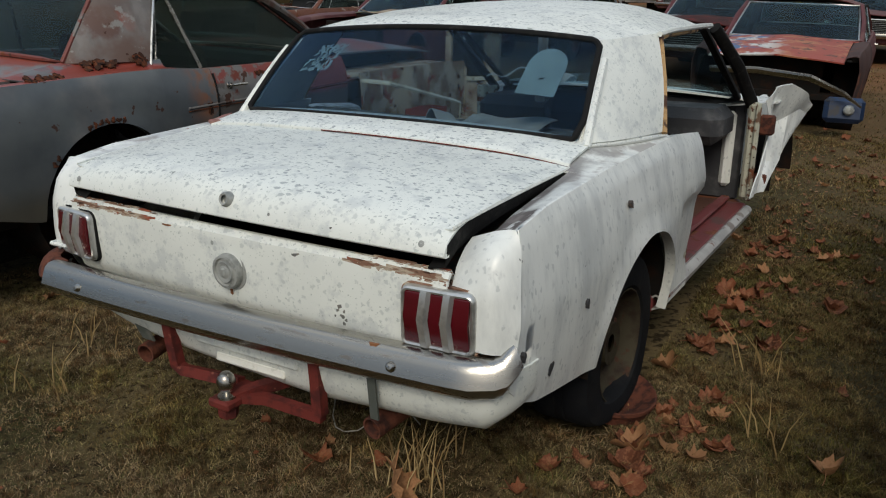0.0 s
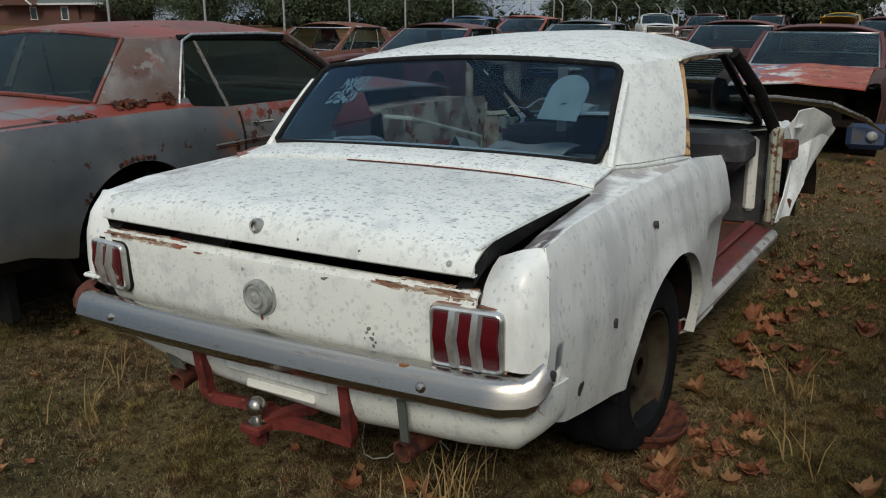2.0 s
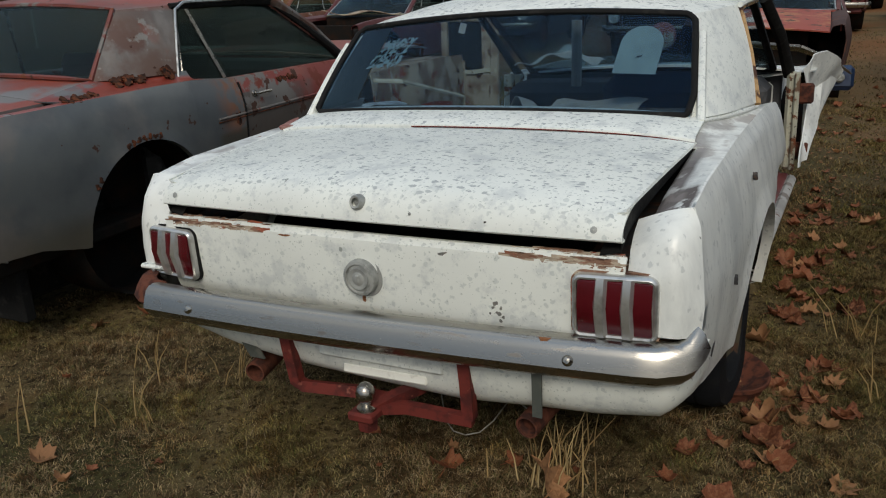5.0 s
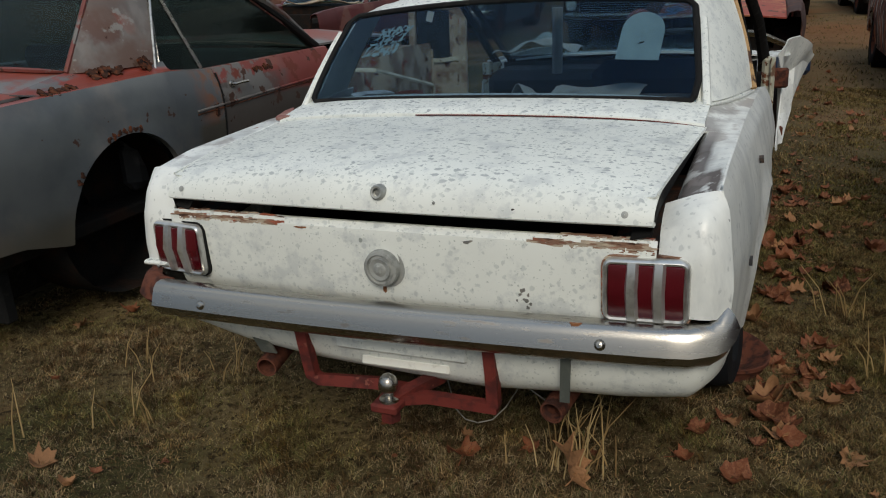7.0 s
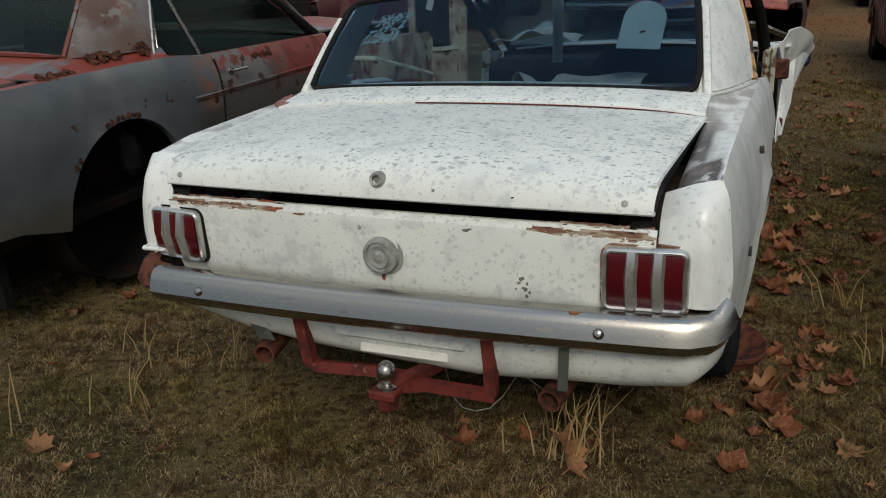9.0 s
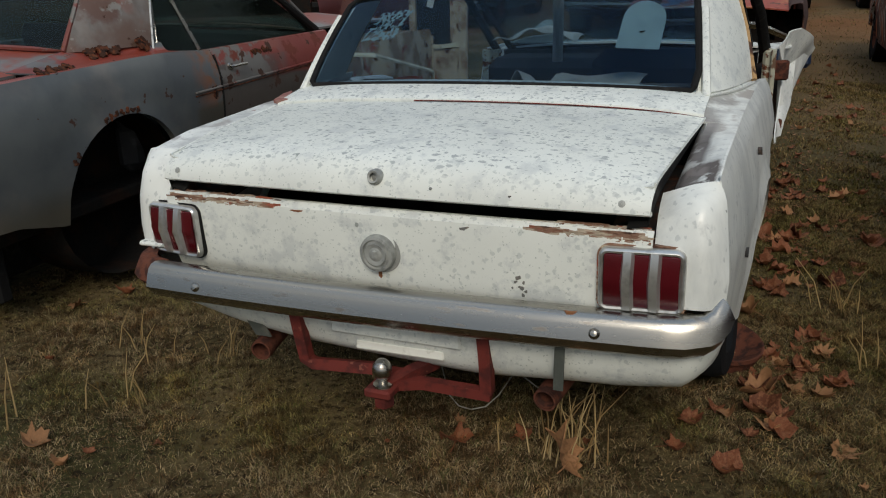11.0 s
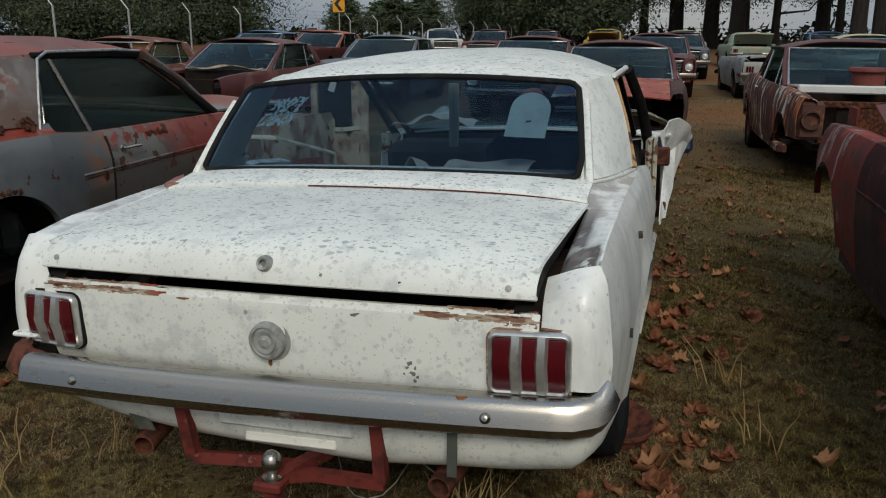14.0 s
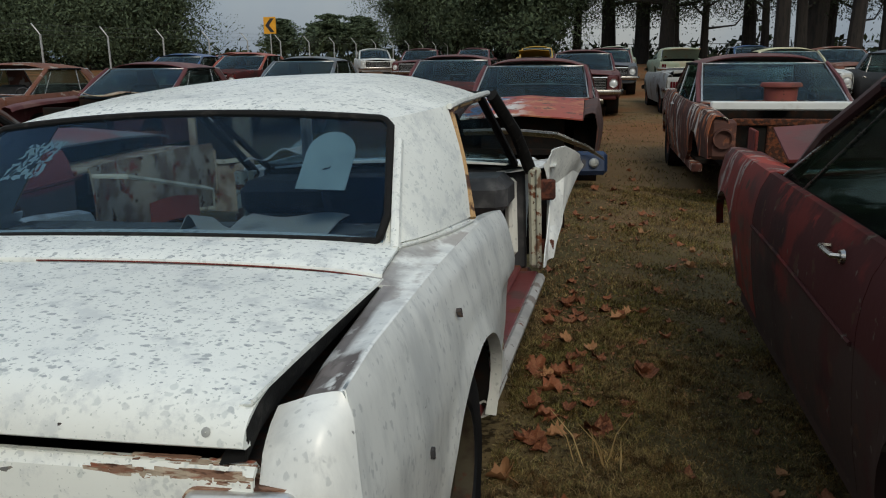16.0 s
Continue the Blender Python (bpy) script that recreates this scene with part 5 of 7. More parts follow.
    g = part("windshield", F.pane(F.wind, F.header, bulge=0.09, shrink=0.02), glass_clear, c, "tinted windshield")
    g.visible_shadow = False
    for s in (1, -1):
        hero_tail_lamp(c, s)
    grey = mat("bare_grey_undercoat", (0.13, 0.13, 0.12), [((0.22, 0.20, 0.17), 30, 0.45, 0.65)], rough=0.8)
    faded = mat("faded_grey_primer", (0.27, 0.28, 0.265), [((0.18, 0.18, 0.17), 30, 0.45, 0.65)], rough=0.8)
    dark = mat("dark_bare_metal", (0.035, 0.035, 0.038), [((0.08, 0.05, 0.035), 40, 0.5, 0.65)], rough=0.8)
    bleed = mat("rust_bleed", (0.25, 0.10, 0.04), [((0.12, 0.045, 0.02), 30, 0.45, 0.65)], rough=0.8)
    primer = mat("red_primer_patch", (0.22, 0.085, 0.07), [((0.30, 0.17, 0.14), 16, 0.45, 0.65), (DKRUST, 24, 0.6, 0.7)], rough=0.8, bump=(50, 0.3, 0.003))
    CHIPS = [((-0.740, 0.36, 0.8865), (0.016, 0.050), (0.03, -0.07, 1), primer), ((-0.752, 0.27, 0.8785), (0.010, 0.026), (0.04, -0.12, 1), primer), ((-0.735, 0.47, 0.8930), (0.014, 0.030), (0.0, -0.05, 1), primer), ((-0.742, 0.565, 0.8990), (0.010, 0.022), (0, -0.08, 1), primer),
             ((-0.715, 0.72, 0.926), (0.035, 0.055), (-0.1, -0.2, 1), primer), ((-0.690, 0.66, 0.926), (0.03, 0.012), (0, -0.3, 1), primer), 
             ((0.690, 0.116, 0.806), (0.013, 0.010), (0.0, -0.75, 0.66), dark), ((0.722, 0.100, 0.797), (0.006, 0.004), (0.0, -0.8, 0.6), grey),
             ((0.366, 0.046, 0.634), (0.007, 0.010), (0, -1, 0), grey), ((0.374, 0.047, 0.608), (0.009, 0.006), (0, -1, 0), grey), ((0.373, 0.046, 0.652), (0.004, 0.006), (0, -1, 0), grey), ((0.360, 0.046, 0.622), (0.005, 0.004), (0, -1, 0), grey), ((0.380, 0.046, 0.622), (0.004, 0.005), (0, -1, 0), grey), ((0.385, 0.047, 0.600), (0.005, 0.004), (0, -1, 0), grey), ((0.356, 0.046, 0.640), (0.003, 0.004), (0, -1, 0), grey), ((0.378, 0.047, 0.590), (0.004, 0.006), (0, -1, 0), grey), ((0.352, 0.046, 0.606), (0.003, 0.003), (0, -1, 0), grey),
             ((0.235, 0.042, 0.744), (0.015, 0.006), (0, -1, 0.2), grey), ((0.165, 0.042, 0.746), (0.010, 0.005), (0, -1, 0.2), grey), ((0.075, 0.042, 0.748), (0.026, 0.004), (0, -1, 0.2), bleed), ((-0.23, 0.042, 0.749), (0.02, 0.004), (0, -1, 0.2), bleed), ((-0.13, 0.042, 0.748), (0.012, 0.004), (0, -1, 0.2), grey),
             ((0.003, 0.044, 0.604), (0.007, 0.016), (0, -1, 0), bleed), ((0.055, 0.05, 0.578), (0.006, 0.004), (0, -1, 0), dark), ((0.09, 0.05, 0.577), (0.009, 0.004), (0, -1, 0), dark),
             ((0.815, 0.302, 0.478), (0.015, 0.024), (1, 0, -0.1), dark), ((0.810, 0.285, 0.462), (0.005, 0.006), (1, 0, -0.1), dark), ((0.842, 0.464, 0.60), (0.008, 0.014), (1, 0, 0), dark), ((0.842, 0.762, 0.799), (0.007, 0.013), (1, 0, 0.1), dark), ((0.832, 0.45, 0.70), (0.005, 0.008), (1, 0, 0), dark), ((0.822, 0.135, 0.575), (0.005, 0.014), (1, -0.2, 0), dark),
             
             ((-0.745, 0.124, 0.842), (0.018, 0.010), (0, -0.75, 0.66), faded), ((-0.715, 0.104, 0.818), (0.010, 0.006), (0, -0.75, 0.66), faded), ((-0.782, 0.062, 0.672), (0.007, 0.026), (-0.4, -1, 0), faded), ((-0.770, 0.0585, 0.645), (0.010, 0.012), (-0.1, -1, 0), faded),
             ((0.35, 0.044, 0.828), (0.004, 0.003), (0, -1, 0.2), dark), ((-0.14, 0.046, 0.64), (0.010, 0.010), (0, -1, 0), grey)]
    rnd = random.Random(31)
    for (x, y, z), (ra, rb), nv, mt in CHIPS:
        nv = Vector(nv).normalized()
        a = Vector((0, 0, 1)) if abs(nv.z) < 0.85 else Vector((0, 1, 0))
        b = (a - nv * a.dot(nv)).normalized()
        a = b.cross(nv)
        n = 18
        ph = [rnd.uniform(0, 6.28) for _ in range(3)]
        rad = [0.82 + 0.16 * math.sin(2 * 6.283 * k / n + ph[0]) + 0.13 * math.sin(3 * 6.283 * k / n + ph[1]) + 0.08 * math.sin(7 * 6.283 * k / n + ph[2]) for k in range(n)]
        ring_ = [Vector((x, y, z)) + nv * 0.0015 + (a * ra * math.cos(6.283 * k / n) + b * rb * math.sin(6.283 * k / n)) * rad[k] for k in range(n)]
        v = ring_ + [p - nv * 0.012 for p in ring_]
        part("paint_chip", (v, [tuple(range(n))] + [(k, k + n, (k + 1) % n + n, (k + 1) % n) for k in range(n)]), mt, c, smooth=0)
    v, f = [], []
    for k in range(11):
        w = 6.283 * k / 11
        v.append(bm_ @ Vector((0.47 + 0.022 * math.cos(w) * rnd.uniform(0.6, 1.3), -0.022 + 0.013 * math.sin(w) * rnd.uniform(0.6, 1.2), 0.5885)))
    part("rust_bleed", (v + [p - Vector((0, 0, 0.01)) for p in v], [tuple(range(11))] + [(k, k + 11, (k + 1) % 11 + 11, (k + 1) % 11) for k in range(11)]), bleed, bump, smooth=0)
    return c


white_wreck()


# junk lying inside the white car
def junk(name, shape, material, label, category, smooth=20):
    ob = solo(name, shape, material, label, category, HERO, "junk inside the white car", smooth=smooth)
    return ob


def crumpled(w, d, amp, seed, n=9):
    r = random.Random(seed)
    return sheet([[((i / n - 0.5) * w, (j / n - 0.5) * d, amp * r.random()) for j in range(n + 1)] for i in range(n + 1)], -0.003)


tan_primer = mat("tan_rusted_primer", (0.36, 0.29, 0.21), [((0.20, 0.13, 0.085), 5, 0.46, 0.60, {"detail": 8}), ((0.24, 0.06, 0.035), 7, 0.60, 0.66, {"detail": 8}), (DKRUST, 12, 0.58, 0.66)], rough=0.85, bump=(40, 0.3, 0.005))
cream_trim = mat("yellowed_cream_trim", (0.46, 0.42, 0.32), [((0.33, 0.28, 0.2), 8, 0.46, 0.66), (DKRUST, 18, 0.62, 0.7)], rough=0.75)
junk("loose_paper", sheet([[(x, 0.93 + 0.12 * k, 0.936 + 0.008 * math.sin(x * 31) + 0.05 * math.exp(-((x - 0.068) / 0.022) ** 2) * (1 - 0.6 * k) + 0.028 * math.exp(-((x - 0.17) / 0.02) ** 2) * (0.4 + k)) for k in np.linspace(0, 1, 6)] for x in np.linspace(0.0, 0.22, 30)], -0.002), pale_trim, "peaked pale paper on the package shelf", "paper")
junk("shelf_liner", sheet([[(x, 0.86 + 0.24 * k, 0.940 + 0.02 * k + 0.007 * math.sin(x * 23 + 5 * k)) for k in np.linspace(0, 1, 7)] for x in np.linspace(0.17, 0.46, 16)], -0.003), pale_trim, "curled grey liner lying on the package shelf", "liner")
junk("shelf_liner", sheet([[(x, 0.84 + 0.13 * k, 0.936 + 0.012 * math.sin(x * 14 + 2) * k) for k in np.linspace(0, 1, 6)] for x in np.linspace(-0.52, -0.04, 22)], -0.003), shelf_dust, "curled grey liner lying on the package shelf", "liner")
junk("pale_pipe", tube([(-0.250, 2.5, 0.84), (-0.245, 2.5, 1.0), (-0.243, 2.5, 1.17)], 0.027, 10), pale_trim, "pale pipe standing in the cabin", "pipe")
junk("loose_paper", sheet([[(x, 2.70 + 0.16 * k, 0.93 + 0.085 * math.exp(-((x + 0.42) / 0.13) ** 2) * (0.6 + 0.4 * k) + 0.012 * math.sin(x * 37 + k * 4)) for k in np.linspace(0, 1, 7)] for x in np.linspace(-0.68, -0.20, 26)], -0.003), pale_trim, "white crumpled sheet on the dashboard", "paper")
junk("red_lamp", moved(lathe([(0.001, -0.05), (0.045, -0.04), (0.07, 0.0), (0.075, 0.03), (0.001, 0.04)], 16, "y"), at(0.11, 2.86, 1.05) @ pose(0, 0, 0, 10, 0, 20)), worn("pink_faded_plastic", (0.42, 0.13, 0.12), (0.55, 0.5, 0.46), 0.2, 0.4, 9), "faded red round lamp on the dashboard", "lamp")

# a rusty rim lying flat against the collapsed tyre
solo("wheel_rim", lathe([(0.05, 0.0), (0.10, 0.01), (0.13, 0.035), (0.155, 0.05), (0.165, 0.06), (0.172, 0.06), (0.172, 0.045), (0.16, 0.03), (0.155, 0.0), (0.05, 0.0)], 24, "z"), exhaust_rust, "rusty steel rim lying flat in the grass", "wheel rim", at(0.735, 0.95, 0.078) @ pose(0, 0, 0, 3, 6, 0) @ Matrix.Diagonal((0.88, 0.88, 0.9, 1)))


# ---------------------------------------------------------------- ground
def grow_ground():
    xs = np.unique(np.concatenate([np.linspace(-900, -40, 14), np.linspace(-40, -6, 35), np.linspace(-6, 8, 113), np.linspace(8, 40, 33), np.linspace(40, 900, 14)]))
    ys = np.unique(np.concatenate([np.linspace(-400, -12, 10), np.linspace(-12, -4, 9), np.linspace(-4, 12, 129), np.linspace(12, 80, 69), np.linspace(80, 1500, 18)]))
    X, Y = np.meshgrid(xs, ys, indexing="ij")
    Z = ground_z(X, Y)
    n, m_ = X.shape
    v = np.stack([X, Y, Z], -1).reshape(-1, 3)
    i = np.arange(n * m_).reshape(n, m_)
    f = np.stack([i[:-1, :-1], i[1:, :-1], i[1:, 1:], i[:-1, 1:]], -1).reshape(-1, 4)
    return v.tolist(), f.tolist()


dirt = mat("dry_turf", (0.072, 0.056, 0.026), [
    ((0.16, 0.118, 0.06), 1.6, 0.42, 0.62), ((0.038, 0.038, 0.014), 0.55, 0.50, 0.62, {"most": 0.85, "seed": 4}),
    ((0.12, 0.050, 0.022), 0.9, 0.57, 0.66, {"most": 0.7, "seed": 11}), ((0.022, 0.015, 0.008), 30, 0.50, 0.62, {"most": 0.85, "detail": 8}),
    ((0.17, 0.13, 0.07), 55, 0.62, 0.68, {"most": 0.7}),
    ((0.155, 0.102, 0.054), 0.8, 0.30, 0.52, {"within": (1, 2.6, 6.0), "also": (0, 0.6, 1.4), "most": 0.8, "seed": 2}),
    ((0.18, 0.078, 0.034), 0.45, 0.36, 0.56, {"within": (1, 9.0, 15.0), "most": 0.85}),
    ((0.072, 0.058, 0.030), 1.1, 0.32, 0.50, {"within": (0, 0.9, 1.6), "also": (1, 5.6, 3.4), "most": 0.75, "seed": 6})], spec=0.08, rough=0.95, bump=(40, 0.8, 0.02))
ground = solo("ground", grow_ground(), dirt, "dead winter turf strewn with brown leaves", "ground", kind="structure")


def grass_mesh(count, seed, region, hmin, hmax, width, dens, sprawl=1.0):
    r = np.random.default_rng(seed)
    x = r.uniform(region[0], region[1], count)
    y = r.uniform(region[2], region[3], count)
    clump = np.sin(x * 5.1 + 1.3 * np.sin(y * 3.7)) * np.sin(y * 4.3 + 1.7 * np.sin(x * 2.9)) + 0.5 * np.sin(x * 13 + y * 11)
    keep = (r.random(count) < dens + 0.35 * clump) & ((np.abs(x) > 0.78) | (y < 0.75))
    x, y, clump = x[keep], y[keep], clump[keep]
    n = len(x)
    z = ground_z(x, y) - 0.004
    a = r.uniform(0, 2 * np.pi, n)
    h = r.uniform(hmin, hmax, n) * (1 + 0.4 * np.clip(clump, -0.6, 1))
    lean = r.uniform(0.3, 2.0, n) * h * sprawl
    b = r.uniform(0, 2 * np.pi, n)
    wx, wy = np.cos(a) * width, np.sin(a) * width
    lx, ly = np.cos(b) * lean, np.sin(b) * lean
    v = np.empty((n, 5, 3))
    v[:, 0] = np.stack([x - wx, y - wy, z], 1)
    v[:, 1] = np.stack([x + wx, y + wy, z], 1)
    v[:, 2] = np.stack([x + wx * 0.7 + lx * 0.35, y + wy * 0.7 + ly * 0.35, z + h * 0.7], 1)
    v[:, 3] = np.stack([x - wx * 0.7 + lx * 0.35, y - wy * 0.7 + ly * 0.35, z + h * 0.7], 1)
    v[:, 4] = np.stack([x + lx, y + ly, z + h], 1)
    k = np.arange(n)[:, None] * 5
    me = bpy.data.meshes.new("grass")
    quads = (k + np.array([[0, 1, 2, 3]]))
    tris = (k + np.array([[3, 2, 4]]))
    me.vertices.add(n * 5)
    me.vertices.foreach_set("co", v.reshape(-1).astype(np.float32))
    loops = np.concatenate([quads.reshape(-1), tris.reshape(-1)]).astype(np.int32)
    starts = np.concatenate([np.arange(n) * 4, 4 * n + np.arange(n) * 3]).astype(np.int32)
    me.loops.add(len(loops))
    me.loops.foreach_set("vertex_index", loops)
    me.polygons.add(2 * n)
    me.polygons.foreach_set("loop_start", starts)
    me.update(calc_edges=True)
    me.validate()
    return me


def island_mat(name, stops, rough=0.85, patchy=False):
    """Blades and leaves: each island takes its own tone."""
    m = bpy.data.materials.new(name)
    m.use_nodes = True
    n, l = m.node_tree.nodes, m.node_tree.links
    g = n.new("ShaderNodeNewGeometry")
    r = n.new("ShaderNodeValToRGB")
    while len(r.color_ramp.elements) < len(stops):
        r.color_ramp.elements.new(0.5)
    for e, (p, c) in zip(r.color_ramp.elements, stops):
        e.position, e.color = p, (*c, 1)
    l.new(g.outputs["Random Per Island"], r.inputs[0])
    tc = n.new("ShaderNodeTexCoord")
    out = r.outputs[0]
    for tint, scale, low, high in ((((0.34, 0.28, 0.23), 18.0, 0.46, 0.60), ((0.72, 0.80, 0.58), 1.6, 0.48, 0.60), ((1.5, 1.4, 1.28), 9.0, 0.53, 0.64)) if patchy else ()):
        nz = n.new("ShaderNodeTexNoise")
        nz.inputs["Scale"].default_value = scale
        nz.inputs["Detail"].default_value = 4
        l.new(tc.outputs["Object"], nz.inputs["Vector"])
        mr = n.new("ShaderNodeMapRange")
        mr.inputs[1].default_value, mr.inputs[2].default_value = low, high
        l.new(nz.outputs["Fac"], mr.inputs[0])
        mx = n.new("ShaderNodeMix")
        mx.data_type, mx.blend_type = "RGBA", "MULTIPLY"
        mx.inputs[7].default_value = (*tint, 1)
        l.new(mr.outputs[0], mx.inputs[0])
        l.new(out, mx.inputs[6])
        out = mx.outputs[2]
    if patchy:
        sp = n.new("ShaderNodeSeparateXYZ")
        l.new(tc.outputs["Object"], sp.inputs[0])
        mr = n.new("ShaderNodeMapRange")
        mr.inputs[1].default_value, mr.inputs[2].default_value, mr.inputs[4].default_value = 0.75, 1.35, 0.8
        l.new(sp.outputs[0], mr.inputs[0])
        mx = n.new("ShaderNodeMix")
        mx.data_type, mx.blend_type = "RGBA", "MULTIPLY"
        mx.inputs[7].default_value = (0.72, 0.70, 0.46, 1)
        l.new(mr.outputs[0], mx.inputs[0])
        l.new(out, mx.inputs[6])
        out = mx.outputs[2]
    l.new(out, n["Principled BSDF"].inputs["Base Color"])
    n["Principled BSDF"].inputs["Roughness"].default_value = rough
    n["Principled BSDF"].inputs["Specular IOR Level"].default_value = 0.2
    return m


thatch_mat = island_mat("straw_thatch", [(0.0, (0.085, 0.055, 0.028)), (0.35, (0.185, 0.125, 0.066)), (0.7, (0.33, 0.24, 0.14)), (0.88, (0.50, 0.40, 0.26)), (0.92, (0.16, 0.15, 0.065)), (1.0, (0.22, 0.20, 0.10))], patchy=True)
loose_mat = island_mat("loose_straw", [(0.0, (0.16, 0.11, 0.06)), (0.4, (0.30, 0.22, 0.13)), (0.8, (0.46, 0.36, 0.23)), (1.0, (0.58, 0.48, 0.32))])
blade_mat = island_mat("dead_grass_blades", [(0.0, (0.065, 0.042, 0.02)), (0.3, (0.16, 0.105, 0.05)), (0.55, (0.29, 0.20, 0.10)), (0.80, (0.38, 0.29, 0.16)), (0.87, (0.085, 0.095, 0.030)), (1.0, (0.13, 0.12, 0.045))], patchy=True)
for k, (cnt, reg, h0, h1, w, de) in enumerate(((300000, (-2.3, 1.9, -0.7, 1.6), 0.005, 0.016, 0.0009, 0.75), (330000, (-2.4, 2.2, -0.75, 2.1), 0.007, 0.022, 0.0015, 0.64), (90000, (0.75, 2.6, 2.1, 7.5), 0.010, 0.030, 0.0024, 0.55), (120000, (0.8, 2.0, -0.3, 3.4), 0.008, 0.026, 0.0015, 0.70), (14000, (0.0, 5.0, 7.5, 17), 0.012, 0.04, 0.005, 0.4), (60000, (-2.3, 1.9, -0.75, 3.2), 0.003, 0.010, 0.0012, 0.45))):
    g = grass_mesh(cnt, 20 + k, reg, h0, h1, w, de, 5.0 if k == 5 else 1.0)
    g.materials.append(thatch_mat if w < 0.001 else loose_mat if k == 5 else blade_mat)
    tagged(new("grass", g), "pale loose straw lying on the turf" if k == 5 else "short dead grass matted over the yard", "grass", kind="stuff")

# tall straw tuft by the right exhaust
straw_mat = island_mat("straw", [(0, (0.22, 0.14, 0.06)), (0.5, (0.36, 0.25, 0.11)), (1, (0.46, 0.35, 0.18))])


def tuft(cx, cy, n, h, seed, spread=0.05):
    r = random.Random(seed)
    shapes = []
    z0 = float(ground_z(cx, cy))
    for _ in range(n):
        a, l = r.uniform(0, 6.28), h * r.uniform(0.45, 1.0)
        x, y = cx + r.gauss(0, spread), cy + r.gauss(0, spread * 0.7)
        s = r.uniform(0.1, 0.6) * l
        shapes.append(tube([(x, y, z0 - 0.005), (x + 0.35 * s * math.cos(a), y + 0.35 * s * math.sin(a), z0 + 0.55 * l), (x + s * math.cos(a), y + s * math.sin(a), z0 + l)], [0.0030, 0.0022, 0.0009], 4))
    return join(*shapes)


for cx, cy, n, h, sd in ((0.40, 0.24, 20, 0.25, 1), (0.38, 0.21, 14, 0.13, 2)):
    solo("grass_tuft", tuft(cx, cy, n, h, sd), straw_mat, "tall tuft of straw-coloured dead grass", "grass tuft", kind="stuff")
for k, (cx, cy) in enumerate(((-1.15, 0.2), (-1.35, 0.55), (-1.0, 0.6), (1.15, 1.45), (1.22, 0.95), (0.35, 0.42), (-1.5, -0.05))):
    solo("grass_tuft", tuft(cx, cy, 7, 0.20, 30 + k, 0.05), straw_mat, "thin stalks of dead grass", "grass tuft", kind="stuff")


# ---------------------------------------------------------------- fallen leaves
leaf_mat = mat("dead_sycamore_leaf", (0.17, 0.055, 0.024), [((0.24, 0.10, 0.05), 9, 0.45, 0.65), ((0.10, 0.035, 0.018), 24, 0.5, 0.7)], spec=0.25, rough=0.7, bump=(60, 0.4, 0.003), vary=0.45)
pale_leaf_mat = mat("pale_dead_leaf", (0.30, 0.15, 0.07), [((0.25, 0.12, 0.055), 14, 0.45, 0.65)], spec=0.25, rough=0.7, bump=(60, 0.4, 0.003), vary=0.3)


def leaf_shape(seed):
    """A curled five-lobed leaf, about one unit wide."""
    r = random.Random(seed)
    ring = []
    for k in range(20):
        a = 2 * math.pi * k / 20
        rad = (0.39, 0.33, 0.43, 0.35)[k % 4] * (1.1 if 3 < k < 17 else 0.8) * r.uniform(0.8, 1.12)
        ring.append((rad * math.cos(a), rad * math.sin(a)))
    c1, c2, ph = r.uniform(0.8, 2.8), r.uniform(-0.9, 1.6), r.uniform(0, 3)

    def lift(x, y):
        u = x * math.cos(ph) + y * math.sin(ph)
        w = -x * math.sin(ph) + y * math.cos(ph)
        return c1 * u * u + c2 * w * w + 0.06 * math.sin(9 * x + 7 * y)

    v = [(0, 0, 0)] + [(x * 0.5, y * 0.5, lift(x * 0.5, y * 0.5)) for x, y in ring] + [(x, y, lift(x, y)) for x, y in ring]
    f = [(0, 1 + i, 1 + (i + 1) % 20) for i in range(20)] + [(1 + i, 21 + i, 21 + (i + 1) % 20, 1 + (i + 1) % 20) for i in range(20)]
    n = len(v)
    v2 = [(x, y, z - 0.02) for x, y, z in v]
    f2 = [tuple(reversed([i + n for i in q])) for q in f] + [(21 + i, 21 + n + i, 21 + n + (i + 1) % 20, 21 + (i + 1) % 20) for i in range(20)]
    st = tube([(-0.28, 0, lift(-0.28, 0)), (-0.5, 0.03, 0.05), (-0.72, 0.1, 0.02)], 0.012, 4)
    return join((v + v2, f + f2), st)


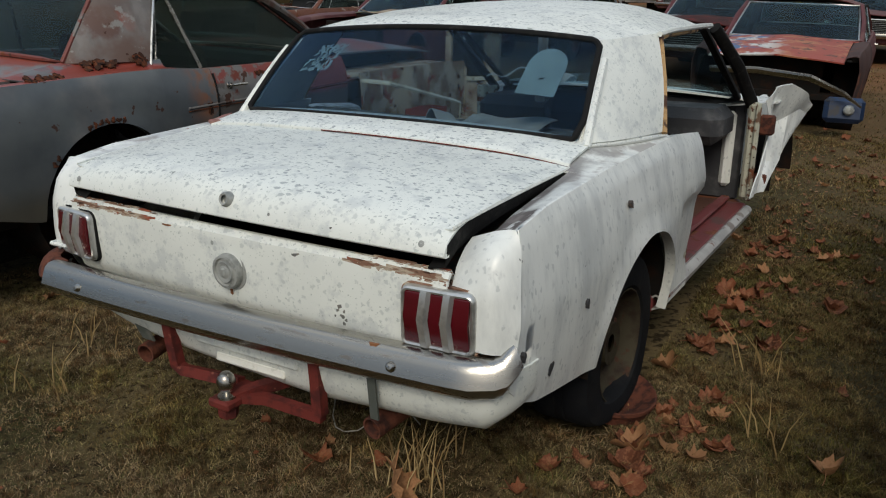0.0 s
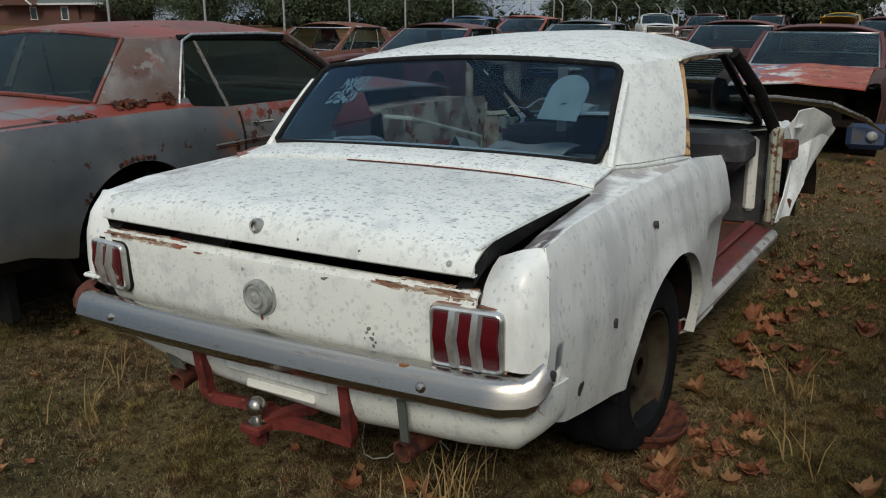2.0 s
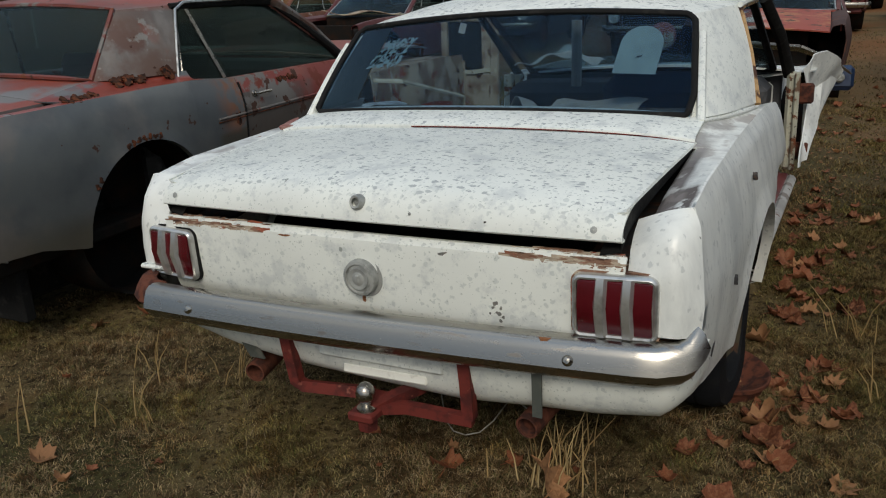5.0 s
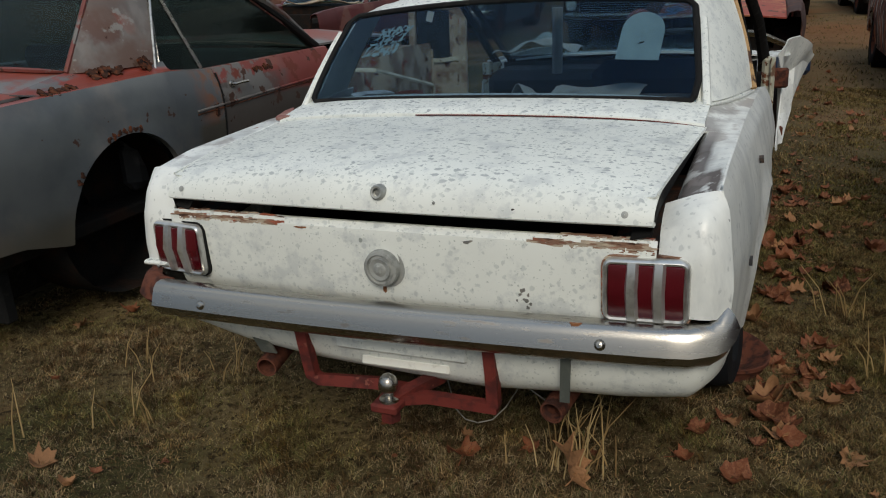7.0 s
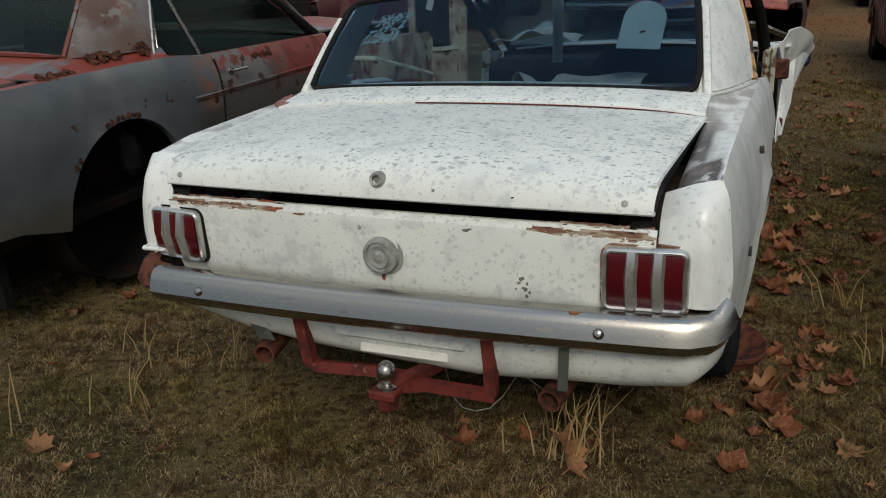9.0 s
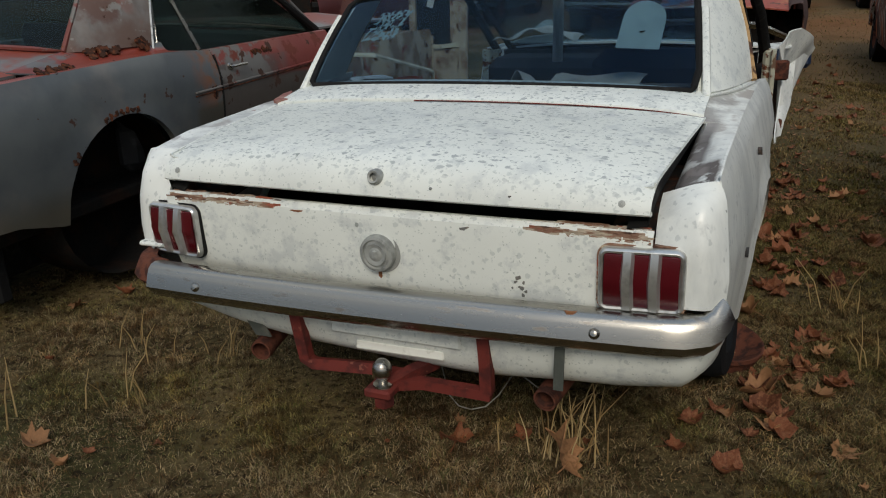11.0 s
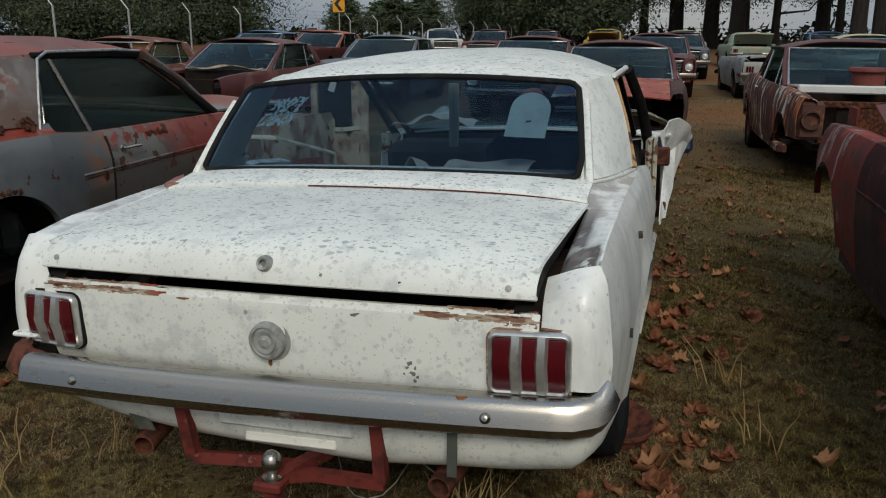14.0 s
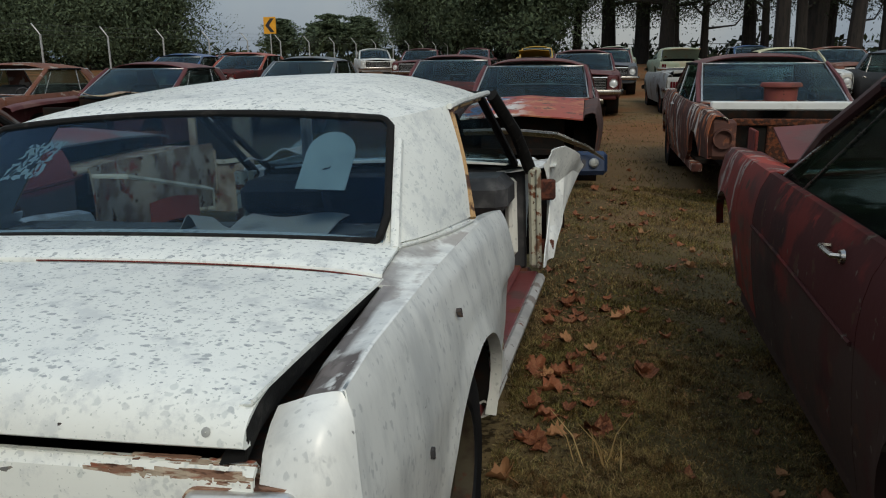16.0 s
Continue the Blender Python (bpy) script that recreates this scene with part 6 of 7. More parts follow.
LEAVES = [mesh_of("leaf", *leaf_shape(k), leaf_mat, 50) for k in range(7)]
PALE = [mesh_of("leaf", *leaf_shape(50 + k), pale_leaf_mat, 50) for k in range(4)]
r = random.Random(77)
spots = [(0.06, 0.235, 0.12, 0), (0.391, 0.15, 0.18, 1), (1.08, 0.46, 0.10, 1), (-1.23, -0.12, 0.11, 1), (-1.06, -0.17, 0.07, 1), (0.81, 0.27, 0.11, 0), (0.88, 0.72, 0.15, 1), (1.344, 2.248, 0.13, 0), (1.14, 1.71, 0.11, 0), (0.88, 2.29, 0.14, 0), (1.05, 2.28, 0.13, 0),
         (0.90, 0.82, 0.13, 0), (0.89, 0.61, 0.13, 0), (1.06, 1.16, 0.10, 0), (0.83, 1.34, 0.12, 1), (0.99, 0.87, 0.09, 0), (1.10, 0.83, 0.10, 0), (1.16, 1.71, 0.10, 0), (1.35, 2.29, 0.12, 0), (1.00, 3.32, 0.14, 0), (0.67, 0.34, 0.08, 0), (0.69, 0.50, 0.09, 0), (0.25, 0.30, 0.07, 0), (-1.82, 0.96, 0.10, 0), (-1.92, 0.76, 0.08, 1), (0.91, 1.89, 0.12, 0), (1.41, 0.87, 0.12, 1), (1.12, 0.86, 0.10, 0), (1.01, 0.92, 0.09, 0), (1.03, 1.15, 0.11, 0), (0.86, 0.74, 0.12, 0), (0.96, 2.05, 0.13, 0), (0.98, 2.22, 0.12, 0), (0.93, 1.60, 0.11, 0)]
placed = len(spots)
for _ in range(24):
    spots.append((r.gauss(0.92, 0.07), r.uniform(0.45, 1.1), r.uniform(0.06, 0.12), r.random() < 0.1))
for _ in range(40):
    spots.append((r.gauss(1.02, 0.10), r.uniform(1.5, 3.4), r.uniform(0.06, 0.13), r.random() < 0.15))
for _ in range(60):
    spots.append((r.uniform(1.0, 1.9), r.uniform(-0.1, 6.0), r.uniform(0.04, 0.10), r.random() < 0.12))
for _ in range(60):
    spots.append((r.gauss(1.1, 0.5), r.uniform(3.0, 9.0), r.uniform(0.07, 0.14), r.random() < 0.12))
for _ in range(22):
    spots.append((r.uniform(-2.0, 0.9), r.uniform(-0.7, 0.35), r.uniform(0.03, 0.06), r.random() < 0.12))
for n_, (x, y, s, pale) in enumerate(spots[:250]):
    if n_ >= placed:
        s *= 0.8
    me = r.choice(PALE if pale else LEAVES)
    ob = new("leaf", me)
    tilt = 25 if s < 0.1 else 34
    ob.matrix_world = at(x, y, float(ground_z(x, y)) + 0.012) @ pose(0, 0, 0, r.uniform(-tilt, tilt) * 0.6, r.uniform(-tilt, tilt) * 0.6, r.uniform(0, 360)) @ Matrix.Diagonal((s, s, s, 1))
    if n_ == 1:
        ob.matrix_world = at(x, y, float(ground_z(x, y)) + 0.055) @ pose(0, 0, 0, 52, 8, 100) @ Matrix.Diagonal((s, s, s, 1))
    tagged(ob, "pale tan dead leaf on the grass" if pale else "curled red-brown dead sycamore leaf on grass", "leaf", "fallen leaves")


# ---------------------------------------------------------------- the other cars
west_door = mat("red_over_brown_primer", (0.088, 0.074, 0.066), [
    ((0.055, 0.044, 0.038), 3, 0.42, 0.7, {"most": 0.8}), ((0.21, 0.036, 0.026), 2.0, 0.0, 0.05, {"within": (2, 0.815, 0.825), "wobble": 0.03}), ((0.20, 0.034, 0.025), 2.0, 0.30, 0.40, {"within": (1, 2.0, 2.35), "also": (2, 0.70, 0.72), "wobble": 0.06}), ((0.155, 0.145, 0.135), 5.5, 0.42, 0.46, {"detail": 8, "within": (2, 0.69, 0.70), "also": (1, 2.35, 2.05)}),
    ((0.27, 0.06, 0.038), 4, 0.5, 0.7, {"within": (2, 0.80, 0.84), "most": 0.6}), (DKRUST, 11, 0.62, 0.65, {"detail": 7, "gloss": 0.9}), ((0.16, 0.035, 0.022), 7, 0.57, 0.63, {"detail": 7, "gloss": 0.9, "within": (2, 0.66, 0.70)})], rough=0.45, bump=(35, 0.15, 0.005))
west_quarter = mat("grey_primer_quarter", (0.105, 0.114, 0.116), [
    ((0.155, 0.142, 0.132), 2.6, 0.46, 0.60, {"most": 0.9, "detail": 8}), ((0.065, 0.074, 0.082), 1.8, 0.44, 0.60, {"most": 0.85, "seed": 5, "detail": 8}), ((0.095, 0.082, 0.058), 3, 0.2, 0.4, {"within": (2, 0.47, 0.36), "most": 0.7}),
    ((0.07, 0.06, 0.045), 4, 0.30, 0.36, {"within": (1, 1.45, 1.50), "also": (2, 0.66, 0.64), "wobble": 0.05, "most": 0.8}),
    ((0.25, 0.085, 0.03), 7, 0.46, 0.58, {"within": (1, 1.44, 1.60), "also": (2, 0.60, 0.66), "most": 0.85, "detail": 8, "gloss": 0.9}), ((0.24, 0.045, 0.030), 2.5, 0.34, 0.44, {"up": (0.62, 0.8), "detail": 7}), ((0.14, 0.13, 0.125), 5, 0.52, 0.57, {"up": (0.62, 0.8), "detail": 8}),
    ((0.22, 0.21, 0.19), 8, 0.55, 0.62, {"within": (2, 0.94, 0.98), "most": 0.7, "detail": 8}), ((0.13, 0.055, 0.04), 3, 0.46, 0.56, {"within": (2, 1.0, 1.2), "most": 0.85}), (DKRUST, 13, 0.67, 0.70, {"detail": 7, "gloss": 0.9})], rough=0.34, bump=(35, 0.10, 0.004), coat=0.15)
west_roof = mat("red_roof_grey_pillar", (0.24, 0.048, 0.03), [((0.13, 0.035, 0.025), 2.5, 0.42, 0.7), ((0.14, 0.065, 0.045), 5, 0.52, 0.58, {"detail": 8}),
    ((0.115, 0.106, 0.100), 3.5, 0.34, 0.40, {"within": (2, 1.275, 1.235), "detail": 8}), ((0.19, 0.17, 0.155), 5, 0.52, 0.62, {"within": (2, 1.275, 1.2), "stretch": (1, 1, 0.4), "detail": 8, "most": 0.7, "seed": 9}), ((0.09, 0.035, 0.024), 4, 0.50, 0.60, {"within": (2, 1.275, 1.2), "detail": 8, "most": 0.8}), ((0.11, 0.055, 0.035), 2.2, 0.46, 0.60, {"within": (2, 1.28, 1.20), "most": 0.8, "seed": 3}), ((0.24, 0.24, 0.22), 9, 0.60, 0.66, {"within": (2, 1.27, 1.2), "detail": 8, "most": 0.7}), (DKRUST, 13, 0.64, 0.68, {"detail": 7, "gloss": 0.9})], rough=0.5, bump=(35, 0.12, 0.004))
grey_primer = worn("grey_primer_red_above", (0.165, 0.17, 0.165), (0.19, 0.18, 0.175), 0.14, 0.36, 1.6, top=(0.27, 0.055, 0.032))
orange_red = worn("sunburnt_red", (0.30, 0.062, 0.035), (0.24, 0.08, 0.05), 0.32, 0.5, 3)
maroon = worn("maroon_worn", (0.10, 0.018, 0.018), (0.13, 0.05, 0.04), 0.25, 0.5, 2.5)
dark_red = mat("dark_red_worn", (0.050, 0.008, 0.007), [((0.024, 0.006, 0.005), 2.2, 0.44, 0.62), ((0.13, 0.014, 0.010), 3.2, 0.55, 0.66, {"detail": 7, "most": 0.85}), ((0.04, 0.026, 0.020), 4, 0.30, 0.5, {"within": (2, 0.655, 0.64), "most": 0.75}), ((0.20, 0.022, 0.016), 6, 0.60, 0.66, {"within": (2, 0.78, 0.84), "detail": 7, "most": 0.8}), ((0.09, 0.07, 0.055), 16, 0.66, 0.69, {"detail": 6}), (DKRUST, 12, 0.62, 0.67, {"detail": 7})], spec=0.22, rough=0.8, bump=(35, 0.15, 0.005))
rusty = worn("all_rust", (0.17, 0.065, 0.04), (0.32, 0.28, 0.24), 0.6, 0.8, 4)
deep_blue = worn("deep_blue", (0.012, 0.03, 0.075), (0.03, 0.03, 0.035), 0.2, 0.4, 5)
blue = worn("faded_blue", (0.03, 0.09, 0.22), (0.05, 0.07, 0.10), 0.2, 0.4, 2)
black = worn("dull_black", (0.025, 0.025, 0.027), (0.05, 0.03, 0.02), 0.3, 0.5, 2)
white2 = worn("chalky_white", (0.60, 0.62, 0.60), (0.45, 0.44, 0.4), 0.2, 0.55, 2)
yellow = worn("school_yellow", (0.55, 0.33, 0.03), (0.4, 0.22, 0.03), 0.2, 0.5, 2)
green = worn("pale_green", (0.28, 0.33, 0.24), (0.3, 0.28, 0.2), 0.3, 0.6, 2)
cream = worn("pale_cream", (0.50, 0.48, 0.30), (0.4, 0.35, 0.25), 0.3, 0.6, 2)
teal_grey = worn("dull_slate", (0.10, 0.12, 0.14), (0.08, 0.08, 0.08), 0.3, 0.5, 2)
multi = mat("red_white_blue_patchwork", (0.30, 0.055, 0.035), [((0.40, 0.16, 0.07), 4, 0.52, 0.62, {"most": 0.8}), ((0.55, 0.55, 0.52), 3.2, 0.48, 0.54, {"within": (0, -0.1, 0.15), "detail": 7, "seed": 2}),
    ((0.05, 0.12, 0.25), 4, 0.52, 0.58, {"within": (0, 0.15, 0.3), "detail": 6, "seed": 7}), (DKRUST, 9, 0.58, 0.64, {"detail": 7})], rough=0.6, bump=(35, 0.2, 0.005))


scab = mat("scabby_rust", (0.045, 0.020, 0.013), [((0.13, 0.042, 0.02), 32, 0.45, 0.6), ((0.02, 0.012, 0.01), 40, 0.55, 0.65)], spec=0.15, rough=0.9, bump=(70, 0.8, 0.006))


def facing(x, y, yaw, z=None):
    """Pose of a car whose tail centre stands at x, y; yaw 0 points ahead (+y), 180 back at the camera."""
    return at(x, y, float(ground_z(x, y)) if z is None else z) @ pose(0, 0, 0, 0, 0, yaw)


LF = Form(step=0.04, low=[(0.0, 0.36), (0.35, 0.345), (0.55, 0.29), (1.3, 0.25), (3.2, 0.25), (4.47, 0.36)], rear_glass=((0.62, 0.92, 0.95), (0.57, 1.16, 1.25)), pillar=((0.77, 1.32, 0.945), (0.675, 1.44, 1.262)), header=(0.62, 2.28, 1.262), roof_z=1.345, door=(1.66, 2.88), half=[(0.0, 0.82), (0.12, 0.845), (0.5, 0.875), (1.0, 0.885), (3.0, 0.885), (3.9, 0.87), (4.35, 0.84), (4.47, 0.82)], arch=0.36, arch_z=0.33)
west = coupe("coupe", "red and grey primer two-door coupe with rust patches", facing(-2.69, 0.17, 0.0, 0.03), LF, grey_primer, "rusting cars in the yard", roof_paint=west_roof, door_paint=west_door, quarter_paint_=west_quarter, fender_paint=orange_red, hood_paint=grey_primer, wheel_mat=underbody, off=((1, LF.axles[0]), (1, LF.axles[1])), vents=False, nose=False, fenders=(-1,), bumpers=False, trim=worn("rusty_red_window_trim", (0.17, 0.04, 0.03), (0.16, 0.15, 0.14), 0.5, scale=9))
part("fender_apron", join(sheet([[(0.84 + 0.02 * math.sin(5 * y) + 0.035 * math.exp(-((y - 3.75) / 0.14) ** 2) - 0.10 * (z - 0.5) ** 2 * 4, y, z * (0.74 - 0.05 * max(0, y - 4.2)) / 0.74) for z in np.linspace(0.22, 0.74, 11)] for y in np.linspace(3.12, 4.78, 28)], 0.010), box(0.50, 3.02, 0.70, 0.80, 4.40, 0.73, 0.01), box(0.56, 4.762, 0.24, 0.83, 4.778, 0.66, 0.004), box(0.56, 4.36, 0.30, 0.60, 4.77, 0.40, 0.01)), tan_primer, west, "tan inner fender panel, stripped and rusty")
front_end = part("front_end_panel", join(box(0.62, 4.785, 0.15, 1.09, 4.80, 0.55, 0.004), box(1.06, 4.780, 0.15, 1.13, 4.83, 1.00, 0.008), box(0.60, 4.780, 0.15, 0.66, 4.83, 1.00, 0.008), box(0.62, 4.780, 0.985, 1.12, 4.83, 1.03, 0.008), box(0.98, 4.788, 0.56, 1.065, 4.80, 0.99, 0.004)), tan_primer, west, "tan stripped front panel with a square opening")
part("radiator_core", box(0.66, 4.81, 0.57, 1.00, 4.85, 0.985, 0.006), gasket_and_shade_black, front_end, "black radiator core")
part("panel_lip", sheet([[(x, 4.770 + 0.012 * math.sin(19 * x), z + 0.010 * math.sin(13 * x)) for z in (0.555, 0.572, 0.590)] for x in np.linspace(0.64, 1.12, 14)], 0.006), cream_trim, front_end, "bent chipped white lip")
part("paper_tag", moved(box(-0.03, -0.002, -0.045, 0.03, 0.0, 0.045), at(0.80, 4.805, 0.93) @ pose(0, 0, 0, 0, 18, 0)), pale_trim, front_end, "pale paper tag")
part("frame_rail", box(0.40, 3.0, 0.22, 0.56, 4.40, 0.32, 0.02), scab, west)
part("loose_fender_strip", tube([(0.88, 3.05, 0.70), (1.04, 3.16, 0.685), (1.03, 3.7, 0.56), (1.005, 4.25, 0.435), (1.0, 4.33, 0.415), (1.0, 4.34, 0.27), (0.86, 4.36, 0.25)], 0.018, 6, flat=0.5), cream_trim, west, "bent pale fender strip")
part("radiator_support", join(box(-0.62, 4.34, 0.74, 0.62, 4.40, 0.84, 0.012), box(-0.62, 4.34, 0.36, 0.62, 4.40, 0.44, 0.012), box(0.50, 4.34, 0.44, 0.62, 4.40, 0.74, 0.012), box(-0.62, 4.34, 0.44, -0.50, 4.40, 0.74, 0.012)), scab, west, "rusty radiator support frame")
part("red_inner_panel", moved(sheet([[(0.10 * math.sin(4 * u), u, z + 0.02 * math.sin(9 * u)) for z in np.linspace(0, 0.16, 4)] for u in np.linspace(0, 0.5, 8)], 0.008), at(0.90, 3.62, 0.27)), orange_red, west, "loose red panel")
part("brake_drum", moved(lathe([(0.001, 0.06), (0.04, 0.06), (0.045, 0.045), (0.10, 0.04), (0.11, 0.03), (0.11, -0.03), (0.001, -0.03)], 18, "x"), at(0.90, 3.98, 0.30)), scab, west, "rusty brake drum")
# added black boxes: they close the wheelless arch and imitate its deep shade
part("arch_shade_boxes", join(box(0.44, 0.40, 0.02, 0.50, 1.46, 0.72, 0.02), box(0.0, 0.30, 0.02, 0.70, 0.36, 0.40, 0.01)), gasket_and_shade_black, west, "black boxes added to stand for the shade in the open wheel arch")


def rust_patch(parent, pts, seed):
    """A ragged scab of rust standing a little off the sheet metal, on centre points with radius and facing."""
    r = random.Random(seed)
    for (x, y, z), rad, nrm in pts:
        nv = Vector(nrm).normalized()
        a = nv.orthogonal().normalized()
        b = nv.cross(a)
        n, ph = 22, [r.uniform(0, 6.28) for _ in range(4)]
        out = [rad * (0.75 + 0.25 * math.sin(6.283 * k / n * 2 + ph[0]) + 0.2 * math.sin(6.283 * k / n * 3 + ph[1]) + 0.14 * math.sin(6.283 * k / n * 7 + ph[2]) + 0.08 * math.sin(6.283 * k / n * 10 + ph[3])) for k in range(n)]
        ring = [Vector((x, y, z)) + nv * 0.001 + (a * math.cos(6.283 * k / n) + b * math.sin(6.283 * k / n)) * out[k] for k in range(n)]
        back = [p - nv * 0.010 for p in ring]
        v = [Vector((x, y, z)) + nv * 0.0025] + ring + back
        part("rust_patch", (v, [(0, 1 + k, 1 + (k + 1) % n) for k in range(n)] + [(1 + k, 1 + n + k, 1 + n + (k + 1) % n, 1 + (k + 1) % n) for k in range(n)]), scab, parent, "ragged dark rust scab", smooth=0)


part("door_gap", tube([(LF.x_at(1.66, z) + 0.0005, 1.662, z) for z in np.linspace(0.28, 0.86, 14)], 0.006, 6), gasket_and_shade_black, west, "dark gap behind the door")
part("body_crease", tube([(LF.x_at(y, 0.70) + 0.001, y, 0.700 + 0.012 * (y - 1.5)) for y in np.linspace(1.44, 2.95, 14)], 0.006, 6), west_door, west)
part("body_crease", tube([(LF.x_at(y, 0.685) + 0.0005, y, 0.684 + 0.012 * (y - 1.5)) for y in np.linspace(1.44, 2.95, 14)], 0.004, 6), scab, west)
ax = LF.axles[0]
for lo, hi, sd in ((78, 112, 1), (140, 150, 2)):
    rust_patch(west, [((LF.x_at(ax + 0.365 * math.cos(radians(w)), 0.33 + 0.365 * math.sin(radians(w))) + 0.002, ax + 0.375 * math.cos(radians(w)), 0.33 + 0.375 * math.sin(radians(w))), 0.014, (1, 0, 0.1)) for w in range(lo, hi, 5)], sd)
rust_patch(west, [((0.715 + 0.01 * k, 0.98 + 0.06 * k, 0.945 + 0.006 * (k % 2)), 0.04, (0.5, -0.2, 0.8)) for k in range(3)], 5)
rust_patch(west, [((0.772, 1.24 + 0.03 * k, 0.955), 0.035, (0.9, 0, 0.4)) for k in range(2)], 6)
rust_patch(west, [((0.80, 0.62 + 0.05 * k, 0.915), 0.03, (0.5, 0, 0.9)) for k in range(4)], 7)
rust_patch(west, [((LF.x_at(1.55, 0.5), 1.42 + 0.04 * k, 0.42 + 0.05 * (k % 3)), 0.045, (1, 0, 0)) for k in range(5)], 8)
rust_patch(west, [((LF.x_at(2.1, 0.84) + 0.002, 2.02 + 0.05 * k, 0.835 - 0.012 * (k % 2)), 0.026, (1, 0, 0.2)) for k in range(4)], 9)
rust_patch(west, [((LF.x_at(1.78, 0.6) + 0.002, 1.60, 0.66 + 0.02 * k), 0.02, (1, 0, 0)) for k in range(3)], 10)

for s in (1,):
    part("window_frame", tube([(0.772, 2.86, 0.872), (0.70, 2.58, 1.07), (0.632, 2.30, 1.245), (0.645, 2.05, 1.256), (0.672, 1.50, 1.258), (0.682, 1.44, 1.235)], [0.026, 0.024, 0.024, 0.022, 0.022, 0.018], 8, flat=0.8), gasket_and_shade_black, west, "black rubber window frame")
    part("drip_rail", tube([(0.775, 1.31, 0.92), (0.742, 1.36, 1.06), (0.700, 1.43, 1.24), (0.695, 1.50, 1.272), (0.672, 2.05, 1.275), (0.652, 2.30, 1.265)], 0.008, 6), dull_chrome, west, "thin chrome drip rail")

fender_red = mat("patched_red_fender", (0.17, 0.020, 0.015), [((0.06, 0.016, 0.014), 3.0, 0.44, 0.60, {"most": 0.85}), ((0.30, 0.035, 0.022), 4, 0.50, 0.60, {"up": (0.1, 0.5)}),
    ((0.30, 0.27, 0.24), 5, 0.58, 0.62, {"stretch": (1, 1.6, 0.35), "detail": 6, "most": 0.8}), ((0.075, 0.05, 0.04), 4, 0.50, 0.58, {"within": (2, 0.66, 0.60)}), (DKRUST, 12, 0.60, 0.66, {"detail": 7})], spec=0.25, rough=0.6, bump=(35, 0.15, 0.005))
RF_ = Form(step=0.05, length=4.05, axles=(1.06, 3.68), low=[(0.0, 0.40), (0.35, 0.395), (0.55, 0.36), (1.3, 0.27), (2.9, 0.27), (3.35, 0.30), (4.05, 0.45)])
east = coupe("coupe", "dark red two-door coupe with worn paint", facing(2.53, -0.70, -1.0, 0.08), RF_, dark_red, "rusting cars in the yard", hood=False, bumpers=False, front_wheels=False, handle=(0.27, 0.815), roof_paint=worn("dark_maroon_roof", (0.05, 0.012, 0.012), (0.07, 0.03, 0.025), 0.3, 0.6, 3), fender_paint=fender_red, nose=False)
part("hood", sheet([[(lerp(-0.67, 0.62, u), lerp(3.24, lerp(3.60, 3.75, u), k), lerp(0.885, lerp(0.99, 1.03, u), k) + 0.02 * math.sin(math.pi * u)) for k in np.linspace(0, 1, 5)] for u in np.linspace(0, 1, 9)], 0.014), worn("dull_maroon_hood", (0.11, 0.022, 0.02), (0.08, 0.03, 0.026), 0.2, 0.6, 3), east, "loose maroon hood propped askew")
part("door_crease", tube([(-RF_.x_at(y, 0.66) - 0.001, y, 0.655 + 0.008 * math.sin(3 * y)) for y in np.linspace(1.62, 2.92, 9)], 0.007, 6), dark_red, east)
part("fender_stay", box(-0.71, 3.80, 0.55, -0.695, 3.99, 0.955, 0.004), hitch_red, east, "red inner fender bracket")
FAR = Form(step=0.10)
streaked = mat("streaked_rust", (0.095, 0.030, 0.022), [((0.055, 0.026, 0.02), 7, 0.45, 0.58, {"stretch": (1, 1, 0.2)}), ((0.52, 0.47, 0.41), 9, 0.53, 0.58, {"stretch": (1, 1, 0.16), "detail": 7}), ((0.36, 0.11, 0.045), 8, 0.54, 0.62, {"stretch": (1, 1, 0.2), "seed": 4}), (DKRUST, 14, 0.56, 0.62, {"stretch": (1, 1, 0.3)})], spec=0.25, rough=0.75, bump=(35, 0.3, 0.006))
STUB = Form(step=0.10, length=4.3, low=[(0.0, 0.40), (0.35, 0.395), (0.55, 0.36), (1.3, 0.27), (2.95, 0.30), (3.3, 0.45), (4.3, 0.47)])
bucket_rust = worn("bucket_rust", (0.075, 0.028, 0.02), (0.16, 0.06, 0.035), 0.5, 0.8, 9)
gutted = coupe("coupe", "gutted rusty car with its hood gone", facing(2.90, 10.33, 180.0), STUB, streaked, "rusting cars in the yard", roof_paint=maroon, hood=False, bumpers=False, nose=False, door_paint=streaked, front_wheels=False)
for s in (1, -1):
    part("headlight_bucket", join(box(s * 0.68 - 0.11, 4.16, 0.46, s * 0.68 + 0.11, 4.27, 0.80, 0.03), moved(lathe([(0.07, 0.05), (0.085, 0.05), (0.09, 0.0), (0.07, 0.0)], 16, "y"), at(s * 0.68, 4.26, 0.64))), bucket_rust, gutted, "empty rusty headlight bucket")
part("radiator_support", join(box(-0.60, 4.10, 0.74, 0.60, 4.16, 0.80, 0.01), box(-0.60, 4.10, 0.42, 0.60, 4.16, 0.48, 0.01), box(-0.30, 4.11, 0.45, 0.30, 4.15, 0.76, 0.01)), scab, gutted)
part("cowl_strip", box(-0.70, 3.28, 0.82, 0.66, 3.36, 0.90, 0.012), white2, gutted, "chalky white cowl strip")
cleaner_red = worn("oxide_red_cleaner", (0.17, 0.035, 0.025), (0.10, 0.03, 0.022), 0.4, 0.7, 6)
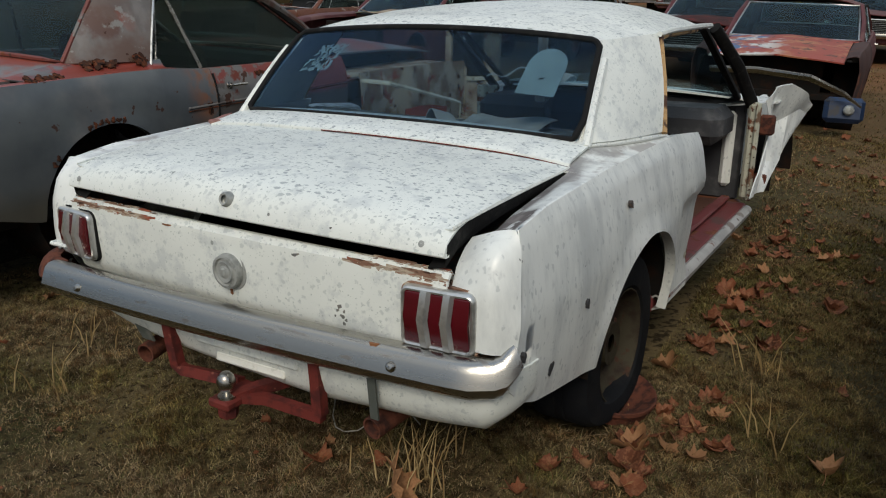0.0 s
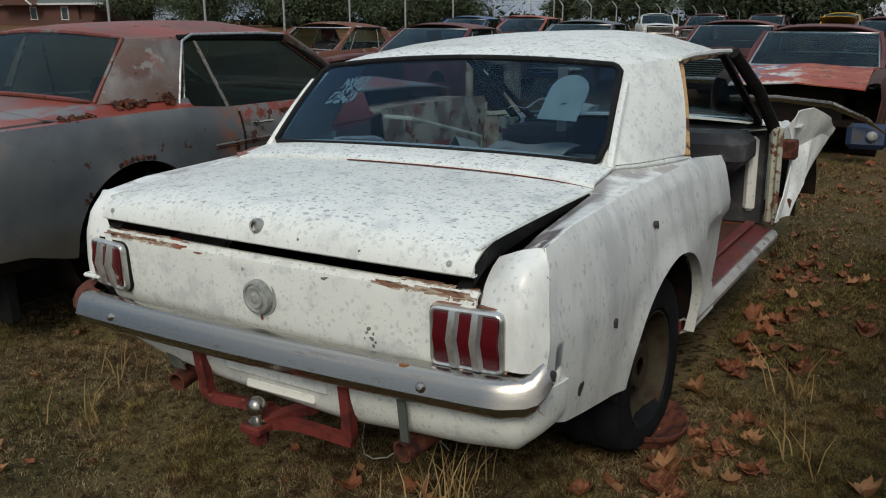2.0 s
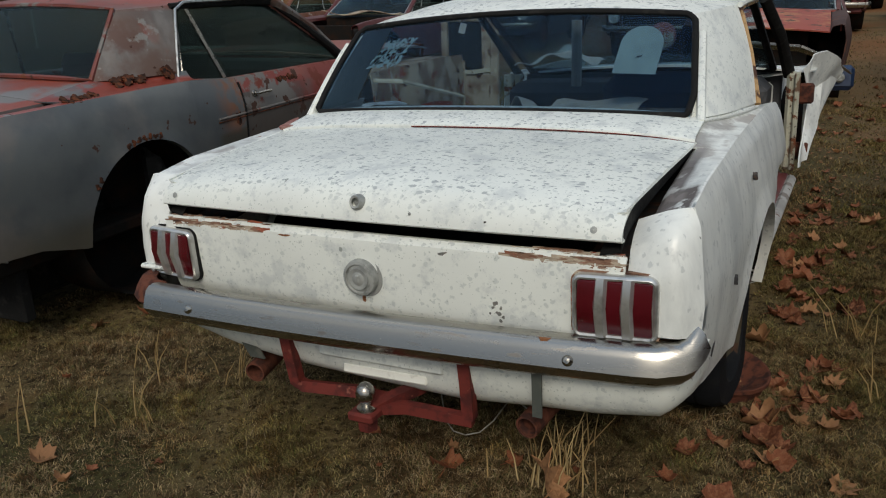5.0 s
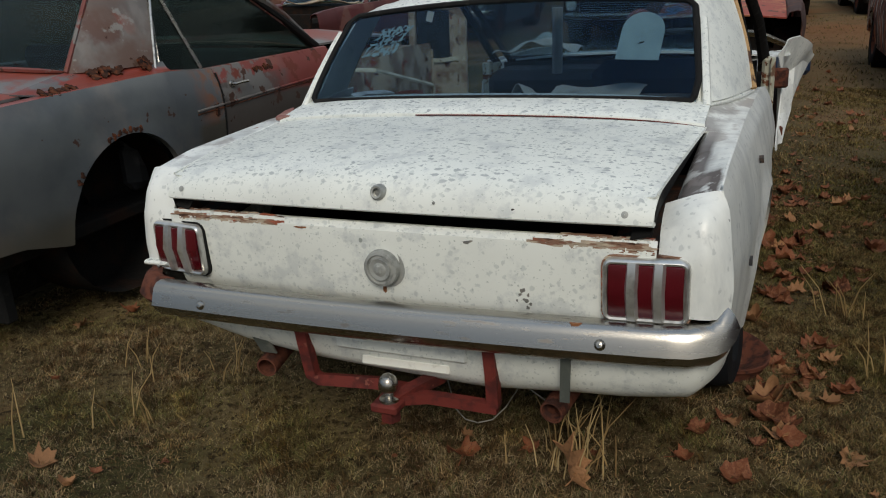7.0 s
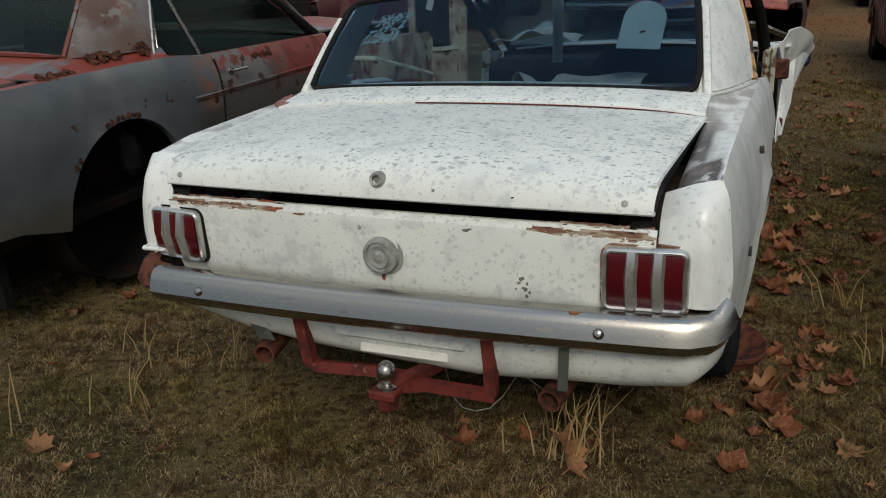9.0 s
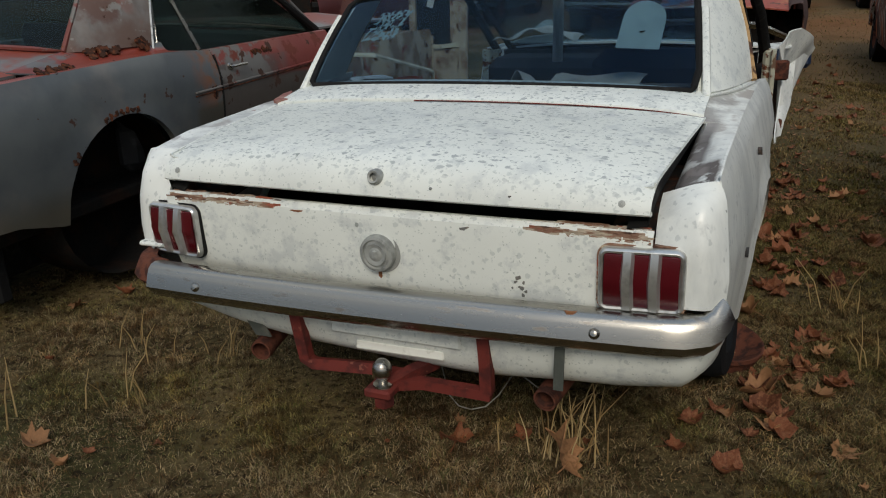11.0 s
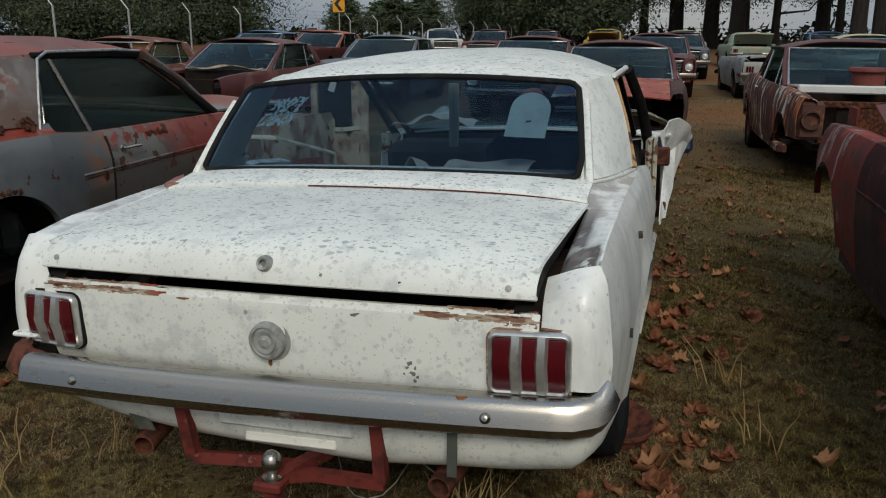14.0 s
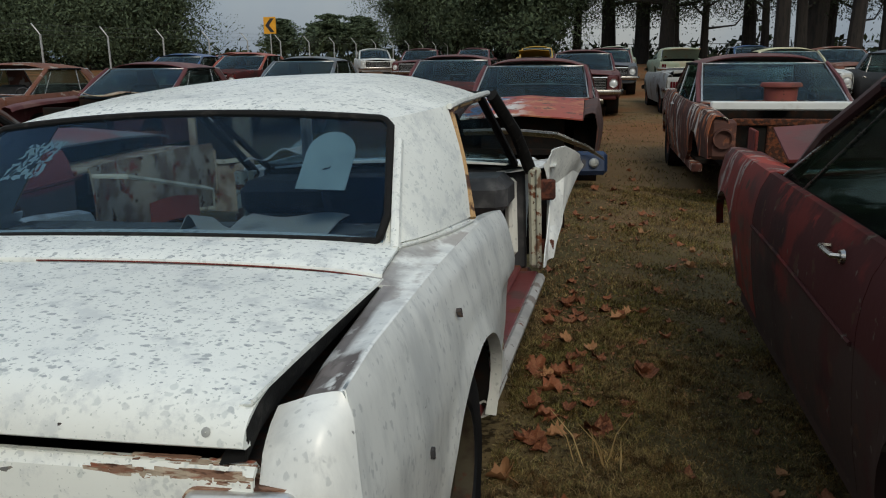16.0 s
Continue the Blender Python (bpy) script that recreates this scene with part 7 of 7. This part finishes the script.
part("air_cleaner", moved(lathe([(0.001, 0.16), (0.16, 0.16), (0.172, 0.145), (0.172, 0.13), (0.14, 0.125), (0.135, 0.0), (0.001, 0.0)], 20, "z"), at(0.0, 3.16, 0.87) @ Matrix.Diagonal((1.1, 1.1, 1.25, 1))), cleaner_red, gutted, "red round air cleaner")
patch = coupe("coupe", "patchwork red, white and blue car with a bent hood", facing(0.40, 11.7, 180.0), FAR, maroon, "rusting cars in the yard", hood_paint=multi, roof_paint=maroon, fender_paint=worn("dark_rusted_fender", (0.06, 0.025, 0.02), (0.10, 0.05, 0.04), 0.5, 0.8, 3), bumpers=False, nose=False, hood_open=-3)
part("bent_bumper", tube([(-0.39, 4.80, 0.61), (-0.69, 4.80, 0.49), (-0.86, 4.74, 0.37)], [0.044, 0.036, 0.010], 8, flat=0.5), chrome, patch, "bent chrome bumper end")
part("bent_bumper", tube([(0.55, 4.70, 0.62), (0.10, 4.78, 0.645), (-0.39, 4.80, 0.61)], 0.044, 8, flat=0.5), chrome, patch)
bl = part("lower_apron", moved(box(-0.18, -0.05, 0, 0.18, 0.05, 0.24, 0.04), at(-0.72, 4.66, 0.20) @ pose(0, 0, 0, 10, 0, 12)), deep_blue, patch, "blue lower apron with a round lamp")
part("fog_lamp", moved(lathe([(0.001, 0.03), (0.03, 0.025), (0.045, 0.01), (0.05, -0.02), (0.001, -0.02)], 14, "y"), at(-0.76, 4.72, 0.33)), dead_metal, bl)

# a thin loop of fence wire lying by the hitch
wire = [(-0.211, 0.73, 0.16), (-0.12, 0.58, 0.05), (-0.044, 0.449, 0.02), (0.01, 0.39, 0.02), (0.059, 0.369, 0.025), (0.10, 0.385, 0.03), (0.129, 0.428, 0.05), (0.150, 0.50, 0.08), (0.144, 0.586, 0.10), (0.12, 0.615, 0.11), (0.097, 0.608, 0.10), (0.10, 0.56, 0.08), (0.184, 0.531, 0.06), (0.26, 0.50, 0.03)]
solo("wire", tube([(x, y, float(ground_z(x, y)) + h) for x, y, h in wire], 0.0022, 5), mat("pale_wire", (0.42, 0.40, 0.34), [((0.25, 0.22, 0.17), 30, 0.45, 0.6)], rough=0.6), "thin looped wire lying in the grass by the hitch", "wire")

# crumbled leaf litter along the lane
rr = np.random.default_rng(12)
n = 2600
x = np.where(rr.random(n) < 0.6, rr.normal(1.15, 0.28, n), rr.uniform(0.8, 3.0, n))
y = 2.0 + 12 * rr.random(n) ** 1.3
keep = ~((x > 1.72) & (y < 3.4)) & ~((np.abs(x) < 0.9) & (y < 4.6)) & ~((x < 1.3) & (y > 7.0))
x, y = x[keep], y[keep]
n = len(x)
z = ground_z(x, y) + 0.007
a, sz = rr.uniform(0, 6.28, n), rr.uniform(0.005, 0.014, n) * (1 + 0.05 * y)
tilt = rr.normal(0, 0.18, (n, 2))
c, s_ = np.cos(a) * sz, np.sin(a) * sz
v = np.stack([np.stack([x + p * c - q * s_, y + p * s_ + q * c, z + sz * (p * tilt[:, 0] + q * tilt[:, 1])], 1) for p, q in ((-1, -0.3), (0.1, -0.75), (1, 0.1), (-0.1, 0.7))], 1)
litter = bpy.data.meshes.new("leaf_litter")
litter.from_pydata(v.reshape(-1, 3).tolist(), [], np.arange(n * 4).reshape(-1, 4).tolist())
litter.materials.append(island_mat("leaf_litter", [(0, (0.11, 0.045, 0.022)), (0.5, (0.19, 0.085, 0.04)), (0.8, (0.22, 0.11, 0.055)), (1, (0.27, 0.16, 0.09))]))
tagged(new("leaf_litter", litter), "crumbled brown leaf litter along the lane", "leaf litter", kind="stuff")
silver_worn = worn("dull_silver_paint", (0.30, 0.31, 0.30), (0.16, 0.13, 0.11), 0.35, 0.6, 4)
FARCARS = [
    # tail x, tail y, yaw, paint, roof, options, label
    (-5.5, 12.5, 180, maroon, maroon, {"hood": False, "nose": False, "hood_paint": cream}, "maroon coupe with its hood gone"),
    (-8.0, 12.6, 182, rusty, rusty, {"glass": False, "hood": False, "nose": False}, "stripped rusty coupe shell without glass"),
    (0.95, 20.6, 180, maroon, maroon, {}, "dark maroon car with a pale grille"),
    (1.7, 27.6, 180, teal_grey, maroon, {}, "slate car nosed toward the lane"),
    (3.52, 16.6, 2, silver_worn, green, {"lid_open": 8, "top": False}, "dull silver roofless car with its trunk lid ajar"),
    (-8.3, 22.6, 178, dark_red, orange_red, {}, "red car parked by the fence"),
    (-10.6, 27.0, 178, orange_red, orange_red, {}, "sunburnt red car in the middle row"),
    (-4.5, 16.7, 180, teal_grey, teal_grey, {}, "dark slate car with dusty glass"),
    (-9.6, 38.0, 200, white2, white2, {}, "chalky white car in the far row"),
    (-10.0, 22.0, 180, blue, blue, {}, "dark blue car seen over the row"),
    (-1.3, 15.6, 180, dark_red, maroon, {}, "dark red car in the second row"),
    (-5.6, 33.0, 183, maroon, maroon, {}, "maroon car in the far row"),
    (-3.9, 37.0, 180, maroon, maroon, {}, "maroon car in the far row"),
    (-1.2, 38.0, 180, yellow, yellow, {"hood_open": 14}, "yellow car in the far row with its hood ajar"),
    (2.2, 37.0, 180, green, green, {}, "pale green car in the far row"),
    (4.5, 30.0, 2, green, green, {"lid_open": 45}, "pale green car with its trunk up"),
    (5.6, 21.0, 180, white2, cream, {}, "chalky white car with a rusty roof"),
    (7.0, 33.0, 182, blue, blue, {}, "blue car in the back row"),
    (8.2, 26.5, 182, rusty, rusty, {}, "rusty tan car in the back row"),
    (7.2, 18.0, 184, black, teal_grey, {"hood": False}, "black car with a stripped front"),
]
for x, y, yaw, p, rp, opt, lab in FARCARS:
    car = coupe("coupe", lab, facing(x, y, yaw), FAR if y < 15 else Form(step=0.16), p, "rusting cars in the yard", roof_paint=rp, **opt)
    if opt.get("hood_paint"):
        part("cowl_strip", sheet([[(x, y, 0.90 + 0.03 * math.sin(7 * x + 9 * y) + 0.10 * max(0, x - 0.45)) for y in np.linspace(2.98, 3.16, 5)] for x in np.linspace(-0.66, 0.66, 17)], -0.01), tan_primer, car, "torn yellowed cowl panel")


# ---------------------------------------------------------------- fence and road sign
galv = mat("galvanised_steel", (0.42, 0.44, 0.44), [((0.3, 0.3, 0.29), 20, 0.4, 0.7)], rough=0.5, metal=0.6)
fence = thing("chain_link_fence", "galvanised chain-link fence with slanted barbed-wire arms", "fence")
fp0, fdir = Vector((-16.4, 19.1, 0)), Vector((0.134, 0.988, 0)).normalized()
posts = [fp0 + fdir * (3.05 * k) for k in range(-8, 20)]
for p in posts:
    o = part("post", tube([(p.x, p.y, -0.1), (p.x, p.y, 2.2)], 0.035, 8), galv, fence)
    part("arm", tube([(p.x, p.y, 2.18), (p.x - 0.30, p.y + 0.04, 2.52)], 0.022, 6), galv, o)
for h, dx in ((2.18, 0), (2.32, -0.13), (2.50, -0.28)):
    part("wire", tube([(p.x + dx, p.y + dx * 0.36, h) for p in posts], 0.006, 4), dark_steel, fence)
fence2 = thing("chain_link_fence", "far galvanised fence along the yard's back", "fence")
posts2 = [Vector((x, 66, 0)) for x in range(-8, 60, 4)]
for p in posts2:
    part("post", tube([(p.x, p.y, -0.1), (p.x, p.y, 2.2)], 0.04, 6), galv, fence2)
for h in (1.1, 2.2):
    part("wire", tube([(p.x, p.y, h) for p in posts2], 0.03, 4), dark_steel, fence2)
sign = thing("road_sign", "yellow road sign with a black chevron on a steel post", "road sign", at(-17.6, 45.0, 0.4))
part("post", tube([(0, 0.05, -0.1), (0, 0.05, 3.4)], 0.04, 8), galv, sign)
part("panel", box(-0.38, -0.01, 2.40, 0.38, 0.02, 3.36, 0.004), mat("sign_yellow", (0.70, 0.33, 0.02), [((0.6, 0.28, 0.02), 4, 0.4, 0.7)], rough=0.5), sign)
part("chevron", extrude_outline([(-0.28, 2.88), (0.04, 3.28), (0.28, 3.28), (-0.04, 2.88), (0.28, 2.48), (0.04, 2.48)], -0.02, -0.012), ink, sign)

# ---------------------------------------------------------------- trees
# needle sprays are long and thin, leaves broad
bark = mat("dark_bark", (0.020, 0.016, 0.013), [((0.009, 0.008, 0.007), 9, 0.45, 0.65, {"stretch": (1, 1, 0.2)})], rough=0.95, bump=(14, 0.8, 0.04))
needles = island_mat("pine_needles", [(0, (0.042, 0.060, 0.038)), (0.5, (0.076, 0.105, 0.062)), (1, (0.115, 0.155, 0.088))])
broad = island_mat("evergreen_leaves", [(0, (0.009, 0.014, 0.007)), (0.5, (0.022, 0.032, 0.015)), (1, (0.05, 0.066, 0.032))])


def tree_meshes(seed, height, trunk_r, crown0, spread, leaves, size, limbs=14, bare=False, broad_=0.45):
    """A trunk with limbs and a crown of small leaf clumps spread along them."""
    r = random.Random(seed)
    lean = r.uniform(-0.3, 0.3)
    trunk_path = [(lean * k * k, 0.2 * math.sin(3 * k), height * k) for k in (0, 0.1, 0.3, 0.55, 0.8, 1.0)]
    limbs_ = []
    shapes = [tube([(x, y, z - 0.2 if z == 0 else z) for x, y, z in trunk_path], [trunk_r * w for w in (1.25, 1, 0.85, 0.6, 0.35, 0.1)], 9)]
    tips = []
    for k in range(limbs):
        t = lerp(crown0, 0.97, (k + r.random() * 0.6) / limbs)
        z = height * t
        a = k * 2.4 + r.uniform(-0.4, 0.4)
        s = spread * (1.05 - 0.75 * ((t - crown0) / (1 - crown0)) ** 1.3) * r.uniform(0.6, 1.1)
        p0 = Vector((lean * t * t, 0, z))
        p1 = p0 + Vector((math.cos(a) * s * 0.5, math.sin(a) * s * 0.5, s * r.uniform(0.05, 0.3)))
        p2 = p0 + Vector((math.cos(a) * s, math.sin(a) * s, s * (r.uniform(0.5, 1.0) if bare else r.uniform(0.0, 0.5))))
        limb = [tube([p0, p1, p2], [trunk_r * 0.33, trunk_r * 0.2, 0.02], 5)]
        limbs_.append(limb)
        tips += [(p0.lerp(p2, q), s * 0.3) for q in ((0.25, 0.45, 0.65, 0.85, 1.0) if not bare else (1.0,))]
        if bare:
            for q in range(5):
                b0 = p1.lerp(p2, r.random())
                limb.append(tube([b0, b0 + Vector((r.uniform(-1, 1), r.uniform(-1, 1), r.uniform(0, 1.2)))], [0.03, 0.008], 4))
    if not leaves:
        return shapes, None, limbs_
    v = np.empty((leaves, 4, 3))
    rr = np.random.default_rng(seed)
    which = rr.integers(0, len(tips), leaves)
    c = np.array([tuple(tips[i][0]) for i in which]) + np.clip(rr.normal(0, 1, (leaves, 3)), -1.7, 1.7) * np.array([[tips[i][1]] for i in which]) * np.array([1, 1, 0.6])
    core = rr.random(leaves) < 0.16
    c[core, :2] *= 0.5
    d1 = rr.normal(0, 1, (leaves, 3))
    d1 /= np.linalg.norm(d1, axis=1, keepdims=True)
    d2 = np.cross(d1, rr.normal(0, 1, (leaves, 3)))
    d2 /= np.linalg.norm(d2, axis=1, keepdims=True)
    sz = size * rr.uniform(0.6, 1.4, (leaves, 1)) * np.where(rr.random((leaves, 1)) < 0.3, 1.55, 1.0)
    sz = np.where(core[:, None], size * (3.0 if broad_ < 0.42 else 1.6), sz)
    wide = np.where(core[:, None], 0.5, broad_)
    v[:, 0], v[:, 1], v[:, 2], v[:, 3] = c - d1 * sz, c - d2 * sz * wide, c + d1 * sz, c + d2 * sz * wide
    f = np.arange(leaves * 4).reshape(-1, 4)
    crown = bpy.data.meshes.new("crown")
    crown.from_pydata(v.reshape(-1, 3).tolist(), [], f.tolist())
    return shapes, crown, limbs_


def tree(x, y, seed, height, trunk_r, crown0, spread, leaves, size, leaf_m, name, label, limbs=14, bare=False, broad_=0.45):
    shapes, crown, limbs_ = tree_meshes(seed, height, trunk_r, crown0, spread, leaves, size, limbs, bare, broad_)
    t = thing(name, label, "tree", at(x, y, 0))
    tr = part("trunk", join(*shapes), bark, t)
    for limb in limbs_:
        part("limb", join(*limb), bark, tr)
    if leaves:
        crown.materials.append(leaf_m)
        new("crown", crown).parent = t
    return t


DENSE = "dense dark green pine behind the fence"
pines = [tree(-34, 52, 1, 15, 0.25, 0.06, 3.9, 48000, 0.075, needles, "pine_tree", DENSE, 40, False, 0.34),
         tree(-31, 57, 2, 13, 0.22, 0.05, 3.8, 48000, 0.075, needles, "pine_tree", DENSE, 40, False, 0.34),
         tree(-4, 70, 3, 18, 0.3, 0.22, 4.2, 48000, 0.075, needles, "pine_tree", "tall pine with a high open crown", 34, False, 0.34)]
r = random.Random(4)
for k in range(11):
    s = r.uniform(0.95, 1.35)
    copy_thing(pines[k % 2], at(-66 + k * 3.4 + r.uniform(-0.8, 0.8), 54 + r.uniform(-3, 7) * (k < 9), 0.5) @ pose(0, 0, 0, 0, 0, r.uniform(0, 360)) @ Matrix.Scale(s, 4))
low_pine = tree(-40, 104, 6, 13, 0.22, 0.25, 3.8, 9000, 0.20, needles, "pine_tree", "round-topped pine far beyond the fence", 26, False, 0.4)
low_pine.matrix_world = at(-40, 104, 0.8) @ Matrix.Diagonal((0.85, 0.85, 0.45, 1))
for k in range(9):
    s = r.uniform(0.38, 0.48)
    copy_thing(low_pine, at(-42 + k * 2.2 + r.uniform(-1, 1), 104 + r.uniform(-5, 9), 0.8) @ pose(0, 0, 0, 0, 0, r.uniform(0, 360)) @ Matrix.Diagonal((s / 0.45 * 1.0, s / 0.45 * 1.0, s / 0.45, 1)))
for k in range(9):
    s = r.uniform(1.0, 1.4)
    copy_thing(pines[(2, 0, 2, 1)[k % 4]], at(-16.0 + k * 1.95 + r.uniform(-0.6, 0.6), 64 + r.uniform(-3, 12), 0.7) @ pose(0, 0, 0, 0, 0, r.uniform(0, 360)) @ Matrix.Scale(s, 4))
oak = tree(4.8, 58, 9, 16, 0.55, 0.27, 6.2, 54000, 0.058, broad, "evergreen_oak", "big dark evergreen oak with a wide crown", 26)
copy_thing(oak, at(7.4, 63, 0.7) @ pose(0, 0, 0, 0, 0, 120) @ Matrix.Scale(0.95, 4))
copy_thing(oak, at(11.8, 41, 0.5) @ pose(0, 0, 0, 0, 0, 250) @ Matrix.Scale(0.95, 4))
copy_thing(oak, at(16.5, 42, 0.5) @ pose(0, 0, 0, 0, 0, 310) @ Matrix.Scale(1.0, 4))
copy_thing(oak, at(6.0, 53, 0.6) @ pose(0, 0, 0, 0, 0, 200) @ Matrix.Scale(0.9, 4))
copy_thing(oak, at(2.6, 61, 0.6) @ pose(0, 0, 0, 0, 0, 75) @ Matrix.Scale(1.0, 4))
copy_thing(oak, at(20.5, 50, 0.6) @ pose(0, 0, 0, 0, 0, 165) @ Matrix.Scale(1.0, 4))
copy_thing(oak, at(13.5, 66, 0.6) @ pose(0, 0, 0, 0, 0, 95) @ Matrix.Scale(1.0, 4))
copy_thing(oak, at(17.5, 60, 0.6) @ pose(0, 0, 0, 0, 0, 285) @ Matrix.Scale(0.95, 4))
copy_thing(oak, at(26, 58, 0.6) @ pose(0, 0, 0, 0, 0, 20) @ Matrix.Scale(1.1, 4))
bare1 = tree(9.3, 60, 12, 13, 0.30, 0.22, 6.0, 0, 0.2, broad, "bare_tree", "bare winter tree with dark twisting limbs", 12, True)
for x, y, w, s in ((9.7, 38, 140, 1.15), (10.8, 39, 60, 0.95), (12.4, 37, 260, 1.1), (14.2, 38, 10, 1.2), (17.5, 44, 190, 1.0), (13.5, 60, 90, 1.0), (20.0, 62, 33, 1.0)):
    copy_thing(bare1, at(x, y, 0.4) @ pose(0, 0, 0, 0, 0, w) @ Matrix.Scale(s, 4))
# low scrub along the back fence
rr = np.random.default_rng(8)
n = 9000
c = np.stack([rr.uniform(-70, 70, n), 72 + rr.normal(0, 3, n), 0.6 + np.abs(rr.normal(0, 0.9, n))], 1)
d1, d2 = rr.normal(0, 0.22, (n, 3)), rr.normal(0, 0.12, (n, 3))
scrub = bpy.data.meshes.new("scrub")
scrub.from_pydata(np.stack([c - d1, c - d2, c + d1, c + d2], 1).reshape(-1, 3).tolist(), [], np.arange(n * 4).reshape(-1, 4).tolist())
scrub.materials.append(broad)
tagged(new("scrub", scrub), "low dark scrub along the back of the yard", "bushes", kind="stuff")


# ---------------------------------------------------------------- brick house beyond the fence
def brick_house(m):
    h = thing("house", "low brick house with a grey-green shingle roof", "house", m)
    brick = mat("dark_red_brick", (0.12, 0.05, 0.035), [((0.07, 0.035, 0.028), 9, 0.42, 0.6, {"stretch": (1, 1, 3)}), ((0.2, 0.15, 0.12), 14, 0.6, 0.68, {"stretch": (1, 1, 4)})], rough=0.9, bump=(16, 0.5, 0.02))
    shingle = mat("grey_green_shingle", (0.10, 0.125, 0.115), [((0.07, 0.085, 0.08), 3, 0.4, 0.65, {"stretch": (1, 1, 4)}), ((0.14, 0.16, 0.15), 12, 0.55, 0.65)], rough=0.9, bump=(14, 0.5, 0.02))
    pale = mat("white_house_trim", (0.62, 0.64, 0.62), [((0.45, 0.46, 0.44), 5, 0.45, 0.7)], rough=0.6)
    dark = mat("dark_house_glass", (0.03, 0.04, 0.045), [((0.06, 0.07, 0.07), 3, 0.4, 0.7)], rough=0.15)
    part("wall", join(box(-20, 0, -0.3, -4.6, 8, 2.55, 0.02), box(-4.6, 0, -0.3, -2.2, 8, 2.55, 0.02), box(-2.2, 0, -0.3, 0, 8, 0.95, 0.02)), brick, h)
    part("wall", box(-2.2, 0.3, 0.95, 0, 8, 2.55, 0.02), brick, h)
    part("roof", extrude_outline([(-0.7, 2.50), (4.0, 4.9), (8.7, 2.50), (8.7, 2.62), (4.0, 5.05), (-0.7, 2.62)], -21, 3.0, "yz"), shingle, h)
    part("fascia", box(-21, -0.74, 2.42, 3.02, -0.66, 2.62, 0.01), pale, h, "white eaves board")
    g = part("porch_gable", extrude_outline([(-14.2, 2.45), (-11.0, 4.2), (-7.8, 2.45)], -1.6, 1.5), brick, h)
    part("barge_board", tube([(-14.4, -1.65, 2.40), (-11.0, -1.65, 4.28), (-7.6, -1.65, 2.40)], 0.09, 6), pale, g)
    for x in (-4.4, -9.8, -17.0):
        f = part("window", join(box(x - 0.62, -0.06, 0.95, x - 0.50, 0.04, 2.3, 0.01), box(x + 0.50, -0.06, 0.95, x + 0.62, 0.04, 2.3, 0.01), box(x - 0.5, -0.06, 2.18, x + 0.5, 0.04, 2.3, 0.01), box(x - 0.66, -0.10, 0.86, x + 0.66, 0.04, 0.95, 0.01)), pale, h, "white framed window")
        part("pane", box(x - 0.5, -0.03, 0.95, x + 0.5, -0.01, 2.18, 0.002), dark, f)


brick_house(at(-73.6, 55, 0.45))
